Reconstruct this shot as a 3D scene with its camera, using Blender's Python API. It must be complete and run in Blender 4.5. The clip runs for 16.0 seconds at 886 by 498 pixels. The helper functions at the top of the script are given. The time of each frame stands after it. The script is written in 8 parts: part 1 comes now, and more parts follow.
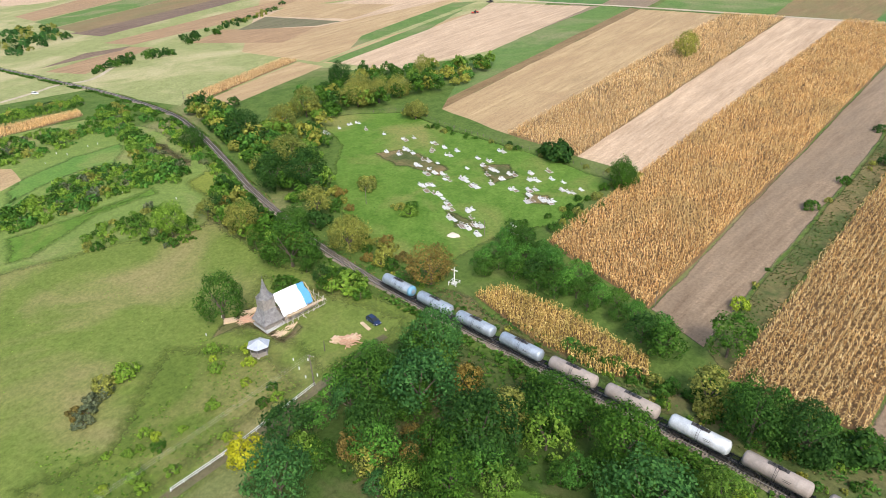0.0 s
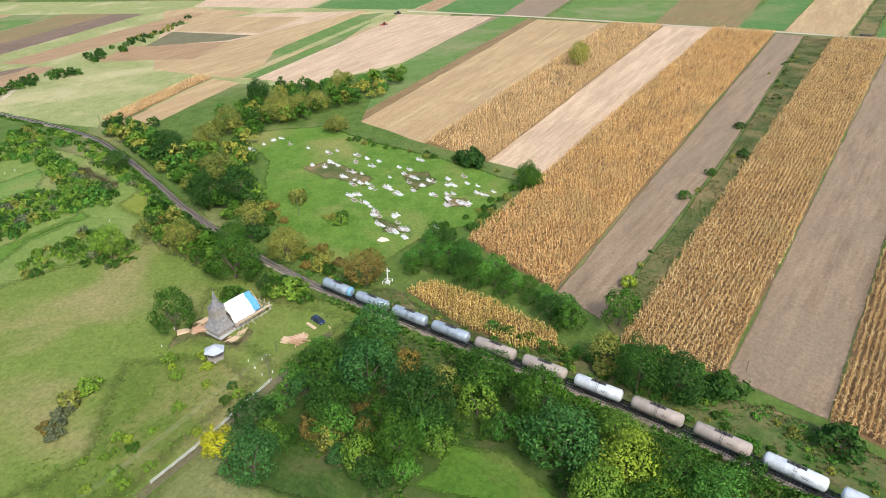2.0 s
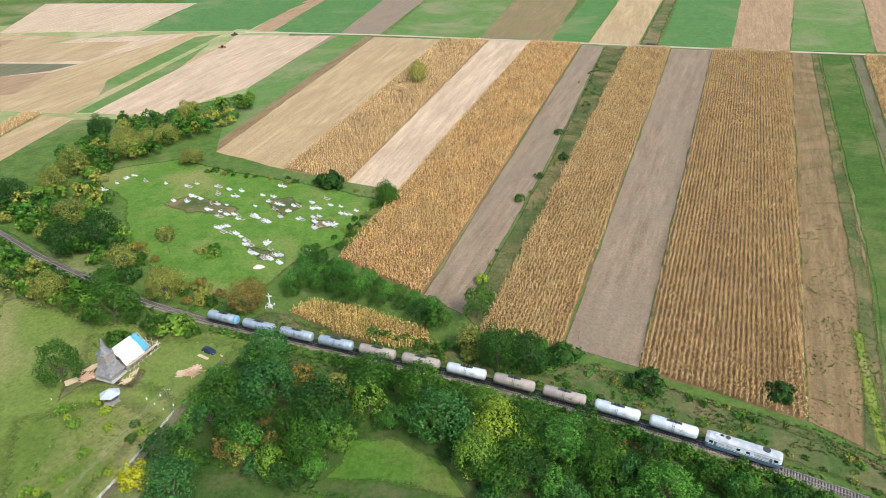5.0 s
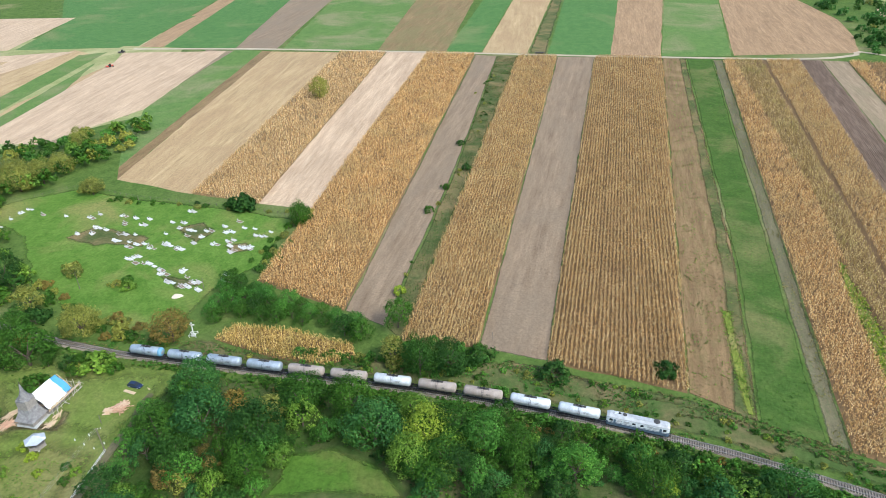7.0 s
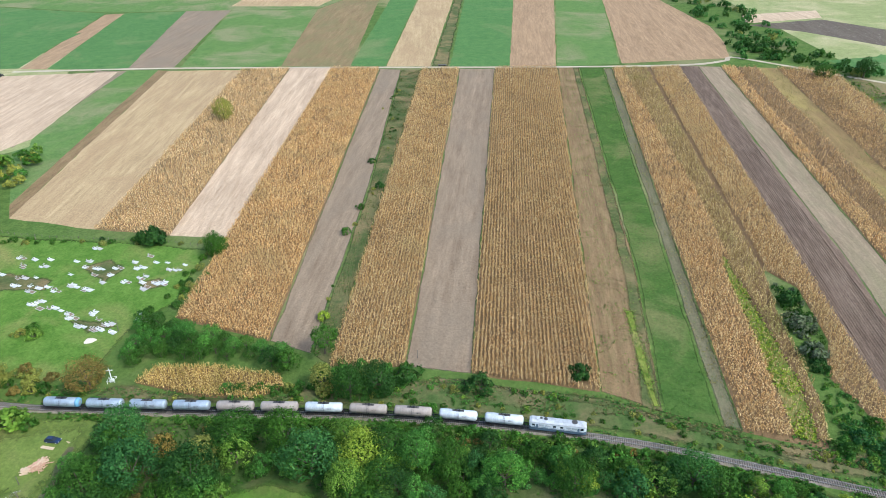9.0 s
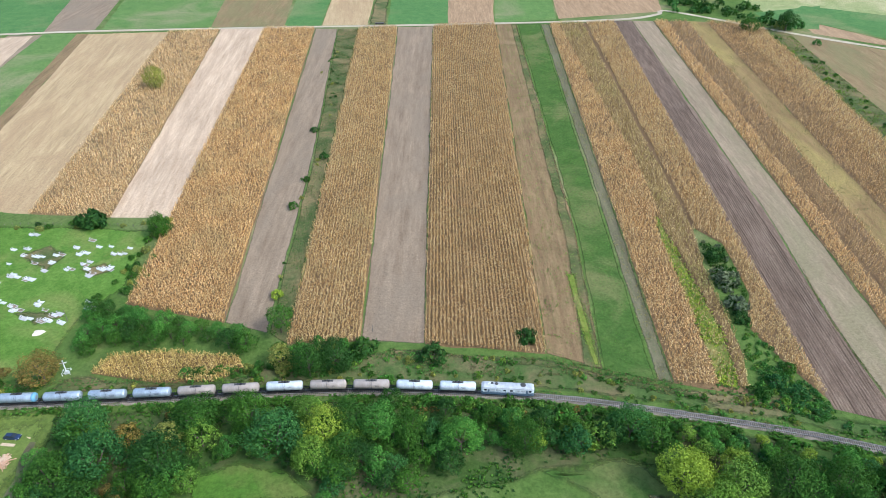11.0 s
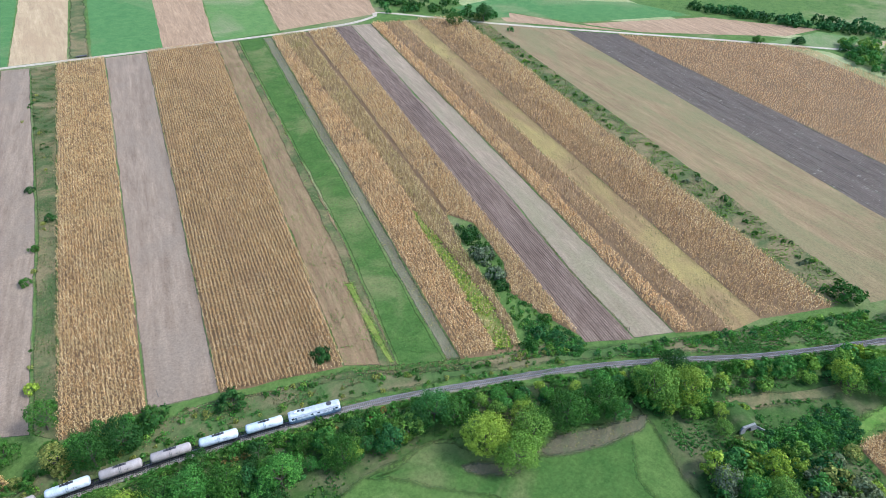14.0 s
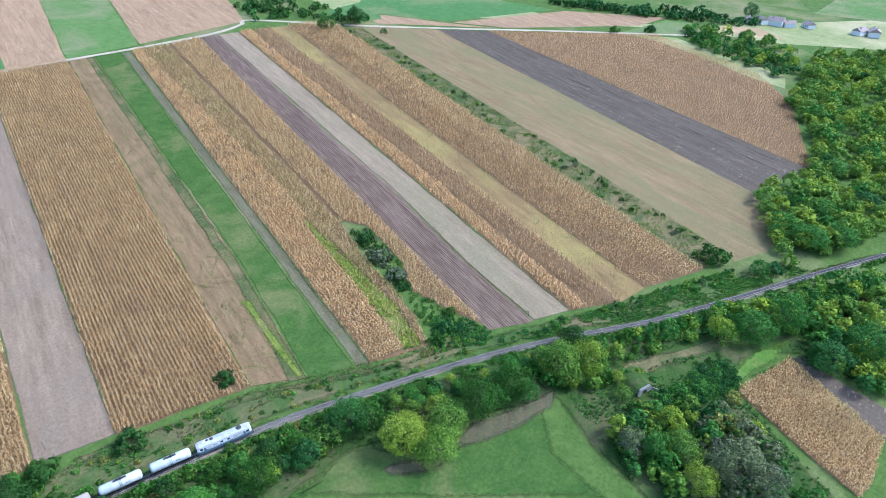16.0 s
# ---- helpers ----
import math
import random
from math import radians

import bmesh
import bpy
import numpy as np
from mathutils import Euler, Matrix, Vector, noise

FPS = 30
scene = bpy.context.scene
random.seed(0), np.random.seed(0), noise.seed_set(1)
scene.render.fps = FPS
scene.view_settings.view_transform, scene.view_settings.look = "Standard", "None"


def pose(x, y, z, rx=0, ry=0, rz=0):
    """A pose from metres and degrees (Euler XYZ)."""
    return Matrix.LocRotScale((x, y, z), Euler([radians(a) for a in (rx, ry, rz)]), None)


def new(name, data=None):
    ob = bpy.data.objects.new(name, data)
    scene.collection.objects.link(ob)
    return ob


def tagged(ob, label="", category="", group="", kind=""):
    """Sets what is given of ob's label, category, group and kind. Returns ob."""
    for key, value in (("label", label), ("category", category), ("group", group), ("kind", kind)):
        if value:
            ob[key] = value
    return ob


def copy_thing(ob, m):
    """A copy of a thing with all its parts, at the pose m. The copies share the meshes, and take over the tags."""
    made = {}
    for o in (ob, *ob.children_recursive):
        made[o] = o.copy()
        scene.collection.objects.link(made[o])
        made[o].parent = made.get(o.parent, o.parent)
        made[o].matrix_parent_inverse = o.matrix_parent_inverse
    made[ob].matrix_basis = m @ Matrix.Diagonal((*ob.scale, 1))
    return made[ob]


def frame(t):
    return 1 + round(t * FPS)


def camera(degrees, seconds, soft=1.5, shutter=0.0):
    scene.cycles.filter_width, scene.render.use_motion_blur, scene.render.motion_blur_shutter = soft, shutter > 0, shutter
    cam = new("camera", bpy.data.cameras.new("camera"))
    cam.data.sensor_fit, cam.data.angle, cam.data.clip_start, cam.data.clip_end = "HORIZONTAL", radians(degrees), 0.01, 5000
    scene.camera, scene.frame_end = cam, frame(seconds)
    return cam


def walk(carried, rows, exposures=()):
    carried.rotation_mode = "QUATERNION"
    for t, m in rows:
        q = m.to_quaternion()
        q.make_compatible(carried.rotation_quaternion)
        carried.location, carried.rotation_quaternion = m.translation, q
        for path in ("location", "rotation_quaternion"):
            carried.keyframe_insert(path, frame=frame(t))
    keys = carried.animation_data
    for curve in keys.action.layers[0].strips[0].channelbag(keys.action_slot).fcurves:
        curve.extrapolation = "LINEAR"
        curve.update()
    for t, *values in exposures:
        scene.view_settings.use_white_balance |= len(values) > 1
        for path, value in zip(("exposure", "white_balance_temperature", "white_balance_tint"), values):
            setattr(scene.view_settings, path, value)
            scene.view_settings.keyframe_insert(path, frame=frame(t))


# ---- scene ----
cam = camera(71.56, 16.0, soft=0.7)
walk(cam, [
    (0.0, pose(-17.87, 35.67, 94.97, 62.25, 0.19, 40.29)),
    (0.5, pose(-15.35, 31.25, 97.66, 62.23, 0.10, 39.09)),
    (1.0, pose(-12.72, 27.00, 100.07, 62.30, 0.11, 37.28)),
    (1.5, pose(-10.37, 23.05, 102.36, 62.37, 0.17, 34.89)),
    (2.0, pose(-8.54, 19.41, 104.52, 62.41, 0.16, 32.02)),
    (2.5, pose(-6.93, 15.88, 106.80, 62.47, 0.15, 29.07)),
    (3.0, pose(-5.64, 12.43, 109.20, 62.49, 0.17, 26.46)),
    (3.5, pose(-4.56, 9.37, 111.56, 62.55, 0.09, 24.14)),
    (4.0, pose(-3.74, 6.37, 113.93, 62.59, 0.06, 22.06)),
    (4.5, pose(-3.08, 3.65, 116.26, 62.63, 0.06, 19.84)),
    (7.0, pose(-1.93, -8.65, 128.35, 62.77, -0.08, 8.20)),
    (7.5, pose(-1.99, -10.16, 130.71, 62.82, -0.10, 6.12)),
    (8.0, pose(-2.40, -10.99, 132.68, 62.92, -0.15, 3.93)),
    (8.5, pose(-2.59, -11.65, 134.92, 62.98, -0.14, 1.65)),
    (9.0, pose(-2.88, -12.33, 137.42, 63.03, -0.15, -0.59)),
    (9.2, pose(-3.27, -12.79, 138.60, 63.10, -0.21, -1.47)),
    (11.3, pose(-4.04, -14.41, 149.36, 58.11, -0.38, -7.25)),
    (11.5, pose(-3.85, -14.74, 150.20, 58.16, -0.35, -8.11)),
    (12.0, pose(-3.77, -14.91, 152.27, 58.25, -0.31, -10.64)),
    (12.5, pose(-3.68, -15.41, 153.88, 58.33, -0.24, -13.01)),
    (13.0, pose(-3.41, -16.13, 154.87, 58.38, -0.08, -18.40)),
    (13.5, pose(-3.26, -16.68, 155.65, 58.39, 0.04, -24.75)),
    (14.0, pose(-3.38, -17.21, 156.34, 58.40, 0.16, -30.68)),
    (14.5, pose(-3.79, -17.31, 156.61, 58.45, 0.23, -35.44)),
    (15.0, pose(-4.00, -17.61, 156.60, 58.50, 0.30, -39.03)),
    (15.5, pose(-4.24, -17.79, 156.74, 58.50, 0.34, -40.98)),
    (16.0, pose(-4.51, -17.84, 156.87, 58.48, 0.34, -42.12)),
], [(0.0, 1.02, 6420, 9), (4.5, 1.02, 6200, 4), (9.0, 1.04, 5620, 3), (12.5, 1.14, 5350, 6), (16.0, 1.29, 4900, 9)])

# ---- world and sun: bright hazy overcast ----
world = bpy.data.worlds.new("sky")
world.use_nodes = True
scene.world = world
wn = world.node_tree.nodes
sky = wn.new("ShaderNodeTexSky")
sky.sky_type = "NISHITA"
sky.sun_disc = False
sky.sun_elevation, sky.sun_rotation = radians(46), radians(125)
sky.dust_density, sky.ozone_density = 2.5, 1.0
wn["Background"].inputs["Strength"].default_value = 0.15
world.node_tree.links.new(sky.outputs[0], wn["Background"].inputs["Color"])
sun = new("sun", bpy.data.lights.new("sun", "SUN"))
sun.data.energy, sun.data.angle, sun.data.color = 1.7, radians(14), (1.0, 0.96, 0.90)
# the light comes from the south-east, high up, through thin cloud
SUN_FROM = Vector((math.sin(radians(125)) * math.cos(radians(46)), math.cos(radians(125)) * math.cos(radians(46)), math.sin(radians(46))))
sun.rotation_euler = SUN_FROM.to_track_quat("Z", "Y").to_euler()

RNG = np.random.default_rng(7)


def gz(x, y):
    """Height of the hillside, which rises from the railway to the far road and levels out far away."""
    r = np.hypot(x, y)
    return (0.02095 * x + 0.08974 * y) * np.minimum(1.0, 1300.0 / np.maximum(r, 1.0))


# ---- materials ----
def nodes_of(name, rough=0.9, metal=0.0, spec=0.2):
    m = bpy.data.materials.new(name)
    m.use_nodes = True
    nt = m.node_tree
    b = nt.nodes["Principled BSDF"]
    b.inputs["Roughness"].default_value = rough
    b.inputs["Metallic"].default_value = metal
    b.inputs["Specular IOR Level"].default_value = spec
    return m, nt, b


def noise_at(nt, vec, scale, detail=4.0, rough=0.6, dist=0.0):
    n = nt.nodes.new("ShaderNodeTexNoise")
    n.inputs["Scale"].default_value = scale
    n.inputs["Detail"].default_value = detail
    n.inputs["Roughness"].default_value = rough
    n.inputs["Distortion"].default_value = dist
    nt.links.new(vec, n.inputs["Vector"])
    return n.outputs["Fac"]


def ramp_of(nt, fac, stops):
    r = nt.nodes.new("ShaderNodeValToRGB")
    els = r.color_ramp.elements
    while len(els) < len(stops):
        els.new(0.5)
    for e, (p, c) in zip(els, stops):
        e.position, e.color = p, (*c, 1)
    nt.links.new(fac, r.inputs["Fac"])
    return r.outputs["Color"]


def blend(nt, fac, a, b, mode="MIX"):
    m = nt.nodes.new("ShaderNodeMix")
    m.data_type, m.blend_type = "RGBA", mode
    for sock, v in ((m.inputs["Factor"], fac), (m.inputs["A"], a), (m.inputs["B"], b)):
        if isinstance(v, (int, float)):
            sock.default_value = v
        elif isinstance(v, tuple):
            sock.default_value = (*v, 1)
        else:
            nt.links.new(v, sock)
    return m.outputs["Result"]


def coords(nt, turn=0.0, stretch=(1, 1, 1)):
    tc = nt.nodes.new("ShaderNodeTexCoord")
    mp = nt.nodes.new("ShaderNodeMapping")
    mp.vector_type = "TEXTURE"
    mp.inputs["Rotation"].default_value = (0, 0, -turn)
    mp.inputs["Scale"].default_value = tuple(1 / v for v in stretch)
    nt.links.new(tc.outputs["Object"], mp.inputs["Vector"])
    return mp.outputs["Vector"]


def bumped(nt, b, fac, strength, dist):
    bp = nt.nodes.new("ShaderNodeBump")
    bp.inputs["Strength"].default_value = strength
    bp.inputs["Distance"].default_value = dist
    nt.links.new(fac, bp.inputs["Height"])
    nt.links.new(bp.outputs["Normal"], b.inputs["Normal"])


def frayed(nt, b, v):
    """Where a patch of ground has a rim, it frays into what lies under it."""
    at = nt.nodes.new("ShaderNodeAttribute")
    at.attribute_name = "rim"
    n = noise_at(nt, v, 0.55, 5, 0.75)
    m = nt.nodes.new("ShaderNodeMath")
    m.operation = "SUBTRACT"
    nt.links.new(n, m.inputs[0])
    nt.links.new(at.outputs["Fac"], m.inputs[1])
    f = nt.nodes.new("ShaderNodeMapRange")
    f.inputs["From Min"].default_value, f.inputs["From Max"].default_value = -0.36, 0.3
    nt.links.new(m.outputs[0], f.inputs["Value"])
    nt.links.new(f.outputs[0], b.inputs["Alpha"])


def grass_mat(name, dark, mid, dry, big=0.02, dryness=0.55):
    """Meadow: blade grain, patches, and dry stretches."""
    m, nt, b = nodes_of(name, spec=0.05)
    v = coords(nt)
    fine = noise_at(nt, v, 0.9, 7, 0.8)
    patch = noise_at(nt, v, 0.16, 5, 0.65)
    wide = noise_at(nt, v, big, 4, 0.6, 0.6)
    c = ramp_of(nt, patch, [(0.3, dark), (0.68, mid)])
    d = ramp_of(nt, wide, [(dryness - 0.06, (0, 0, 0)), (dryness + 0.12, (1, 1, 1))])
    c = blend(nt, d, c, dry)
    g = ramp_of(nt, fine, [(0.34, (0.66, 0.7, 0.64)), (0.66, (1.3, 1.28, 1.28))])
    nt.links.new(blend(nt, 1.0, c, g, "MULTIPLY"), b.inputs["Base Color"])
    bumped(nt, b, fine, 0.55, 0.22)
    frayed(nt, b, v)
    return m


def soil_mat(name, a, c2, turn, tuft=None, streak=0.5, blot=None, fleck=None):
    """Worked soil or stubble with streaks along the way it was driven."""
    m, nt, b = nodes_of(name)
    v = coords(nt)
    vs = coords(nt, turn, (1, 0.035, 1))
    st = noise_at(nt, vs, 1.1, 5, 0.7)
    wide = ramp_of(nt, noise_at(nt, coords(nt, turn, (1, 0.012, 1)), 0.33, 3, 0.6), [(0.34, (0.84, 0.82, 0.8)), (0.66, (1.14, 1.14, 1.14))])
    big = noise_at(nt, v, 0.03, 4, 0.6, 0.4)
    fine = noise_at(nt, v, 1.3, 7, 0.85)
    c = ramp_of(nt, st, [(0.5 - 0.22 / streak * 0.5, a), (0.5 + 0.22 / streak * 0.5, c2)])
    c = blend(nt, ramp_of(nt, big, [(0.3, (0.0,) * 3), (0.75, (0.6,) * 3)]), c, tuple(0.5 * (p + q) * 1.15 for p, q in zip(a, c2)))
    c = blend(nt, 1.0, c, wide, "MULTIPLY")
    if tuft:
        t = noise_at(nt, coords(nt, turn, (1, 0.2, 1)), 0.5, 6, 0.8)
        c = blend(nt, ramp_of(nt, t, [(0.5, (0,) * 3), (0.72, (0.8,) * 3)]), c, tuft)
    if blot:
        # wide uneven stretches where the cover differs
        w = noise_at(nt, coords(nt, turn, (1, 0.35, 1)), 0.045, 5, 0.65, 0.8)
        c = blend(nt, ramp_of(nt, w, [(0.44, (0,) * 3), (0.62, (0.85,) * 3)]), c, blot)
    if fleck:
        w = noise_at(nt, coords(nt, turn + 1.3, (1, 0.3, 1)), 0.9, 3, 0.6)
        c = blend(nt, ramp_of(nt, w, [(0.62, (0,) * 3), (0.7, (0.8,) * 3)]), c, fleck)
    g = ramp_of(nt, fine, [(0.36, (0.7,) * 3), (0.64, (1.28,) * 3)])
    nt.links.new(blend(nt, 1.0, c, g, "MULTIPLY"), b.inputs["Base Color"])
    bumped(nt, b, fine, 0.6, 0.15)
    frayed(nt, b, v)
    return m


def leaf_mat(name, a, c2, c3, trans=0.22, patch=None):
    """Foliage: every leaf clump and every plant differs a little."""
    m, nt, b = nodes_of(name, rough=0.7, spec=0.1)
    geo = nt.nodes.new("ShaderNodeNewGeometry")
    oi = nt.nodes.new("ShaderNodeObjectInfo")
    c = ramp_of(nt, geo.outputs["Random Per Island"], [(0.0, a), (0.55, c2), (1.0, c3)])
    tint = ramp_of(nt, oi.outputs["Random"], [(0.0, (0.8, 0.88, 0.82)), (0.35, (0.94, 0.97, 0.9)), (0.7, (1.05, 1.07, 0.92)), (1.0, (1.2, 1.2, 0.9))])
    col = blend(nt, 1.0, c, tint, "MULTIPLY")
    v = coords(nt)
    if not patch:
        # twigs and whole boughs of one plant differ in tone
        bough = noise_at(nt, v, 2.1, 3, 0.6)
        col = blend(nt, 1.0, col, ramp_of(nt, bough, [(0.34, (0.76, 0.8, 0.82)), (0.66, (1.22, 1.2, 1.08))]), "MULTIPLY")
        grove = noise_at(nt, v, 0.09, 3, 0.6)
        col = blend(nt, 1.0, col, ramp_of(nt, grove, [(0.36, (0.86, 0.92, 0.88)), (0.64, (1.16, 1.15, 0.95))]), "MULTIPLY")
    if patch:
        n1 = noise_at(nt, v, 0.045, 4, 0.65, 0.5)
        col = blend(nt, ramp_of(nt, n1, [(0.5, (0,) * 3), (0.72, (0.55,) * 3)]), col, patch)
        n2 = noise_at(nt, v, 0.11, 4, 0.7)
        col = blend(nt, 1.0, col, ramp_of(nt, n2, [(0.34, (0.84, 0.83, 0.82)), (0.66, (1.14, 1.13, 1.12))]), "MULTIPLY")
    nt.links.new(col, b.inputs["Base Color"])
    tr = nt.nodes.new("ShaderNodeBsdfTranslucent")
    nt.links.new(col, tr.inputs["Color"])
    mx = nt.nodes.new("ShaderNodeMixShader")
    mx.inputs[0].default_value = trans
    out = nt.nodes["Material Output"]
    nt.links.new(b.outputs[0], mx.inputs[1])
    nt.links.new(tr.outputs[0], mx.inputs[2])
    nt.links.new(mx.outputs[0], out.inputs["Surface"])
    return m


def plain_mat(name, col, rough=0.7, metal=0.0, grime=0.25, scale=1.5, spec=0.4):
    """Painted, wooden or stone surface with worn patches."""
    m, nt, b = nodes_of(name, rough, metal, spec)
    v = coords(nt)
    n1 = noise_at(nt, v, scale, 6, 0.7)
    n2 = noise_at(nt, v, scale * 9, 4, 0.7)
    g = ramp_of(nt, n1, [(0.3, (1 - grime,) * 3), (0.7, (1 + grime * 0.4,) * 3)])
    g2 = ramp_of(nt, n2, [(0.25, (1 - grime * 0.6,) * 3), (0.75, (1 + grime * 0.3,) * 3)])
    c = blend(nt, 1.0, blend(nt, 1.0, col, g, "MULTIPLY"), g2, "MULTIPLY")
    nt.links.new(c, b.inputs["Base Color"])
    bumped(nt, b, n2, 0.25, 0.02)
    return m


M_GROUND = grass_mat("meadow", (0.058, 0.1, 0.021), (0.1, 0.143, 0.034), (0.20, 0.18, 0.085), 0.013, 0.57)
M_LAWN = grass_mat("cemetery_grass", (0.068, 0.135, 0.019), (0.115, 0.185, 0.034), (0.19, 0.19, 0.06), 0.03, 0.56)
M_PASTURE = grass_mat("pasture", (0.105, 0.145, 0.03), (0.145, 0.178, 0.042), (0.215, 0.19, 0.078), 0.022, 0.54)
M_CLEARING = grass_mat("clearing_grass", (0.052, 0.108, 0.015), (0.084, 0.15, 0.023), (0.14, 0.135, 0.045), 0.03, 0.6)
M_WEEDS = grass_mat("yellow_green_weeds", (0.12, 0.15, 0.025), (0.20, 0.215, 0.045), (0.24, 0.19, 0.08), 0.06, 0.56)
# dry pasture colour lightened throughout: distance haze is painted into it
M_HAZEPASTURE = grass_mat("haze_paled_dry_pasture", (0.20, 0.215, 0.082), (0.262, 0.268, 0.115), (0.36, 0.315, 0.17), 0.02, 0.52)
M_GREEN = grass_mat("green_crop", (0.042, 0.084, 0.017), (0.074, 0.118, 0.026), (0.13, 0.135, 0.048), 0.03, 0.55)
M_ROUGH = grass_mat("rough_verge", (0.05, 0.075, 0.022), (0.10, 0.105, 0.04), (0.17, 0.13, 0.062), 0.06, 0.48)

M_UNDER = grass_mat("shaggy_undergrowth", (0.032, 0.06, 0.014), (0.06, 0.095, 0.022), (0.10, 0.095, 0.042), 0.07, 0.54)
M_RANK = grass_mat("rank_verge_grass", (0.045, 0.08, 0.02), (0.085, 0.115, 0.034), (0.14, 0.115, 0.055), 0.06, 0.5)
M_MEADOWW = grass_mat("terrace_meadow", (0.115, 0.165, 0.04), (0.165, 0.215, 0.055), (0.23, 0.215, 0.09), 0.03, 0.55)
M_EMERALD = grass_mat("emerald_crop", (0.085, 0.165, 0.034), (0.118, 0.2, 0.043), (0.17, 0.2, 0.06), 0.03, 0.56)
M_SLOPE = grass_mat("weedy_slope", (0.078, 0.114, 0.022), (0.118, 0.152, 0.032), (0.175, 0.168, 0.058), 0.04, 0.56)
M_DRYGRASS = grass_mat("dry_brown_grass", (0.085, 0.09, 0.034), (0.13, 0.12, 0.05), (0.18, 0.14, 0.075), 0.08, 0.5)

# ---- building helpers ----
def mesh_of(name, verts, faces, mat=None, smooth=False):
    me = bpy.data.meshes.new(name)
    me.from_pydata([tuple(v) for v in verts], [], faces)
    if mat:
        me.materials.append(mat)
    if smooth:
        me.polygons.foreach_set("use_smooth", [True] * len(me.polygons))
    me.update()
    return me


def tris_mesh(name, verts, quads, mat):
    """A large mesh of quads from arrays."""
    me = bpy.data.meshes.new(name)
    n, k = len(verts), quads.shape[0]
    me.vertices.add(n)
    me.vertices.foreach_set("co", np.asarray(verts, np.float32).ravel())
    me.loops.add(k * 4)
    me.loops.foreach_set("vertex_index", quads.astype(np.int32).ravel())
    me.polygons.add(k)
    me.polygons.foreach_set("loop_start", np.arange(k, dtype=np.int32) * 4)
    me.materials.append(mat)
    me.update()
    me.validate()
    return me


def part(name, bm, material, parent, label=""):
    """One mesh object under a thing or under a part."""
    me = bpy.data.meshes.new(name)
    bm.to_mesh(me)
    bm.free()
    if material:
        me.materials.append(material)
    ob = new(name, me)
    ob.parent = parent
    if label:
        tagged(ob, label)
    return ob


def inside(x, y, poly):
    """Which points lie within a polygon."""
    hit = np.zeros(x.shape, bool)
    n = len(poly)
    for i in range(n):
        (x1, y1), (x2, y2) = poly[i], poly[(i + 1) % n]
        if y1 != y2:
            hit ^= ((y1 > y) != (y2 > y)) & (x < (x2 - x1) * (y - y1) / (y2 - y1) + x1)
    return hit


LIFT = [0.03]


def field(name, poly, mat, label, category="field", rag=0.22, every=9.0, rim=0.0):
    """A flat patch of ground with uneven edges, laid on the hillside."""
    LIFT[0] += 0.001
    pts = []
    for i, (x1, y1) in enumerate(poly):
        x2, y2 = poly[(i + 1) % len(poly)]
        k = max(1, int(math.hypot(x2 - x1, y2 - y1) / every))
        for j in range(k):
            f = j / k
            w = rag if j else 0.0
            pts.append((x1 + (x2 - x1) * f + RNG.normal(0, w), y1 + (y2 - y1) * f + RNG.normal(0, w)))
    bm = bmesh.new()
    vs = [bm.verts.new((x, y, float(gz(x, y)) + LIFT[0])) for x, y in pts]
    es = [bm.edges.new((vs[i], vs[(i + 1) % len(vs)])) for i in range(len(vs))]
    bmesh.ops.triangle_fill(bm, edges=es, use_beauty=True, normal=(0, 0, 1))
    bmesh.ops.recalc_face_normals(bm, faces=bm.faces)
    if rim:
        bmesh.ops.inset_region(bm, faces=bm.faces[:], thickness=rim, use_boundary=True, use_even_offset=False)
        layer = bm.verts.layers.float.new("rim")
        bm.edges.ensure_lookup_table()
        for e in bm.edges:
            if e.is_boundary:
                e.verts[0][layer] = e.verts[1][layer] = 1.0
    me = bpy.data.meshes.new(name)
    bm.to_mesh(me)
    bm.free()
    me.materials.append(mat)
    ob = new(name, me)
    return tagged(ob, label, category, kind="structure")


# ---- the ground: one sheet to the horizon ----
def ground_sheet():
    ax = np.array(sorted({*range(-600, 601, 60), *(s * v for s in (-1, 1) for v in (800, 1050, 1300, 1700, 2300, 3200, 4500))}), float)
    gx, gy = np.meshgrid(ax, ax)
    z = gz(gx, gy)
    n = len(ax)
    v = np.stack([gx.ravel(), gy.ravel(), z.ravel()], 1)
    i = np.arange(n * n).reshape(n, n)
    q = np.stack([i[:-1, :-1].ravel(), i[:-1, 1:].ravel(), i[1:, 1:].ravel(), i[1:, :-1].ravel()], 1)
    tagged(new("ground", tris_mesh("ground", v, q, M_GROUND)), "green hillside meadow with dry patches", "ground", kind="structure")


ground_sheet()

# ---- fields ----
ROWS_TURN = 0.11     # the strips lean a little to the east as they rise
M_STUBBLE = soil_mat("stubble_tan", (0.30, 0.207, 0.104), (0.40, 0.285, 0.15), 0.0, streak=0.7, blot=(0.31, 0.205, 0.105))
M_PALE = soil_mat("stubble_pale", (0.36, 0.25, 0.155), (0.465, 0.342, 0.228), 0.02, streak=0.8)
M_DIRT = soil_mat("harrowed_soil", (0.175, 0.122, 0.075), (0.24, 0.175, 0.114), ROWS_TURN, streak=0.8, blot=(0.2, 0.147, 0.096))
M_DIRTW = soil_mat("weedy_soil", (0.10, 0.088, 0.046), (0.16, 0.138, 0.076), ROWS_TURN, tuft=(0.085, 0.12, 0.035))
M_PLOW = soil_mat("ploughed_soil", (0.105, 0.068, 0.045), (0.19, 0.132, 0.09), 0.155, streak=1.0)
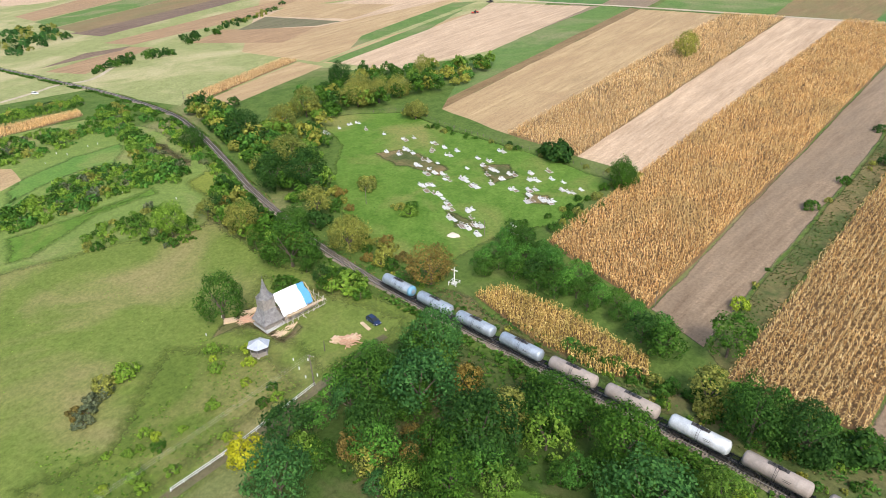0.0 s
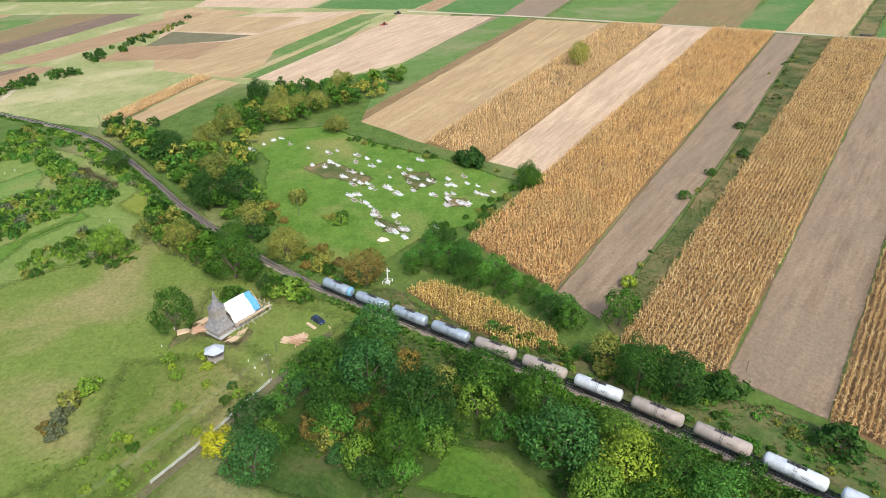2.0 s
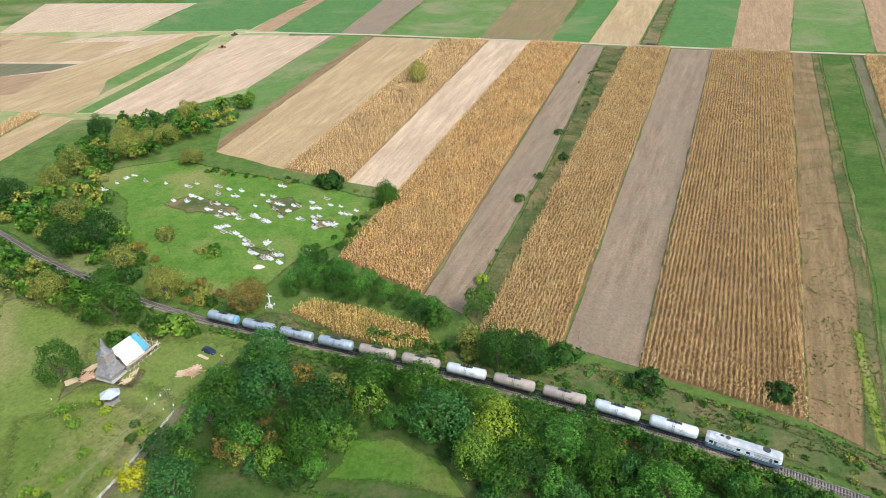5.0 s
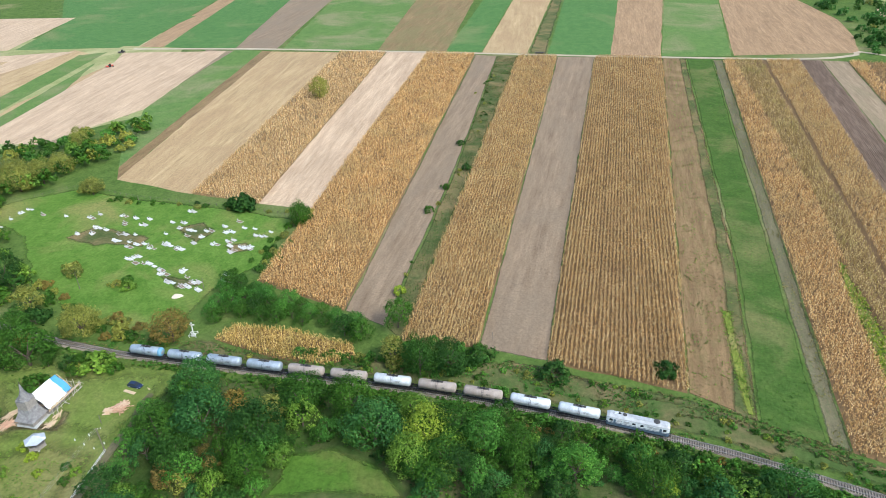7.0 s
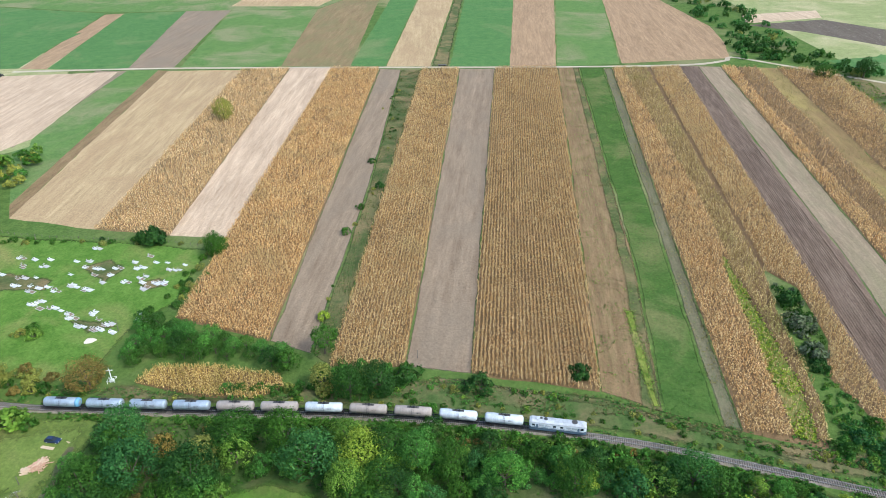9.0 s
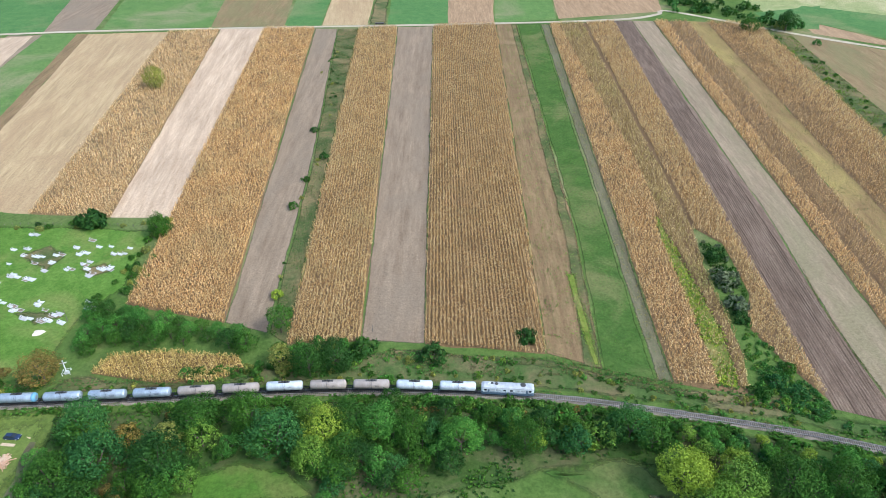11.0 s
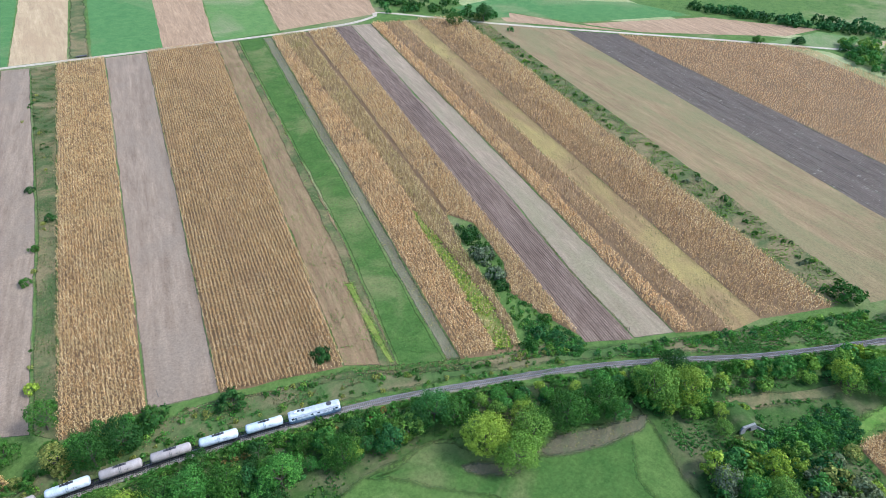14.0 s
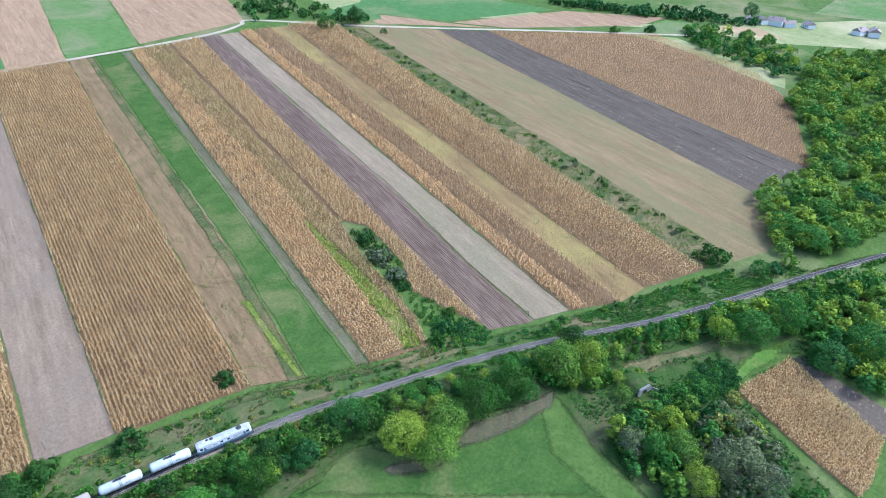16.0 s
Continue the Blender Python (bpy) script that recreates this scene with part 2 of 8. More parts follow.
M_TRACKSOIL = soil_mat("pale_soil", (0.185, 0.134, 0.082), (0.275, 0.206, 0.13), ROWS_TURN, streak=0.9, blot=(0.20, 0.165, 0.088))
M_ROUGHTAN = soil_mat("dry_weeds", (0.15, 0.094, 0.044), (0.225, 0.148, 0.07), ROWS_TURN, tuft=(0.135, 0.122, 0.042), streak=0.9)
M_YELLOW = soil_mat("yellowing_grass", (0.165, 0.105, 0.042), (0.235, 0.155, 0.062), ROWS_TURN, tuft=(0.20, 0.155, 0.048), blot=(0.27, 0.205, 0.062))
M_CORNSOIL = soil_mat("corn_litter", (0.11, 0.066, 0.029), (0.19, 0.12, 0.056), ROWS_TURN)
M_DARKSOIL = soil_mat("dark_soil", (0.074, 0.054, 0.038), (0.125, 0.094, 0.066), 0.1, tuft=(0.11, 0.10, 0.06), fleck=(0.27, 0.23, 0.16))
M_OLIVE = soil_mat("olive_stubble", (0.165, 0.107, 0.05), (0.225, 0.155, 0.072), 0.1, tuft=(0.165, 0.145, 0.052), streak=0.9, blot=(0.16, 0.136, 0.054))
M_CROP2 = grass_mat("light_green_crop", (0.085, 0.145, 0.04), (0.12, 0.182, 0.052), (0.19, 0.19, 0.09), 0.02, 0.52)
# paler, bluer than green_crop: haze over the distance put into the colour
M_FARGREEN = grass_mat("hazy_far_green_crop", (0.065, 0.135, 0.04), (0.095, 0.17, 0.052), (0.16, 0.18, 0.075), 0.012, 0.6)
M_ROADDIRT = soil_mat("dirt_road", (0.32, 0.26, 0.18), (0.44, 0.37, 0.27), 1.5)
M_CORN = leaf_mat("dry_corn", (0.37, 0.182, 0.066), (0.65, 0.378, 0.158), (0.9, 0.65, 0.36), 0.2, (0.46, 0.35, 0.155))
M_CORNP = leaf_mat("pale_thin_corn", (0.38, 0.205, 0.085), (0.68, 0.42, 0.20), (0.95, 0.73, 0.45), 0.2, (0.52, 0.36, 0.18))
M_CORNB = leaf_mat("brown_corn", (0.35, 0.172, 0.064), (0.62, 0.352, 0.15), (0.88, 0.635, 0.36), 0.2, (0.40, 0.25, 0.12))

M_CORND = leaf_mat("dull_brown_corn", (0.21, 0.118, 0.052), (0.41, 0.245, 0.118), (0.64, 0.44, 0.24), 0.2, (0.26, 0.19, 0.09))
M_CORNL = leaf_mat("patchy_green_corn", (0.22, 0.145, 0.05), (0.44, 0.29, 0.115), (0.74, 0.56, 0.29), 0.2, (0.23, 0.25, 0.06))
M_BANKSOIL = soil_mat("bare_bank_soil", (0.07, 0.066, 0.032), (0.115, 0.096, 0.052), 0.9, tuft=(0.07, 0.10, 0.03))


def corn(poly, mat, label, way, per=0.75, step=0.75, tall=2.2, gap=0.0, holes=(), wide=1.0, spread=1.0):
    """A stand of ripe maize: plants in rows, each a stalk with arching leaves and a tassel."""
    px = np.array([p[0] for p in poly])
    py = np.array([p[1] for p in poly])
    d = np.array([math.sin(way), math.cos(way)])
    s = np.array([d[1], -d[0]])
    a, c = px * d[0] + py * d[1], px * s[0] + py * s[1]
    rows = np.arange(c.min(), c.max(), per)
    along = np.arange(a.min(), a.max(), step)
    R, A = np.meshgrid(rows, along)
    R = R + RNG.normal(0, 0.1, R.shape)
    A = A + RNG.uniform(-0.5, 0.5, A.shape) * step
    x, y = (R * s[0] + A * d[0]).ravel(), (R * s[1] + A * d[1]).ravel()
    far_off = np.clip((y - 200) / 280, 0, 1)
    sparse = np.sin(x * 0.16 + 1.9 * np.sin(y * 0.07)) + np.sin(y * 0.11 + 1.4 * np.sin(x * 0.13))
    keep = inside(x, y, poly) & (RNG.random(x.size) > gap + 0.42 * far_off + 0.12 * (sparse > 1.1))
    for h in holes:
        keep &= ~inside(x, y, h)
    x, y = x[keep], y[keep]
    n = x.size
    grow = 1 + 0.28 * far_off[keep]
    H = tall * RNG.normal(1, 0.1, n).clip(0.6, 1.3) * (1 - 0.1 * (sparse[keep] > 0.9))
    z = gz(x, y) + 0.02
    base = np.stack([x, y, z], 1)
    V = []
    yaw = RNG.uniform(0, math.tau, n)
    lean = RNG.normal(0, 0.12, (n, 2)) * H[:, None]
    # stalk with tassel: a slim upright blade
    w = 0.055 * wide
    sx, sy = np.cos(yaw) * w, np.sin(yaw) * w
    top = base + np.stack([lean[:, 0], lean[:, 1], H], 1)
    off = np.stack([sx, sy, 0 * sx], 1)
    V.append(np.stack([base - off, base + off, top + off * 0.9, top - off * 0.9], 1))
    for k in range(4):
        a0 = yaw + k * 1.57 + RNG.normal(0, 0.35, n)
        h0 = H * (0.34 + 0.16 * k + RNG.normal(0, 0.04, n))
        ln = H * RNG.uniform(0.16, 0.3, n) * wide * spread * grow
        o = np.stack([np.cos(a0), np.sin(a0), 0 * a0], 1)
        sd = np.stack([-np.sin(a0), np.cos(a0), 0 * a0], 1) * (0.1 * wide * grow)[:, None]
        root = base + np.stack([lean[:, 0] * h0 / H, lean[:, 1] * h0 / H, h0], 1)
        mid = root + o * (ln * 0.55)[:, None]
        mid[:, 2] += ln * RNG.uniform(0.15, 0.5, n)
        tip = root + o * ln[:, None]
        tip[:, 2] -= ln * RNG.uniform(-0.1, 0.7, n)
        V.append(np.stack([root, mid - sd, tip, mid + sd], 1))
    verts = np.concatenate([v.reshape(-1, 3) for v in V])
    quads = np.arange(len(verts)).reshape(-1, 4)
    ob = new("corn_stand", tris_mesh("corn_stand", verts, quads, mat))
    return tagged(ob, label, "corn", kind="stuff")


def furrows(l, r, count, high, mat, label):
    """Ridges of turned soil along a strip, uneven in height."""
    root = tagged(new("furrows"), label, "furrows", kind="structure")
    n = 60
    for k in range(count):
        v, q = [], []
        f0 = (k + 0.5) / count
        wd = 0.38 / count
        for j in range(n + 1):
            t = j / n
            a = (l[0][0] + (l[-1][0] - l[0][0]) * t, l[0][1] + (l[-1][1] - l[0][1]) * t)
            b = (r[0][0] + (r[-1][0] - r[0][0]) * t, r[0][1] + (r[-1][1] - r[0][1]) * t)
            for f, h in ((f0 - wd, 0.0), (f0 + RNG.normal(0, 0.2 / count), high * RNG.uniform(0.1, 1.4)), (f0 + wd, 0.0)):
                x, y = a[0] + (b[0] - a[0]) * f, a[1] + (b[1] - a[1]) * f
                v.append((x, y, float(gz(x, y)) + 0.12 + h))
        for j in range(n):
            o = 3 * j
            q += [(o, o + 1, o + 4, o + 3), (o + 1, o + 2, o + 5, o + 4)]
        new("ridge", tris_mesh("ridge", np.array(v), np.array(q), mat)).parent = root


def strip_way(a, b):
    return math.atan2(a[0] - b[0], a[1] - b[1])


def quad(l, r):
    """A strip's outline between its western and eastern edge, each listed from the far end to the near end."""
    return [*l, *reversed(r)]


# strip edges from far road (first) to railway (last)
E1, E2, E3 = [(-254, 501), (-250.8, 336)], [(-228, 499), (-212, 268)], [(-219, 497), (-204, 254)]
E4, E5 = [(-159, 495), (-157.5, 241.7)], [(-120.7, 497), (-121.5, 235)]
E6, E7 = [(-87.1, 495), (-95.7, 232), (-97.5, 176)], [(-48.1, 490), (-60.5, 162)]
E8 = [(-30.7, 487), (-36.9, 283), (-44.7, 155)]
E9, E10 = [(-14.3, 486), (-37.8, 149)], [(15.6, 486), (-13.5, 148)]
E11, E12 = [(43.7, 485), (8.2, 144)], [(92.8, 485.5), (47.1, 135)]
E13 = [(109.5, 483), (76.4, 200.8), (63.8, 126)]
E14, E15 = [(127.5, 479), (79, 120)], [(134.5, 478), (84, 118.5)]
E16L = [(162.0, 476.8), (125.9, 198.9), (118.5, 171.3), (114.4, 146.6), (111.1, 126.9), (105.7, 113.2)]
E16R = [(162.0, 476.8), (125.9, 198.9), (133.1, 186.1), (128.3, 155.8), (119.4, 139.3), (122.8, 122.2), (127.8, 106.7)]
E17, E18 = [(186.5, 479.6), (127.1, 103.7)], [(201.8, 479.4), (161.9, 202.5), (149.6, 140), (146.5, 117.4), (144.0, 96.3)]
E19, E20 = [(218.8, 477), (159.6, 91)], [(245, 473), (179.4, 81.2)]
E21, E22, E23 = [(258.7, 469), (194.1, 80.4)], [(276.4, 467), (211.9, 75.4)], [(295.8, 456), (224.8, 70.8)]
E24 = [(308, 436), (244.6, 69.4)]
E25, E26 = [(356.5, 389), (306.5, 88.6)], [(389.2, 362), (356.7, 80)]

field("field_1", quad(E1, E2), M_CROP2, "green strip of grass between stubble fields")
field("field_2", quad(E2, E3), M_ROUGHTAN, "narrow dry weedy margin between fields")
field("field_3", quad(E3, E4), M_STUBBLE, "tan mown stubble field")
field("field_4", quad(E4, E5), M_ROUGHTAN, "littered soil under standing corn")
field("field_5", quad(E5, E6[:2]), M_PALE, "pale pinkish harvested stubble strip")
field("field_6", quad(E6, E7), M_CORNSOIL, "littered soil under standing corn")
field("field_7", quad(E7, E8), M_DIRT, "bare brown harrowed strip with wheel marks", rim=1.2)
field("field_8", quad(E8, E9), M_ROUGH, "weedy green and brown strip", rim=1.2)
field("field_9", quad(E9, E10), M_CORNSOIL, "littered soil under standing corn")
field("field_10", quad(E10, E11), M_DIRT, "bare grey-brown harrowed strip with wheel marks", rim=1.2)
field("field_11", quad(E11, E12), M_CORNSOIL, "littered soil under standing corn")
field("field_12", quad(E12, E13), M_ROUGHTAN, "dry weedy strip with green tufts", rim=1.2)
field("field_13", quad(E13, E14), M_GREEN, "bright green strip of young grass", rim=1.2)
field("field_14", quad(E14, E15), M_DIRTW, "grey-brown weedy margin strip", rim=1.2)
field("field_15", quad(E15, E17), M_CORNSOIL, "littered soil under standing corn")
field("field_16", quad(E17, E18), M_PLOW, "dark brown ploughed strip with furrows")
field("field_17", quad(E18, E19), M_TRACKSOIL, "pale bare soil strip with wheel marks", rim=1.2)
field("field_18", quad(E19, E20), M_CORNSOIL, "littered soil under standing corn")
field("field_19", quad(E20, E21), M_YELLOW, "yellow-brown dying grass strip")
field("field_20", quad(E21, E23), M_CORNSOIL, "littered soil under standing corn")
field("field_21", quad(E23, E24), M_ROUGH, "weedy green and brown margin")
field("field_22", [E24[0], E25[0], E25[1], *[(302.6, 83.1), (286.1, 69.8), (272.3, 60.9), (260.1, 59.0), (240.9, 64.9)], E24[1]], M_OLIVE, "olive-brown mown stubble field")
field("field_23", quad(E25, E26), M_DARKSOIL, "dark grey tilled soil strip")
field("field_24", [*E26, *[(361.5, 80.3), (444.4, 126.6), (485.0, 169.4), (504.3, 269.7)]], M_CORNSOIL, "littered soil under low brown corn")

field("field_lens", [(125.9, 198.9), (133.1, 186.1), (128.3, 155.8), (119.4, 139.3), (122.8, 122.2), (127.8, 106.7), (127.3, 102.4), (104.7, 112.1), (111.1, 126.9), (114.4, 146.6), (118.5, 171.3)], M_GROUND, "green overgrown hollow inside the corn")
field("field_verge", [(-3.1, 143.2), (7.6, 142.2), (21.5, 137.7), (47.1, 133.5), (63.5, 125.2), (82.3, 117.8), (103.7, 112.2), (126.9, 108.8), (122.4, 102.2), (81.2, 111.5), (53.8, 120.2), (20.9, 132.5), (-3.2, 138.7)], M_ROUGH, "brown and green weedy verge at the field ends", rim=2.2)
LINE_F = [(56.9, 484), (58.0, 484), (22.4, 142), (21.3, 142)]
LINE_J = [(160.5, 476.3), (163.6, 477.3), (127.2, 199.1), (125.0, 199.0)]
MID_J = [(141.4, 480.2), (128.7, 331.2), (123.3, 261.8), (114.1, 199.5), (108.4, 157.4), (103.4, 129.2), (99.4, 115.8)]
WEED_J = [(113.3, 210.1), (114.9, 206.5), (112.1, 170.4), (109.8, 137.2), (103.2, 113.4), (97.0, 116.3), (100.9, 137.0), (106.2, 170.2), (109.3, 192.1)]
field("field_12_edge", [(104, 483.5), (70.5, 200.8), (57.5, 128.5), *reversed(E13)], M_ROUGH, "greener weedy edge of the dry strip", rim=1.8)
ENDS = [(64.5, 175.5), (68.3, 174.6), (65.9, 148.4), (63.5, 127.9), (61.1, 128.6), (61.7, 146.9)]
field("field_ends", ENDS, M_WEEDS, "yellow-green weeds at the strip's end", rim=1.6)
HOLE = [(41.5, 146.6), (45.7, 144.7), (43.7, 136.8), (40.2, 137.7), (39.2, 140.6)]
corn(quad(E4, E5), M_CORNP, "thin pale dry corn in rows", strip_way(E4[0], E4[1]), 1.2, 0.8, tall=1.9, wide=1.35, gap=0.04)
corn(quad(E6, E7), M_CORN, "tall dry golden corn in rows", strip_way(E7[0], E7[1]), 1.2, 0.7, wide=1.4)
corn(quad(E9, E10), M_CORN, "tall dry golden corn in rows", strip_way(E9[0], E9[1]), 1.2, 0.7, wide=1.4)
corn(quad(E11, E12), M_CORNB, "dry pale brown corn in clear rows", strip_way(E11[0], E11[1]), 1.32, 0.46, wide=1.35, holes=[HOLE, LINE_F], spread=0.82)
corn(quad(E15, MID_J), M_CORN, "tall dry golden corn in rows", strip_way(E15[0], E15[1]), 1.3, 0.68, wide=1.4, gap=0.06, holes=[WEED_J])
corn(quad(MID_J, E16L), M_CORNL, "dry corn with yellow-green patches", strip_way(E15[0], E15[1]), 1.3, 0.72, wide=1.4, gap=0.1, holes=[WEED_J, LINE_J])
corn(quad(E16R, E17), M_CORN, "tall golden corn beside the ploughed strip", strip_way(E17[0], E17[1]), 1.3, 0.7, wide=1.4, gap=0.06, holes=[LINE_J])
field("field_weeds", WEED_J, M_WEEDS, "yellow-green weeds between corn rows", rim=1.5)
corn(WEED_J, M_CORNL, "stray corn plants among weeds", strip_way(E15[0], E15[1]), 1.3, 1.6, wide=1.3, gap=0.3)
MID_18, MID_18B = [(228, 475.6), (166.5, 87.6)], [(229, 475.5), (168, 87)]
corn(quad(E19, MID_18), M_CORN, "dry golden corn in rows", strip_way(E19[0], E19[1]), 1.3, 0.9, wide=1.45, gap=0.06)
corn(quad(MID_18B, E20), M_CORND, "dull brown withered corn", strip_way(E19[0], E19[1]), 1.3, 1.05, wide=1.4, gap=0.2)
corn(quad(E21, E22), M_CORND, "thin brown corn in rows", strip_way(E21[0], E21[1]), 1.35, 1.0, wide=1.5, gap=0.12)
corn(quad(E22, E23), M_CORN, "dry golden corn in rows", strip_way(E22[0], E22[1]), 1.3, 1.0, wide=1.5)

# ---- fields beyond the road and to the west ----
ROAD_FAR = [(-347.9, 503.1), (-280.5, 504.1), (-211.9, 503.5), (-73.6, 495.8), (62.1, 486.6), (187.5, 482.9), (228.4, 492.7), (242.1, 500.0)] + [(310.0, 434.5), (368.8, 384.5), (445.0, 322.3), (535.7, 244.1)]


def ribbon(name, path, width, mat, label, category="road", lift=0.01):
    """A strip of even width along a path on the hillside."""
    LIFT[0] += 0.001
    v, f = [], []
    n = len(path)
    for i, (x, y) in enumerate(path):
        (xa, ya), (xb, yb) = path[max(0, i - 1)], path[min(n - 1, i + 1)]
        d = math.hypot(xb - xa, yb - ya)
        w = width * (0.5 + RNG.normal(0, 0.03))
        ox, oy = -(yb - ya) / d * w, (xb - xa) / d * w
        for s in (1, -1):
            px, py = x + ox * s, y + oy * s
            v.append((px, py, float(gz(px, py)) + LIFT[0] + lift))
        if i:
            f.append((2 * i - 2, 2 * i - 1, 2 * i + 1, 2 * i))
    return tagged(new(name, mesh_of(name, v, f, mat)), label, category, kind="structure")


def curve_through(points, step):
    """Points at even steps along a smooth curve."""
    p = [Vector((*q, 0)) for q in points]
    p = [p[0] * 2 - p[1], *p, p[-1] * 2 - p[-2]]
    out = []
    for i in range(1, len(p) - 2):
        for k in range(20):
            t = k / 20
            a, b, c, d = p[i - 1:i + 3]
            out.append(0.5 * ((2 * b) + (c - a) * t + (2 * a - 5 * b + 4 * c - d) * t * t + (3 * b - a - 3 * c + d) * t ** 3))
    out.append(p[-2])
    res, left = [out[0]], step
    for a, b in zip(out, out[1:]):
        d = (b - a).length
        while d >= left:
            a = a + (b - a) * (left / d)
            d -= left
            left = step
            res.append(a)
        left -= d
    return [(q.x, q.y) for q in res]


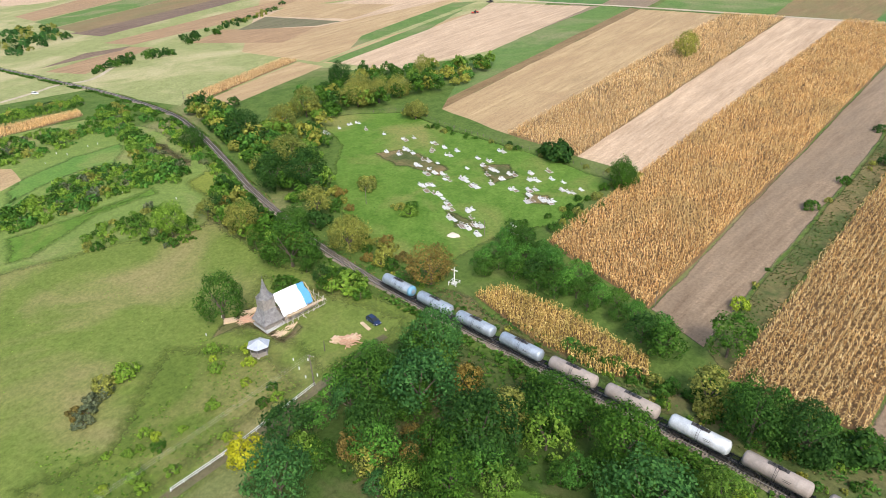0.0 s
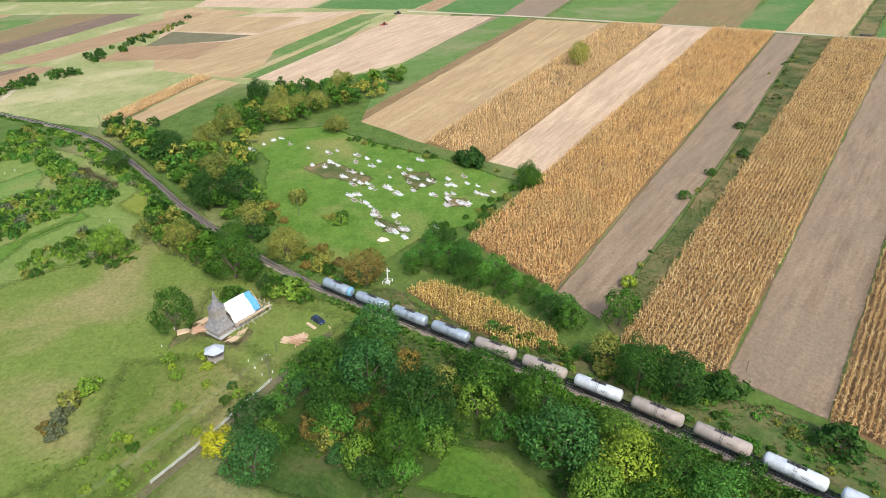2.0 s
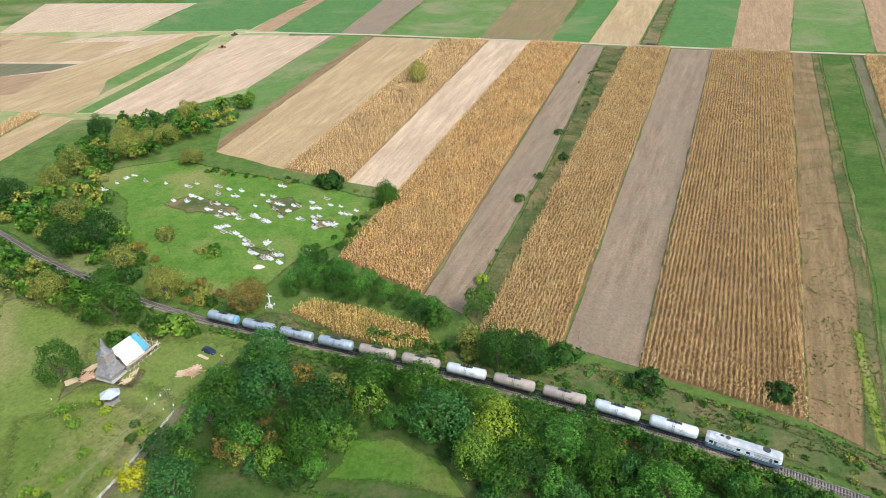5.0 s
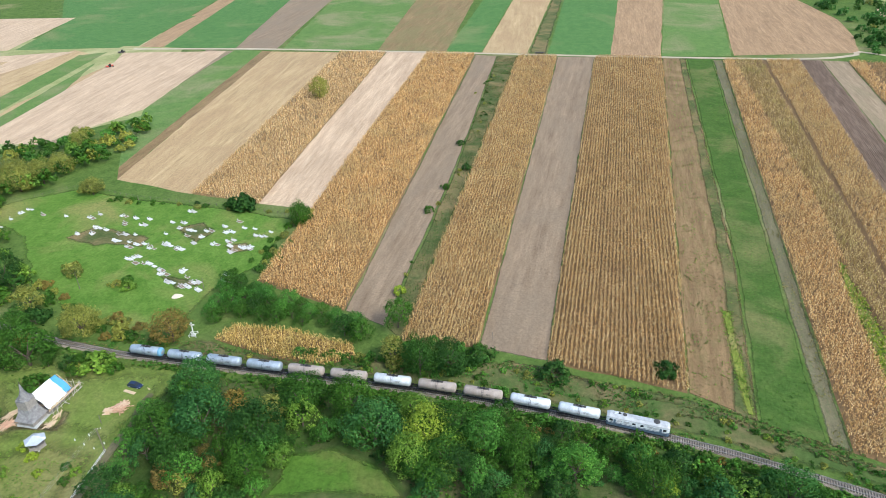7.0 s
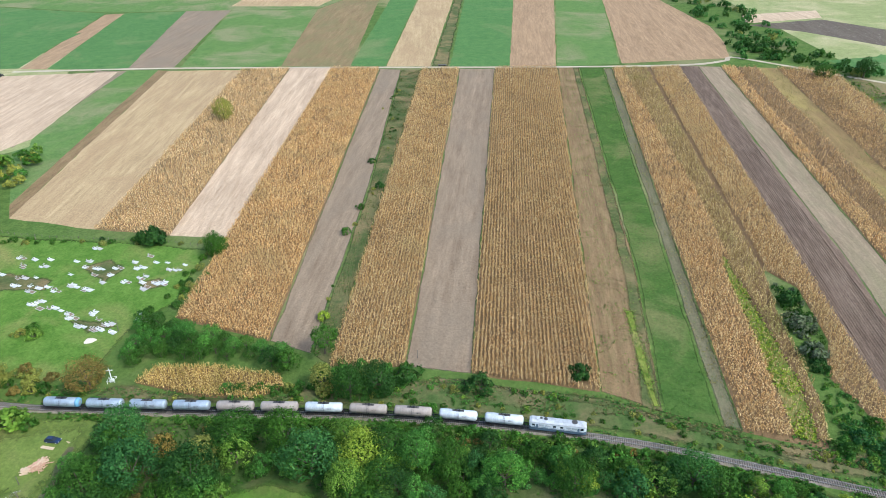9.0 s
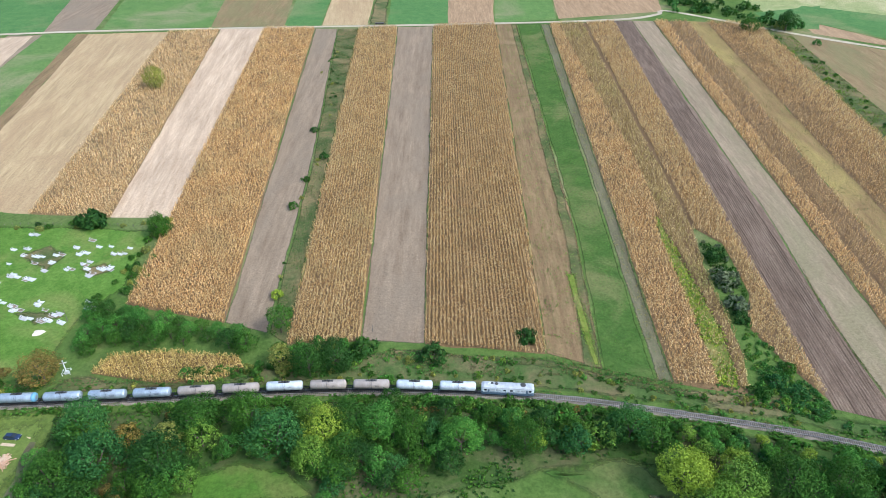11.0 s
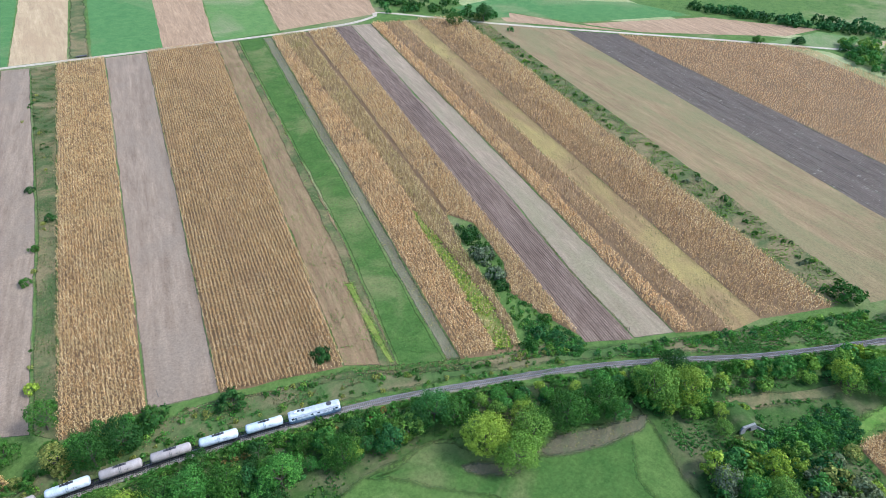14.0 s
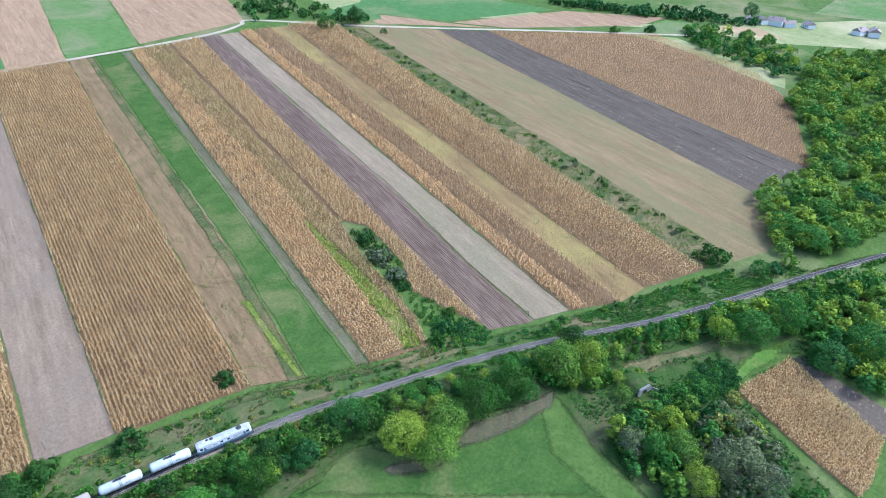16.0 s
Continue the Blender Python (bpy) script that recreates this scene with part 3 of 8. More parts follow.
M_CORNFAR = soil_mat("far_corn", (0.225, 0.138, 0.07), (0.32, 0.21, 0.116), 0.1, streak=0.9)
far = [
    ("w0", [(-455.6, 114.3), (-426.3, 180.9), (-342.0, 200.6), (-326.3, 279.1), (-293.8, 286.5), (-244.0, 341.9), (-266.3, 397.0), (-323.7, 567.4), (-1413.6, 352.8)], M_HAZEPASTURE, "wide pasture among the far fields, paled with painted haze"),
    ("9.2a", [(-347.0, 511.0), (-324.0, 509.1), (-355.6, 732.9), (-375.9, 728.9)], M_CORNFAR, "far strip of dry corn"),
    ("b", [(-323.1, 509.1), (-255.3, 503.7), (-287.9, 738.3), (-355.6, 732.9)], M_FARGREEN, "far green crop field"),
    ("c", [(-255.3, 503.7), (-217.6, 504.0), (-237.2, 739.3), (-287.9, 738.3)], M_DIRT, "far brown tilled field"),
    ("d", [(-212.5, 505.2), (-129.6, 503.5), (-137.1, 735.2), (-235.8, 739.2)], M_CROP2, "far green crop field with thin patches"),
    ("e", [(-129.6, 503.5), (-72.6, 498.9), (-71.3, 796.3), (-109.7, 800.5), (-137.1, 735.2)], M_OLIVE, "far olive-brown fallow field"),
    ("f", [(-72.6, 498.9), (-44.1, 496.6), (-25.0, 791.1), (-57.4, 794.7)], M_FARGREEN, "far green crop strip"),
    ("g", [(-43.2, 496.6), (-7.6, 493.7), (18.2, 786.3), (-23.6, 791.0)], M_STUBBLE, "far tan stubble field"),
    ("h", [(-7.6, 493.7), (7.3, 492.5), (30.4, 785.0), (18.9, 786.3)], M_ROUGH, "far weedy strip with wheel marks"),
    ("i", [(8.2, 492.5), (55.5, 488.7), (89.2, 778.4), (31.8, 784.8)], M_FARGREEN, "far green crop field"),
    ("j", [(55.5, 488.7), (92.1, 485.8), (137.3, 773.1), (89.9, 778.4)], M_CORNFAR, "far field of dry corn"),
    ("k", [(93.3, 487.3), (143.3, 489.7), (192.1, 767.0), (139.3, 772.9)], M_CROP2, "far light green meadow strip"),
    ("l", [(145.5, 491.2), (235.3, 500.6), (250.4, 547.4), (261.6, 612.4), (254.1, 760.1), (192.8, 766.9)], M_CORNFAR, "far orange corn field with a curved edge"),
    ("a0", [(-426.7, 512.4), (-348.9, 512.7), (-378.8, 735.2), (-645.0, 822.6)], M_FARGREEN, "far green crop field"),
    ("a1", [(-650.6, 830.4), (-381.7, 741.7), (-137.6, 738.4), (-109.7, 800.5), (-436.2, 1142.6), (-918.6, 1211.3)], M_CROP2, "far green fields"),
    ("a2", [(-243.7, 762.6), (-139.8, 751.6), (-114.3, 839.6), (-235.6, 896.2)], M_STUBBLE, "far tan field"),
    # near side of the road, west of the green strip
    ("n1", [(-253.2, 340.3), (-253.2, 498.8), (-278.9, 500.8), (-278.0, 382.9)] , M_DIRT, "bare grey-brown strip"),
    ("n2", [(-331.9, 289.2), (-346.1, 360.6), (-338.2, 453.1), (-338.7, 487.5), (-303.9, 491.5), (-286.9, 298.0)], M_STUBBLE, "pale stubble field"),
    ("n2b", [(-286.9, 298.0), (-303.9, 491.5), (-254.9, 497.2), (-277.3, 409.2), (-269.7, 295.2)], M_TRACKSOIL, "bare grey-brown strip"),
    ("n3", [(-331.8, 291.3), (-355.1, 460.7), (-318.4, 351.5), (-305.4, 294.4)], M_CROP2, "green weedy wedge"),
    ("n4", [(-414.0, 284.3), (-335.7, 288.4), (-371.7, 483.7), (-401.0, 498.3), (-438.3, 360.5), (-482.3, 338.0)], M_STUBBLE, "tan stubble field"),
    ("n5", [(-431.1, 354.0), (-397.8, 494.0), (-496.5, 464.7), (-544.5, 386.9), (-482.3, 338.0)], M_PALE, "pale stubble field"),
    ("n6", [(-554.7, 394.9), (-503.6, 468.4), (-604.7, 471.2), (-624.5, 449.7)], M_STUBBLE, "tan stubble field"),
    ("n7", [(-458.5, 496.8), (-363.6, 506.9), (-358.5, 638.0), (-493.4, 630.6)], M_FARGREEN, "far green crop field"),
    ("n8", [(-609.9, 475.6), (-464.7, 496.1), (-493.4, 630.6), (-703.6, 619.2)], M_PALE, "far pale field"),
    ("w1", [(-347.2, 203.6), (-366.6, 283.9), (-352.4, 285.3), (-332.2, 200.0)], M_CORNSOIL, "littered soil under standing corn"),
    ("w2", [(-329.7, 199.2), (-349.9, 283.4), (-324.2, 282.8), (-307.6, 200.1)], M_STUBBLE, "tan harvested strip"),
    ("w3", [(-566.6, 254.3), (-579.6, 365.4), (-583.6, 447.1), (-562.3, 452.3), (-530.7, 369.7), (-531.0, 261.9)], M_CORNFAR, "far strip of dry corn"),
    ("w4", [(-484.7, 285.4), (-505.7, 327.6), (-429.4, 364.5), (-409.1, 315.8)], M_CORNFAR, "far field of dry corn"),
    ("w5", [(-489.9, 330.9), (-517.7, 378.8), (-425.5, 388.0), (-433.2, 367.6)], M_DIRTW, "far brown fallow field"),
    ("w6", [(-519.0, 381.0), (-551.1, 436.5), (-434.7, 460.8), (-425.4, 397.3)], M_STUBBLE, "far tan field"),
    ("w7", [(-399.6, 284.7), (-420.5, 380.6), (-385.7, 481.6), (-368.7, 356.9), (-358.9, 287.1)], M_STUBBLE, "far tan field"),
    ("w8", [(-344.1, 323.3), (-365.8, 354.2), (-385.7, 481.6), (-365.7, 492.1)], M_CROP2, "far green strip"),
    ("w9", [(-320.8, 292.7), (-338.9, 460.9), (-349.6, 490.8), (-259.6, 497.0), (-249.1, 354.4), (-277.4, 293.7)], M_PALE, "far pale stubble field"),
    ("w10", [(-507.9, 188.0), (-524.6, 256.5), (-503.0, 264.9), (-469.6, 199.0)], M_CORNFAR, "far strip of dry corn"),
    ("w11", [(-524.3, 190.2), (-541.8, 229.1), (-528.0, 259.1), (-519.3, 247.3)], M_PLOW, "far brown tilled strip"),
    ("w12", [(-649.6, 261.4), (-677.8, 330.2), (-675.4, 424.8), (-635.8, 434.4), (-599.9, 267.6)], M_PLOW, "far brown tilled strip"),
    ("w13", [(-704.1, 267.3), (-733.4, 376.2), (-743.2, 408.3), (-675.4, 424.8), (-646.0, 267.4)], M_OLIVE, "far olive fallow strip"),
    ("w14", [(-846.4, 279.0), (-898.0, 370.5), (-817.1, 390.2), (-778.8, 275.7)], M_CORNFAR, "far tan strip"),
    ("w15", [(-770.2, 272.7), (-817.1, 390.2), (-743.2, 408.3), (-707.8, 271.3)], M_CROP2, "far green strip"),
    ("w16", [(-974.6, 304.6), (-934.6, 330.4), (-930.4, 362.6), (-1099.8, 343.5)], M_PALE, "far pale strip"),
    ("w17", [(-375.1, 118.4), (-395.4, 124.7), (-383.0, 159.8), (-370.8, 156.9)], M_CORNSOIL, "littered soil under standing corn"),
    ("w18m", [(-379.0, 119.5), (-374.6, 137.4), (-365.2, 158.7), (-319.2, 168.5), (-284.6, 166.8), (-248.8, 157.9), (-219.3, 149.5), (-204.2, 138.3), (-195.2, 125.2), (-196.1, 111.9), (-197.7, 97.0), (-205.0, 70.0), (-260.0, 60.0)], M_MEADOWW, "light green meadow on the old terraces"),
    ("w18", [(-305.2, 102.8), (-312.9, 126.7), (-309.0, 148.7), (-295.4, 146.3), (-283.4, 135.5), (-287.9, 122.4), (-286.4, 110.9), (-277.9, 88.1), (-295.6, 93.6)], M_EMERALD, "bright green meadow patch among hedges"),
    ("w18t", [(-251.4, 79.9), (-247.4, 105.6), (-246.2, 132.3), (-235.2, 129.9), (-238.3, 107.6), (-225.4, 81.2), (-229.2, 73.0)], M_LAWN, "fresh green terrace below a hedge"),
    ("w18s", [(-238.1, 139.4), (-242.7, 151.7), (-233.9, 153.7), (-218.9, 147.9), (-211.9, 138.7), (-220.5, 136.1)], M_WEEDS, "sunlit yellow-green weeds beside the railway"),
    ("w18d", [(-295.1, 157.0), (-281.9, 158.6), (-258.3, 155.8), (-248.9, 150.0), (-262.7, 148.1), (-281.1, 151.7)], M_DRYGRASS, "dry brown grass below the railway"),
    ("w19", [(-298.0, 94.4), (-326.4, 103.2), (-321.4, 106.1), (-302.7, 103.8)], M_STUBBLE, "small tan field corner"),
    ("w20", [(-435.4, 183.0), (-458.5, 262.6), (-381.4, 285.6), (-348.2, 204.2), (-335.1, 193.4), (-388.8, 184.5)], M_HAZEPASTURE, "dull green pasture beside the railway, paled with painted haze"),
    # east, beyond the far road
    # valley floor over the green ground, its paleness imitating haze
    ("e0", [(318.0, 485.0), (420.0, 385.0), (540.0, 262.0), (575.0, 190.0), (700.0, 60.0), (1400.0, 60.0), (1400.0, 800.0), (700.0, 1100.0), (330.0, 830.0)], M_HAZEPASTURE, "far valley grassland, paled with painted haze"),
    ("e1", [(327.8, 476.2), (379.4, 403.2), (490.3, 372.3), (471.0, 428.6), (359.1, 501.9)], M_FARGREEN, "far bright green crop field"),
    ("e2", [(381.2, 397.8), (496.5, 363.5), (560.9, 293.0), (515.2, 294.1), (410.9, 357.5)], M_CORNFAR, "far field of dry corn"),
    ("e3", [(334.1, 467.6), (372.9, 403.5), (402.6, 363.2), (325.8, 431.5)], M_CORNFAR, "far field of dry corn"),
    ("e4", [(484.5, 291.2), (554.1, 288.9), (568.1, 262.1), (534.4, 248.8)], M_CROP2, "far light green field"),
    ("e5", [(568.7, 259.6), (603.7, 225.1), (591.5, 193.8), (567.3, 218.3)], M_STUBBLE, "far tan field"),
    ("e6", [(702.9, 213.6), (734.5, 157.4), (837.0, 189.1), (786.0, 222.5)], M_CROP2, "far light green field"),
    ("e6b", [(482.2, 289.6), (511.4, 253.1), (504.4, 205.4), (495.5, 152.7), (470.3, 141.8), (470.4, 164.9), (484.1, 214.3), (489.6, 261.8)], M_HAZEPASTURE, "pale dry grass beside the brown corn"),
    ("e7", [(312.1, 659.6), (396.8, 673.8), (384.1, 638.7), (301.3, 621.0)], M_PALE, "far pale field in the valley"),
    ("e8", [(298.2, 613.8), (380.0, 631.2), (422.3, 574.1), (385.1, 516.4), (337.6, 581.9)], M_DARKSOIL, "far dark field in the valley"),
    ("e9", [(307.9, 487.9), (374.1, 499.4), (335.6, 439.9), (312.3, 448.8)], M_FARGREEN, "far green field in the valley"),
    # south of the railway
    ("s1", [(200.2, 23.9), (170.9, 29.4), (166.1, 12.2), (163.0, 0.5), (160.0, -13.4), (167.0, -14.2), (187.8, -11.2)], M_CORNSOIL, "littered soil under standing corn"),
    ("s2", [(201.1, 23.9), (188.6, -11.3), (190.6, -16.3), (201.8, -13.0), (203.8, 16.6), (205.8, 21.4)], M_DARKSOIL, "dark bare soil strip"),
    ("s3", [(-98.7, 143.1), (-93.8, 150.2), (-75.8, 149.7), (-53.2, 145.1), (-50.3, 139.7), (-58.3, 135.0), (-76.6, 136.6)], M_CORNSOIL, "littered soil under standing corn"),
    ("s4", [(-240.0, 45.0), (-214.0, 104.6), (-197.0, 132.0), (-157.8, 127.0), (-131.0, 131.0), (-101.0, 133.0), (-95.0, 116.0), (-101.0, 97.0), (-101.0, 15.0), (-190.0, -5.0)], M_PASTURE, "smooth green pasture with brownish stretches"),
    ("s5", [(-157.3, 118.4), (-131.2, 125.6), (-105.7, 129.3), (-100.6, 115.9), (-107.0, 97.7), (-122.8, 100.4), (-138.1, 94.9), (-151.6, 108.8)], M_PASTURE, "trodden grass round the church"),
    ("s5w", [(-145.7, 98.3), (-144.6, 108.0), (-126.8, 103.9), (-128.6, 110.0), (-124.4, 109.1), (-123.4, 103.6), (-125.7, 100.3), (-131.4, 101.6), (-138.0, 98.9), (-140.9, 91.5)], M_DRYGRASS, "worn brown ground round the church"),
    ("s4b", [(-134.1, 43.5), (-129.1, 60.0), (-141.0, 72.0), (-150.0, 84.0), (-137.5, 94.9), (-122.8, 100.4), (-107.5, 97.2), (-107.2, 77.1), (-107.9, 55.5), (-117.6, 41.3)], M_SLOPE, "weedy green slope with yellowish patches"),
    ("s6u", [(-104.0, 127.5), (-60.0, 127.0), (-23.0, 124.5), (20.0, 119.0), (52.0, 112.5), (82.0, 104.0), (115.0, 93.0), (145.0, 80.0), (152.0, 72.0), (128.0, 66.0), (112.0, 70.0), (60.0, 92.0), (35.0, 92.0), (10.0, 88.0), (-20.0, 84.0), (-60.0, 78.0), (-98.0, 70.0), (-103.0, 95.0)], M_UNDER, "dark shaggy undergrowth below the trees"),
    ("s6v", [(-112.0, 134.5), (-75.0, 132.5), (-23.0, 129.8), (20.0, 124.2), (52.5, 118.0), (82.0, 109.2), (115.0, 98.3), (145.0, 86.0), (178.0, 70.0), (217.0, 55.5), (228.0, 66.0), (180.0, 82.0), (145.0, 94.5), (120.0, 104.0), (82.0, 116.0), (48.0, 131.0), (10.0, 141.0), (-35.0, 146.0), (-50.0, 137.0), (-78.0, 137.5), (-105.0, 143.0)], M_RANK, "rank dark grass between fields and railway"),
    ("s6", [(-60.3, 88.2), (-59.7, 101.6), (-47.4, 106.2), (-31.0, 100.6), (-24.8, 92.4)], M_CLEARING, "bright green clearing between trees"),
    ("s7u", [(121.3, 88.3), (178.2, 57.5), (270.1, 13.5), (209.2, -5.4), (203.7, 22.9), (186.0, 34.0), (171.1, 30.5), (158.6, 0.4), (154.1, -12.5), (110.8, 24.6), (114.0, 48.0), (120.0, 66.0)], M_UNDER, "dark shaggy undergrowth round the culvert"),
    ("s7", [(34.8, 93.1), (59.1, 95.4), (82.4, 75.5), (115.1, 67.6), (105.2, 53.6), (104.5, 33.5)], M_GREEN, "green grass clearing"),
    ("s8", [(81.1, 76.6), (92.9, 79.0), (119.7, 71.4), (124.3, 69.2), (117.1, 64.4), (98.6, 67.2), (85.7, 71.5)], M_BANKSOIL, "bare brown bank with dry weeds"),
    ("s8b", [(60.9, 83.7), (67.4, 82.7), (78.5, 76.3), (79.5, 72.3), (72.4, 71.9), (65.0, 75.8), (61.5, 79.3)], M_BANKSOIL, "worn brown earth below the trees"),
    ("s9", [(152.2, 62.5), (188.2, 47.3), (182.9, 42.3), (154.2, 52.3), (145.0, 59.9)], M_ROUGH, "grassy track across the culvert"),
    ("s10", [(163.5, 36.2), (194.0, 34.9), (211.6, 27.9), (196.5, 25.5), (171.1, 29.9)], M_LAWN, "bright green grass wedge"),
    ("cem", [(-249.6, 213.9), (-235.6, 231.9), (-216.6, 243.4), (-182.7, 235.8), (-122.8, 228.4), (-98.7, 222.8), (-100.0, 185.0), (-110.4, 169.2), (-112.8, 151.1), (-126.2, 142.3), (-156.6, 150.4), (-185.9, 166.9), (-211.5, 196.3)], M_LAWN, "mown bright green cemetery grass"),
]
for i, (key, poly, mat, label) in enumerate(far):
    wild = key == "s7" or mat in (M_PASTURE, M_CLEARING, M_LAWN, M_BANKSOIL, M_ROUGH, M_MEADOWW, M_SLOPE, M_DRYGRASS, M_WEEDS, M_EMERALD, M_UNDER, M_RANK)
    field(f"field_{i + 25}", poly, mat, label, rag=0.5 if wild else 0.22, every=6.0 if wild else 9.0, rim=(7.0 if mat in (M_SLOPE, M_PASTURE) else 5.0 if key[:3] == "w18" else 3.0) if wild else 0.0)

corn([(-347.2, 203.6), (-366.6, 283.9), (-352.4, 285.3), (-332.2, 200.0)], M_CORNP, "far dry corn in rows", 1.0, 1.0, 0.9, tall=1.7, wide=1.5)
corn([(-375.1, 118.4), (-395.4, 124.7), (-383.0, 159.8), (-370.8, 156.9)], M_CORNP, "narrow strip of dry corn", 1.3, 1.0, 0.9, tall=1.7, wide=1.5)
corn([(200.2, 23.9), (170.9, 29.4), (166.1, 12.2), (163.0, 0.5), (160.0, -13.4), (167.0, -14.2), (187.8, -11.2)], M_CORN, "dry golden corn with some green leaves", 0.4, 0.95, 0.6, wide=1.3)
corn([(-98.7, 143.1), (-93.8, 150.2), (-75.8, 149.7), (-53.2, 145.1), (-50.3, 139.7), (-58.3, 135.0), (-76.6, 136.6)], M_CORNL, "small plot of drying corn", 1.2, 0.85, 0.6, wide=1.3)
corn([E26[0], *[(504.3, 269.7), (485.0, 169.4), (444.4, 126.6), (361.5, 80.3)], E26[1]], M_CORNB, "low brown corn", 0.1, 1.2, 1.2, tall=1.2, wide=1.4)

ribbon("road_far", curve_through(ROAD_FAR, 6), 4.2, M_ROADDIRT, "pale dirt farm road along the field ends")
ribbon("road_lane", curve_through([(-106.5, 59.6), (-105.7, 74.8), (-105.9, 96.8), (-104.3, 108.6), (-101.7, 117.1)], 4), 2.6, M_DIRTW, "muddy lane beside the white railing")
ribbon("track_yard", curve_through([(-106.1, 118.2), (-106.5, 112.8), (-105.0, 106.6), (-102.8, 100.7), (-102.1, 96.3)], 2), 2.0, M_BANKSOIL, "muddy wheel track beside the wood")
ribbon("track_culvert", curve_through([(146.1, 60.7), (170.4, 50.9), (223.8, 33.1), (269.3, 13.3)], 5), 3.0, M_ROUGH, "grassy cart track")
ribbon("road_crossing", curve_through([(-448.1, 123.5), (-453.6, 161.6), (-457.8, 176.4), (-449.1, 194.0), (-468.5, 217.5)], 5), 4.0, M_ROADDIRT, "pale gravel road over the railway")
furrows(E17, [E18[0], (142.6, 96.3)], 17, 0.17, M_PLOW, "uneven ridges of dark ploughed soil")
furrows(E25, E26, 28, 0.14, M_DARKSOIL, "ridges of dark tilled soil")
for k, plot in enumerate(([(-193.1, 198.2), (-184.9, 209.6), (-155.0, 202.2), (-153.7, 194.3), (-179.5, 194.2)], [(-150.0, 211.1), (-139.0, 217.4), (-129.3, 207.0), (-133.7, 197.9)], [(-122.4, 198.5), (-112.9, 202.7), (-107.1, 196.7), (-116.9, 192.1)], [(-136.5, 175.5), (-126.3, 175.9), (-116.3, 171.5), (-126.2, 167.3)])):
    field(f"field_plot_{k + 1}", plot, M_ROUGH, "trodden brown ground round the graves", rag=0.6, every=4.0, rim=2.6)

# ---- the line of the railway, which plants keep clear of ----
LINE = curve_through([(-640, 168), (-540, 176), (-453, 182), (-397, 185), (-330, 183.5), (-286.5, 174.7), (-242.3, 161.6), (-209, 150.8), (-163, 139.2), (-133, 134.2), (-112, 132.2), (-75, 130), (-23, 127.2),
                      (20, 121.6), (52.5, 115.3), (82, 106.6), (115.3, 95.7), (145.6, 83), (178, 67.5), (217, 52.8), (256, 39.5), (300.6, 23), (380, -8), (520, -66)], 0.6)
LINE_XY = np.array(LINE[::5])

# ---- trees and bushes ----
M_BARK = plain_mat("bark", (0.12, 0.09, 0.065), 0.95, grime=0.4, scale=3)
LEAVES = {
    "dark": leaf_mat("dark_green_leaves", (0.0212, 0.0567, 0.0136), (0.0333, 0.0816, 0.0182), (0.0529, 0.11, 0.0257)),
    "green": leaf_mat("green_leaves", (0.0318, 0.0794, 0.0121), (0.0499, 0.113, 0.0166), (0.0756, 0.151, 0.0257)),
    "light": leaf_mat("light_green_leaves", (0.0994, 0.174, 0.0258), (0.149, 0.239, 0.0357), (0.218, 0.308, 0.0596)),
    "lime": leaf_mat("yellow_green_leaves", (0.172, 0.226, 0.0268), (0.253, 0.317, 0.0365), (0.344, 0.398, 0.059)),
    "fresh": leaf_mat("fresh_green_leaves", (0.05, 0.133, 0.024), (0.078, 0.186, 0.034), (0.12, 0.25, 0.052)),
    "yellow": leaf_mat("yellow_leaves", (0.30, 0.27, 0.012), (0.47, 0.42, 0.02), (0.60, 0.52, 0.04)),
    "olive": leaf_mat("olive_autumn_leaves", (0.15, 0.15, 0.036), (0.225, 0.22, 0.055), (0.32, 0.305, 0.09)),
    "rust": leaf_mat("rusty_autumn_leaves", (0.13, 0.09, 0.028), (0.19, 0.13, 0.042), (0.27, 0.185, 0.065)),
    "grey": leaf_mat("grey_bare_twigs", (0.085, 0.095, 0.06), (0.13, 0.142, 0.09), (0.19, 0.2, 0.13)),
    "straw": leaf_mat("dry_straw_weeds", (0.12, 0.105, 0.045), (0.175, 0.15, 0.068), (0.24, 0.205, 0.10)),
    "cool": leaf_mat("bluish_green_leaves", (0.0324, 0.09, 0.027), (0.0522, 0.133, 0.0378), (0.0846, 0.184, 0.0558)),
}


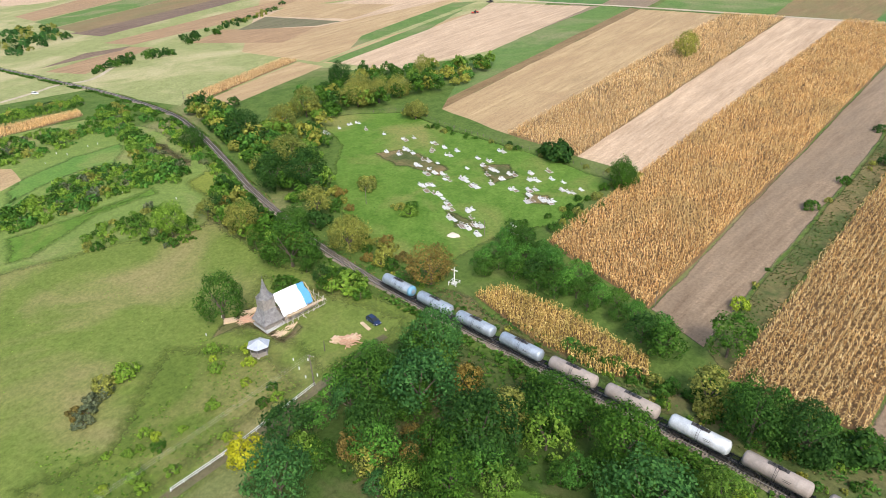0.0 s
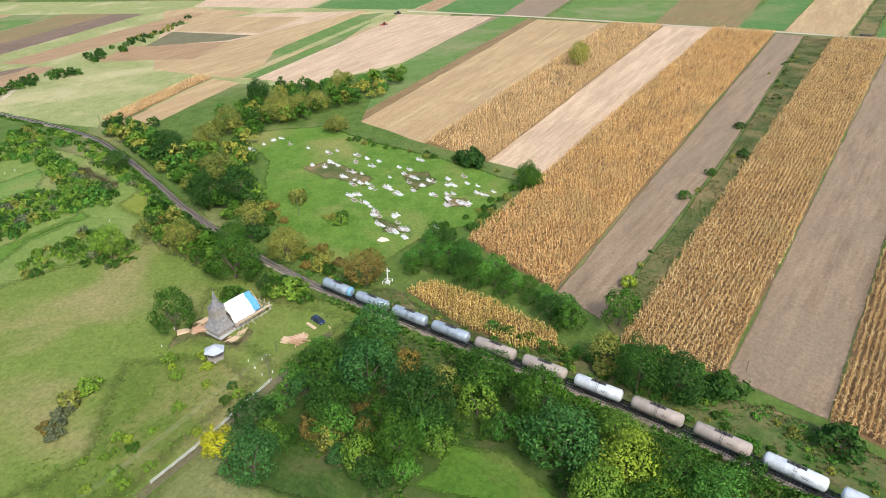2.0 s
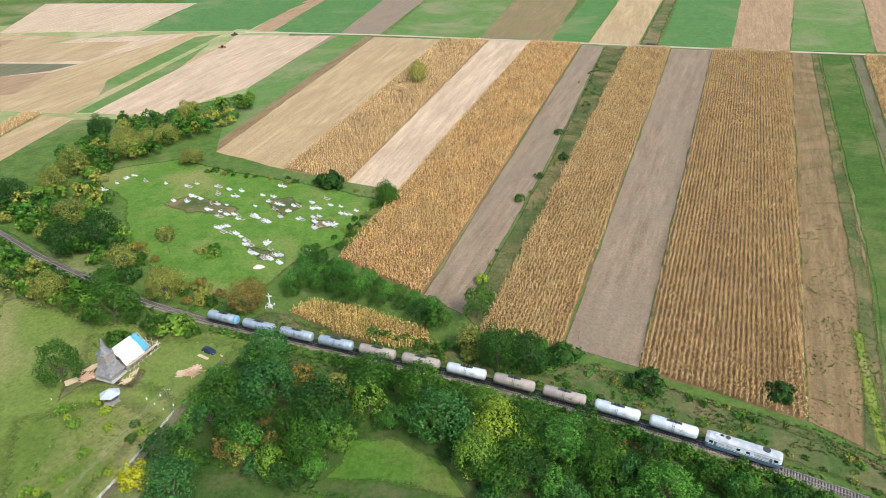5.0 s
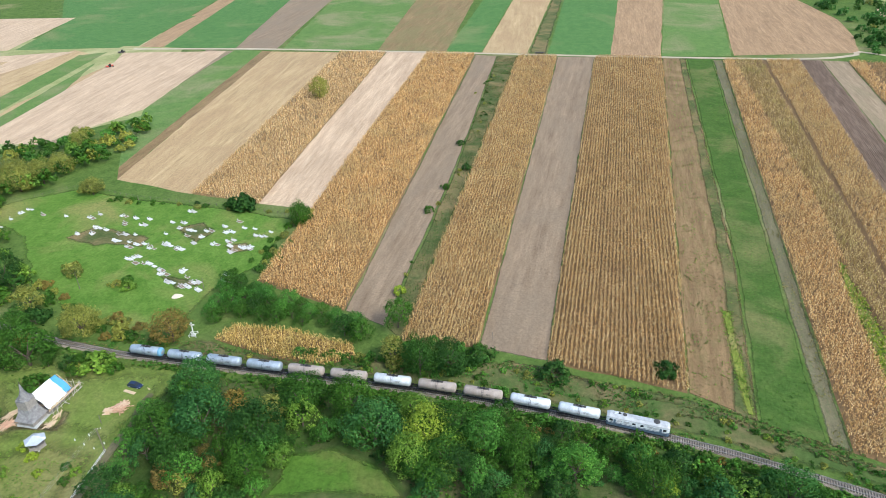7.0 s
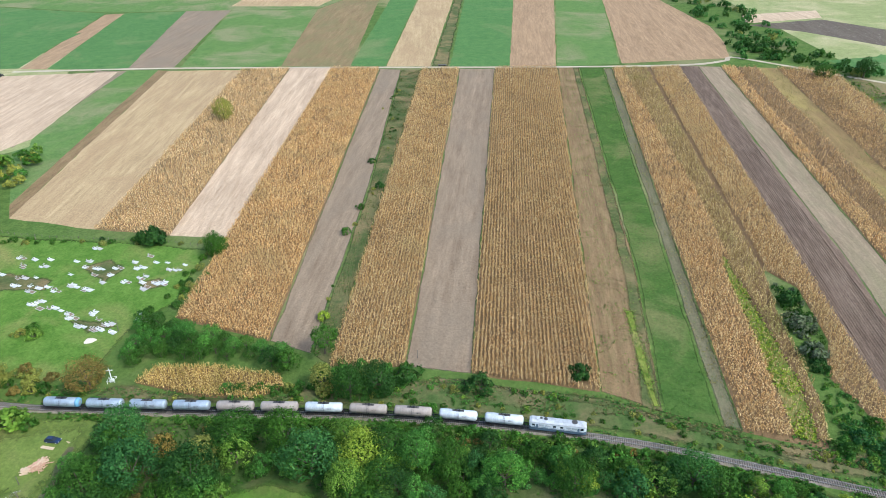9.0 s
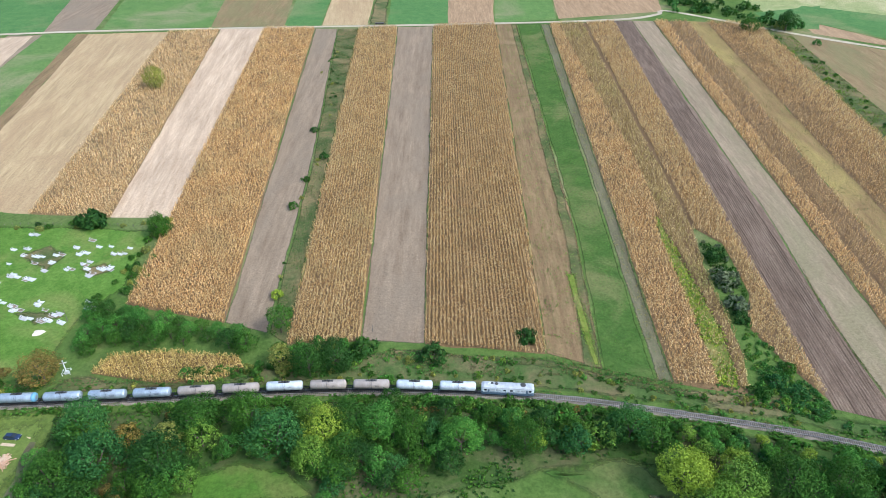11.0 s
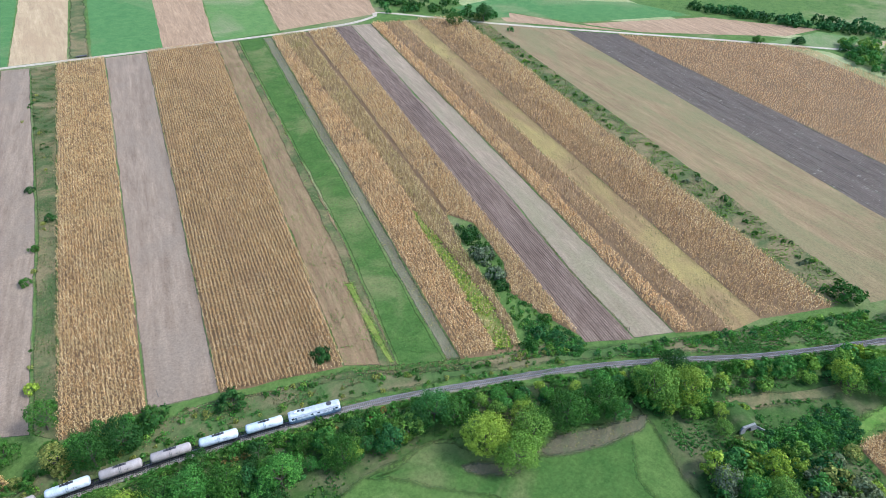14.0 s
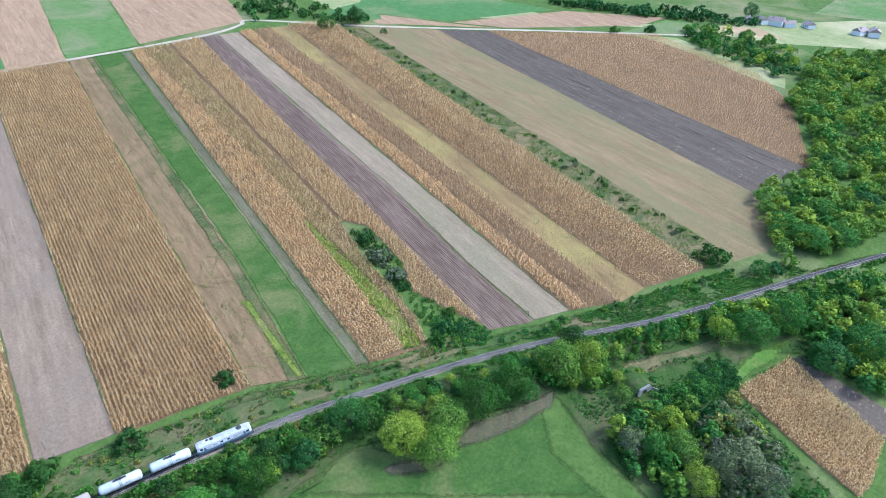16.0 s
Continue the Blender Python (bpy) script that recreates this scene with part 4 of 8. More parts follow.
def crown_mesh(name, seed, clumps, leaves, leaf, squash, low):
    """A crown of unit radius on a trunk: rounded boughs of leaf sprays with dark gaps between, largest at the top."""
    r = np.random.default_rng(seed)
    k = np.arange(clumps)
    cz = 1.0 - (1.0 - low) * (k + 0.5) / clumps
    th = k * 2.39996 + r.normal(0, 0.35, clumps)
    rad = np.sqrt(np.maximum(0.02, 1 - cz ** 2)) * r.uniform(0.42, 0.9, clumps)
    cc = np.stack([np.cos(th) * rad, np.sin(th) * rad, cz * squash * r.uniform(0.5, 0.9, clumps)], 1)
    cr = r.uniform(0.15, 0.38, clumps)
    which = r.choice(clumps, leaves, p=cr ** 2 / (cr ** 2).sum())
    dirs = r.normal(0, 1, (leaves, 3))
    dirs /= np.linalg.norm(dirs, axis=1)[:, None]
    outward = cc[which] / np.maximum(0.2, np.linalg.norm(cc[which], axis=1))[:, None]
    flip = (dirs * outward).sum(1) < -0.25
    dirs[flip] = -dirs[flip]
    reach = np.where(r.random(leaves) < 0.24, r.uniform(1.0, 1.45, leaves), r.uniform(0.7, 1.05, leaves))
    pos = cc[which] + dirs * (cr[which] * reach)[:, None]
    nrm = dirs * 0.8 + outward * 0.25 + r.normal(0, 0.42, (leaves, 3))
    nrm /= np.linalg.norm(nrm, axis=1)[:, None]
    t1 = np.cross(nrm, r.normal(0, 1, (leaves, 3)))
    t1 /= np.linalg.norm(t1, axis=1)[:, None]
    t2 = np.cross(nrm, t1)
    sz = leaf * r.uniform(0.55, 1.4, leaves)[:, None]
    v = np.stack([pos - t1 * sz, pos + t2 * sz * 0.6 + nrm * sz * 0.25, pos + t1 * sz, pos - t2 * sz * 0.6 + nrm * sz * 0.25], 1)
    return v.reshape(-1, 3), np.arange(leaves * 4).reshape(-1, 4)


def limb(bm, p, q, r0, r1, sides=6):
    """A tapered limb between two points."""
    p, q = Vector(p), Vector(q)
    m = (q - p).to_track_quat("Z", "Y").to_matrix()
    rings = [[bm.verts.new(c + m @ Vector((math.cos(a) * r, math.sin(a) * r, 0))) for a in (math.tau * k / sides for k in range(sides))] for c, r in ((p, r0), (q, r1))]
    for k in range(sides):
        bm.faces.new((rings[0][k], rings[0][(k + 1) % sides], rings[1][(k + 1) % sides], rings[1][k]))
    bm.faces.new(rings[1])


def trunk_mesh(name, seed, h):
    r = random.Random(seed)
    bm = bmesh.new()
    limb(bm, (0, 0, -0.4), (0.03, 0.02, h * 0.55), 0.075, 0.05)
    for k in range(5):
        a = k * 1.3 + r.random()
        s = h * (0.4 + 0.1 * r.random())
        limb(bm, (0.02, 0.01, s), (math.cos(a) * 0.5, math.sin(a) * 0.5, h + 0.35 * r.random()), 0.035, 0.01, 5)
    me = bpy.data.meshes.new(name)
    bm.to_mesh(me)
    bm.free()
    me.materials.append(M_BARK)
    return me


TREE_SHAPES = [crown_mesh("crown", 11 + k, 26 + 3 * k, 1300, 0.071, (1.15, 0.95, 1.35, 1.05)[k], -0.55) for k in range(4)]
BUSH_SHAPES = [crown_mesh("foliage", 41 + k, 13 + 2 * k, 520, 0.112, (0.85, 0.7, 1.0)[k], -0.1) for k in range(3)]
FAR_SHAPES = [crown_mesh("far_crown", 71 + k, 15 + 2 * k, 300, 0.168, (1.15, 0.95, 1.35, 1.05)[k], -0.55) for k in range(4)]
FARB_SHAPES = [crown_mesh("far_foliage", 81 + k, 11 + 2 * k, 110, 0.22, (0.85, 0.7, 1.0)[k], -0.1) for k in range(3)]
TRUNKS = [trunk_mesh("trunk", 5 + k, (1.15, 1.0, 1.35, 1.1)[k]) for k in range(4)]
BIG_SHAPES = [crown_mesh("big_crown", 91 + k, 50 + 5 * k, 3600, 0.044, (1.0, 1.12)[k], -0.6) for k in range(2)]
STEMS = [trunk_mesh("stems", 15 + k, 0.35) for k in range(3)]
MASTER = {}
WORDS = {"dark": "dark green", "green": "green", "light": "light green", "yellow": "yellow autumn", "lime": "yellow-green", "olive": "olive-brown autumn", "rust": "rusty brown autumn", "grey": "grey bare-twigged", "cool": "bluish green", "fresh": "fresh green"}


def plant(kind, tone, x, y, r, tall=1.0, spin=0.0, shape=0):
    """A tree or bush of crown radius r: the first of its kind is built, the others copied."""
    big = kind == "tree" and r > 4.6
    if big:
        shape = shape % 2
    key = (kind, tone, shape, big)
    ry = 1 + 0.16 * math.sin(9 * spin)
    m = Matrix.LocRotScale((x, y, float(gz(x, y))), Euler((0, 0, spin)), (r, r * ry, r * tall))
    if key in MASTER:
        ms = MASTER[key].scale
        return copy_thing(MASTER[key], Matrix.LocRotScale((x, y, float(gz(x, y))), Euler((0, 0, spin)), (r / ms[0], r * ry / ms[1], r * tall / ms[2])))
    root = new("tree" if kind == "tree" else "bush")
    v, q = (BIG_SHAPES if big else TREE_SHAPES if kind == "tree" else BUSH_SHAPES)[shape]
    up = (1.15, 0.95, 1.35, 1.05)[shape] if kind == "tree" else 0.28
    cv = v.copy()
    cv[:, 2] += up
    crown = new("crown" if kind == "tree" else "foliage", tris_mesh("crown", cv, q, LEAVES[tone]))
    stem = new("trunk" if kind == "tree" else "stem", TRUNKS[shape] if kind == "tree" else STEMS[shape])
    crown.parent = stem.parent = root
    tagged(root, f"{WORDS[tone]} leafy {'tree with a broad uneven crown' if kind == 'tree' else 'bush with dense rounded foliage'}", kind, group="trees and bushes along the railway")
    root.matrix_basis = m
    MASTER[key] = root
    return root


def joined_plants(rows, label, category):
    """Woods and scrub that nobody could count: one object a tone."""
    by = {}
    for kind, tone, x, y, r, tall, spin, shape in rows:
        by.setdefault(tone, []).append((kind, x, y, r, tall, spin, shape))
    for tone, lot in by.items():
        vs = []
        for kind, x, y, r, tall, spin, shape in lot:
            v, q = (FAR_SHAPES if kind == "tree" else FARB_SHAPES)[shape]
            up = (1.15, 0.95, 1.35, 1.05)[shape] if kind == "tree" else 0.28
            c, s = math.cos(spin), math.sin(spin)
            w = np.stack([(v[:, 0] * c - v[:, 1] * s) * r + x, (v[:, 0] * s + v[:, 1] * c) * r + y, (v[:, 2] + up) * r * tall + float(gz(x, y))], 1)
            vs.append(w)
        w = np.concatenate(vs)
        ob = new("woods" if category == "woods" else "scrub", tris_mesh("woods", w, np.arange(len(w)).reshape(-1, 4), LEAVES[tone]))
        tagged(ob, f"{WORDS[tone]} {label}", category, kind="stuff")


def thicket(poly, count, tones, rmin, rmax, kind="tree", tall=(0.85, 1.2), apart=0.75, avoid=(), joined=""):
    """Trees scattered over a plot, none too near another."""
    xs, ys = [p[0] for p in poly], [p[1] for p in poly]
    got, rows = [], []
    names = [t for t, _ in tones]
    wts = np.array([w for _, w in tones], float)
    wts /= wts.sum()
    for _ in range(count * 12):
        if len(got) >= count:
            break
        x, y, r = RNG.uniform(min(xs), max(xs)), RNG.uniform(min(ys), max(ys)), RNG.uniform(rmin, rmax)
        if not inside(np.array([x]), np.array([y]), poly)[0] or any(inside(np.array([x]), np.array([y]), a)[0] for a in avoid):
            continue
        gap = np.hypot(LINE_XY[:, 0] - x, LINE_XY[:, 1] - y).min()
        if gap < 1.9 + 0.55 * r or (x < -150 and gap < 3.0 + 0.95 * r):
            continue
        if any(math.hypot(x - a, y - b) < apart * (r + c) * 0.8 for a, b, c in got):
            continue
        got.append((x, y, r))
        row = (kind, names[RNG.choice(len(names), p=wts)], x, y, r, RNG.uniform(*tall), RNG.uniform(0, 6.28), int(RNG.integers(0, 4 if kind == "tree" else 3)))
        if joined:
            rows.append(row)
        else:
            plant(*row)
    if rows:
        joined_plants(rows, joined, "woods" if kind == "tree" else "scrub")
    return got


YARD = [(-168.8, 114.6), (-130.2, 124.7), (-104.3, 128.8), (-100.9, 116.2), (-102.0, 103.9), (-103.7, 94.9), (-125.5, 86.8)]
# leaf tones darker in the west, lighter in the east, imitating exposure and haze
MIX_W = [("dark", 3.5), ("green", 4), ("fresh", 1.2), ("cool", 1.5), ("light", 1), ("olive", 0.3), ("rust", 0.1)]
MIX_E = [("fresh", 4), ("green", 2.5), ("light", 3), ("lime", 0.9), ("cool", 0.8)]
CLEAR = [(-60.1, 85.9), (-60.1, 102.5), (-47.8, 107.2), (-31.2, 101.4), (-22.6, 90.3)]
NOTE_TREES = [
    [
    (-90.5, 117.8, 6.5, 'cool', 'tree'),
    (-82.9, 105.0, 7.7, 'cool', 'tree'),
    (-93.2, 100.9, 6.9, 'green', 'tree'),
    (-67.2, 103.0, 7.3, 'dark', 'tree'),
    (-75.4, 93.7, 2.3, 'rust', 'tree'),
    (-59.5, 117.1, 8.8, 'green', 'tree'),
    (-44.7, 115.7, 6.5, 'green', 'tree'),
    (-36.6, 108.1, 7.9, 'cool', 'tree'),
    (-23.2, 109.6, 6.6, 'lime', 'tree'),
    (-28.0, 116.4, 4.8, 'light', 'tree'),
    (-15.7, 110.9, 5.5, 'green', 'tree'),
    (-26.2, 100.4, 5.7, 'light', 'tree'),
    (-20.0, 96.3, 4.4, 'green', 'tree'),
    (-78.7, 114.6, 3.5, 'rust', 'tree'),
    (-66.6, 112.1, 4.0, 'olive', 'tree'),
    (-3.9, 119.0, 3.4, 'dark', 'tree'),
    (-8.0, 109.0, 5.6, 'fresh', 'tree'),
    (0.9, 107.6, 5.2, 'green', 'tree'),
    (11.7, 115.0, 3.0, 'dark', 'tree'),
    (24.9, 111.5, 3.0, 'green', 'tree'),
    (30.3, 107.3, 4.4, 'fresh', 'tree'),
    (14.7, 102.0, 5.3, 'fresh', 'tree'),
    (32.7, 100.2, 5.5, 'green', 'tree'),
    (38.9, 106.5, 3.4, 'dark', 'tree'),
    (46.7, 98.3, 4.6, 'cool', 'tree'),
    (53.4, 99.5, 4.4, 'light', 'tree'),
    (62.9, 100.8, 5.5, 'cool', 'tree'),
    (47.1, 104.1, 2.6, 'green', 'tree'),
    (6.6, 106.1, 3.7, 'cool', 'tree'),
    (-13.1, 100.0, 4.8, 'dark', 'tree'),
    (-83.4, 91.7, 5.9, 'dark', 'tree'),
    (-65.2, 92.5, 4.7, 'green', 'tree'),
    (-58.5, 97.8, 3.5, 'light', 'tree'),
],
    [
    (-145.8, 99.2, 6.2, 'green', 'tree'),
    (-98.9, 74.9, 3.9, 'yellow', 'tree'),
    (-88.6, 74.5, 6.0, 'cool', 'tree'),
    (-78.2, 97.5, 2.5, 'rust', 'tree'),
    (-81.0, 88.7, 3.4, 'olive', 'tree'),
    (-217.7, 174.9, 9.8, 'olive', 'tree'),
    (-250.2, 196.5, 6.5, 'olive', 'tree'),
    (-201.0, 128.4, 4.1, 'olive', 'tree'),
    (-199.5, 132.2, 4.1, 'dark', 'tree'),
    (-199.5, 114.6, 5.1, 'light', 'tree'),
    (-140.0, 62.3, 2.6, 'grey', 'bush'),
    (-142.6, 64.8, 2.3, 'grey', 'bush'),
    (-138.0, 60.4, 2.2, 'grey', 'bush'),
    (-141.8, 60.8, 2.1, 'rust', 'bush'),
    (-143.6, 67.6, 1.9, 'grey', 'bush'),
    (-145.4, 73.2, 3.5, 'light', 'bush'),
    (-145.3, 68.6, 2.9, 'olive', 'bush'),
    (-146.9, 144.0, 4.6, 'olive', 'tree'),
],
    [
    (-146.0, 170.5, 2.6, 'green', 'bush'),
    (-149.5, 168.0, 2.2, 'olive', 'bush'),
    (-40.2, 155.0, 4.5, 'green', 'tree'),
    (-51.3, 147.7, 4.3, 'green', 'tree'),
    (-139.8, 381.6, 6.5, 'olive', 'tree'),
    (-127.1, 229.2, 6.0, 'dark', 'bush'),
    (-95.6, 219.7, 4.3, 'green', 'tree'),
    (-205.3, 237.1, 4.2, 'olive', 'tree'),
    (-38.3, 138.3, 3.6, 'olive', 'tree'),
    (-29.2, 133.6, 5.8, 'dark', 'tree'),
    (-21.2, 137.0, 5.4, 'dark', 'tree'),
],
    [
    (-255.8, 214.8, 6.8, 'olive', 'tree'),
    (-244.0, 237.7, 8.6, 'olive', 'tree'),
    (-238.6, 246.7, 5.8, 'olive', 'tree'),
    (-236.1, 258.1, 5.3, 'olive', 'tree'),
    (-248.8, 290.5, 5.5, 'olive', 'tree'),
    (-173.2, 176.3, 2.9, 'olive', 'bush'),
    (-170.6, 150.9, 4.6, 'olive', 'tree'),
    (-162.2, 135.3, 5.7, 'green', 'tree'),
    (-179.7, 128.9, 5.6, 'olive', 'tree'),
    (-278.3, 256.0, 7.0, 'dark', 'tree'),
    (-200.2, 154.9, 7.2, 'dark', 'tree'),
    (-189.3, 161.6, 7.1, 'dark', 'tree'),
    (-268.3, 162.5, 5.4, 'dark', 'tree'),
    (-256.8, 181.1, 7.5, 'dark', 'tree'),
    (-140.0, 115.6, 4.7, 'green', 'bush'),
    (-128.4, 126.3, 4.9, 'light', 'bush'),
],
    [
    (70.6, 83.3, 7.5, 'lime', 'tree'),
    (83.7, 79.0, 6.2, 'light', 'tree'),
    (76.6, 75.0, 5.8, 'light', 'tree'),
    (4.0, 109.9, 2.4, 'light', 'tree'),
    (129.2, 72.6, 7.0, 'light', 'tree'),
    (138.9, 67.8, 6.7, 'lime', 'tree'),
    (99.2, 80.1, 6.1, 'green', 'tree'),
    (110.9, 76.1, 5.6, 'green', 'tree'),
    (143.3, 77.9, 4.9, 'dark', 'tree'),
    (56.5, 99.0, 4.5, 'dark', 'tree'),
    (67.8, 96.4, 4.6, 'green', 'tree'),
],
    [
    (199.0, 37.7, 8.8, 'fresh', 'tree'),
    (138.5, 52.5, 2.6, 'light', 'tree'),
    (151.5, 55.5, 1.8, 'lime', 'bush'),
    (137.0, 47.0, 2.8, 'green', 'bush'),
    (142.0, 57.5, 2.4, 'lime', 'tree'),
    (147.5, 58.5, 2.2, 'fresh', 'bush'),
    (140.6, 48.0, 1.6, 'olive', 'bush'),
    (152.5, 50.0, 1.7, 'fresh', 'bush'),
    (188.9, 43.3, 4.6, 'light', 'tree'),
    (206.4, 13.5, 10.8, 'cool', 'tree'),
    (221.3, 6.7, 8.4, 'fresh', 'tree'),
    (136.5, 13.0, 7.9, 'grey', 'tree'),
    (138.9, 5.5, 6.4, 'grey', 'tree'),
    (152.5, 25.9, 4.9, 'olive', 'bush'),
    (142.7, 21.7, 5.1, 'grey', 'bush'),
    (160.2, 17.2, 2.7, 'lime', 'bush'),
    (132.1, 27.6, 4.9, 'light', 'tree'),
    (139.5, 35.7, 4.3, 'lime', 'tree'),
    (125.3, 18.4, 5.1, 'lime', 'tree'),
    (126.0, 33.3, 4.5, 'fresh', 'tree'),
    (122.6, 39.4, 4.5, 'grey', 'tree'),
    (234.6, 71.6, 6.4, 'green', 'bush'),
    (144.4, 79.0, 2.9, 'dark', 'tree'),
    (135.7, 73.8, 2.8, 'lime', 'tree'),
    (142.7, 69.5, 3.5, 'lime', 'tree'),
    (129.9, 67.0, 3.9, 'light', 'tree'),
    (127.9, 77.5, 3.6, 'fresh', 'tree'),
    (114.4, 82.3, 4.6, 'fresh', 'tree'),
    (112.4, 72.9, 4.5, 'fresh', 'tree'),
    (104.0, 77.5, 4.1, 'fresh', 'tree'),
    (86.5, 86.5, 4.0, 'lime', 'tree'),
    (73.6, 84.7, 5.3, 'lime', 'tree'),
    (88.0, 81.5, 4.7, 'green', 'tree'),
    (190.1, 46.2, 4.6, 'lime', 'tree'),
    (215.2, 31.6, 6.9, 'fresh', 'tree'),
    (214.9, 40.7, 3.5, 'yellow', 'bush'),
    (239.9, 54.3, 4.3, 'fresh', 'tree'),
    (247.2, 50.8, 3.8, 'cool', 'bush'),
    (278.2, 59.5, 10.7, 'fresh', 'tree'),
    (309.0, 56.9, 12.2, 'fresh', 'tree'),
],
    [
    (407.0, 89.6, 17.9, 'light', 'tree'),
    (459.0, 88.7, 19.8, 'lime', 'tree'),
    (441.6, 115.7, 15.9, 'light', 'tree'),
    (392.8, 59.6, 15.6, 'fresh', 'tree'),
    (361.8, 69.0, 14.6, 'fresh', 'tree'),
    (335.7, 46.0, 13.6, 'cool', 'tree'),
    (277.0, 49.0, 10.6, 'fresh', 'tree'),
    (288.7, 39.0, 10.9, 'fresh', 'tree'),
    (280.1, 442.8, 11.1, 'green', 'tree'),
    (307.6, 439.9, 6.7, 'dark', 'tree'),
    (478.9, 294.8, 4.9, 'green', 'bush'),
    (506.6, 276.3, 5.5, 'dark', 'bush'),
    (625.2, 242.8, 7.0, 'cool', 'tree'),
],
    [
    (42.2, 142.0, 3.6, 'dark', 'bush'),
    (10.6, 136.9, 4.6, 'dark', 'bush'),
    (-12.1, 142.0, 4.2, 'dark', 'bush'),
    (-20.2, 138.5, 4.5, 'dark', 'bush'),
    (-30.2, 136.6, 3.8, 'green', 'bush'),
    (-37.3, 137.4, 3.1, 'olive', 'bush'),
    (-151.2, 125.5, 7.2, 'green', 'tree'),
    (-143.1, 140.4, 6.0, 'olive', 'tree'),
    (-111.6, 140.8, 6.0, 'rust', 'tree'),
    (-169.7, 172.9, 4.0, 'olive', 'bush'),
    (-143.6, 166.9, 2.9, 'light', 'bush'),
    (-164.3, 144.9, 5.6, 'dark', 'bush'),
    (-208.4, 240.3, 5.6, 'olive', 'bush'),
    (-126.0, 228.9, 6.4, 'dark', 'bush'),
    (-95.6, 217.8, 4.9, 'green', 'tree'),
    (-255.8, 250.1, 10.4, 'olive', 'tree'),
],
    [
    (-37.8, 308.7, 2.6, 'dark', 'bush'),
    (-31.5, 278.4, 2.7, 'dark', 'bush'),
    (-38.9, 256.2, 2.2, 'green', 'bush'),
    (-42.8, 233.4, 2.4, 'green', 'bush'),
    (-43.8, 173.5, 2.6, 'lime', 'bush'),
    (124.6, 177.5, 4.4, 'dark', 'bush'),
    (121.8, 162.7, 4.7, 'grey', 'bush'),
    (119.4, 149.6, 4.5, 'grey', 'bush'),
    (118.1, 142.7, 3.1, 'dark', 'bush'),
    (42.3, 141.2, 2.4, 'dark', 'bush'),
    (114.6, 114.4, 3.1, 'cool', 'bush'),
    (119.0, 109.9, 3.1, 'cool', 'bush'),
    (108.4, 111.0, 2.8, 'green', 'bush'),
    (121.8, 119.1, 2.5, 'green', 'bush'),
],
]
for plot in NOTE_TREES:
    for x, y, r, tone, kind in plot:
        plant(kind, tone, x, y, min(r, 7.2), min(RNG.uniform(0.85, 1.1), 6.5 / r + 0.1), RNG.uniform(0, 6.28), int(RNG.integers(0, 4 if kind == "tree" else 3)))

F_W = [(-94.1, 121.2), (-104.2, 104.1), (-98.3, 81.4), (-61.8, 84.9), (-59.3, 100.4), (-45.6, 105.1), (-30.6, 98.9), (-23.8, 89.4), (12.2, 93.7), (12.6, 109.4), (-17.4, 113.8), (-57.0, 121.2), (-80.8, 121.0)]
thicket(F_W, 92, MIX_W, 2.4, 4.4, tall=(0.7, 1.0), avoid=[CLEAR, YARD], apart=0.56)
F_E = [(12.9, 113.5), (10.7, 103.7), (42.8, 98.4), (68.9, 97.4), (69.3, 94.3), (150.3, 73.9), (153.1, 76.8), (111.8, 90.7), (80.4, 102.1)]
thicket(F_E, 44, MIX_E, 1.8, 3.1, tall=(0.7, 0.95), apart=0.6)
thicket(F_E, 30, MIX_E, 1.4, 2.2, "bush", apart=0.5)
F_FE = [(119.3, 86.5), (142.2, 79.9), (182.4, 58.0), (206.9, 47.8), (280.7, 16.8), (255.9, 9.1), (223.2, 22.1), (193.4, 41.1), (167.2, 53.6), (138.2, 57.4), (120.6, 72.2)]
CART = [(149.1, 61.6), (175.0, 53.6), (189.1, 47.3), (199.8, 37.6), (214.7, 29.2), (211.6, 27.9), (198.1, 24.2), (184.7, 28.4), (171.1, 29.9), (182.9, 36.9), (182.4, 43.8), (164.7, 52.1), (145.9, 58.2)]
MOUTH = [(146.5, 62.1), (165.4, 48.0), (149.9, 39.8), (138.7, 40.3), (131.2, 48.1)]
thicket(F_FE, 150, MIX_E, 1.4, 2.9, tall=(0.7, 1.05), apart=0.5, avoid=[CART, MOUTH], joined="trees along the railway bank")
F_FS = [(137.7, 54.8), (158.3, 43.8), (167.2, 29.9), (153.9, 17.5), (153.4, -0.1), (151.6, -10.3), (121.8, 15.2), (117.6, 23.4), (126.6, 40.7)]
thicket(F_FS, 50, [("fresh", 3), ("cool", 1), ("grey", 0.8), ("light", 2.5), ("lime", 0.8)], 1.3, 2.6, tall=(0.7, 1.0), apart=0.55, avoid=[MOUTH], joined="trees beside the culvert")
BAND_S = [(131.2, 50.5), (140.1, 44.0), (144.6, 39.2), (139.0, 29.6), (126.1, 15.4), (112.0, 27.4), (118.0, 37.5), (121.1, 44.8)]
thicket(BAND_S, 24, [("lime", 2), ("light", 3), ("cool", 2), ("fresh", 2), ("grey", 1)], 2.2, 3.8, tall=(0.7, 0.95), apart=0.6, joined="trees along the ditch")
GREY_S = [(161.0, 33.0), (167.5, 27.6), (158.1, 20.5), (154.5, 9.7), (143.4, 0.6), (126.1, 15.4), (142.5, 26.7)]
thicket(GREY_S, 20, [("grey", 3), ("cool", 1.5), ("olive", 0.8), ("fresh", 1)], 2.2, 4.0, tall=(0.65, 0.9), apart=0.6, joined="bushy trees beside the corn")
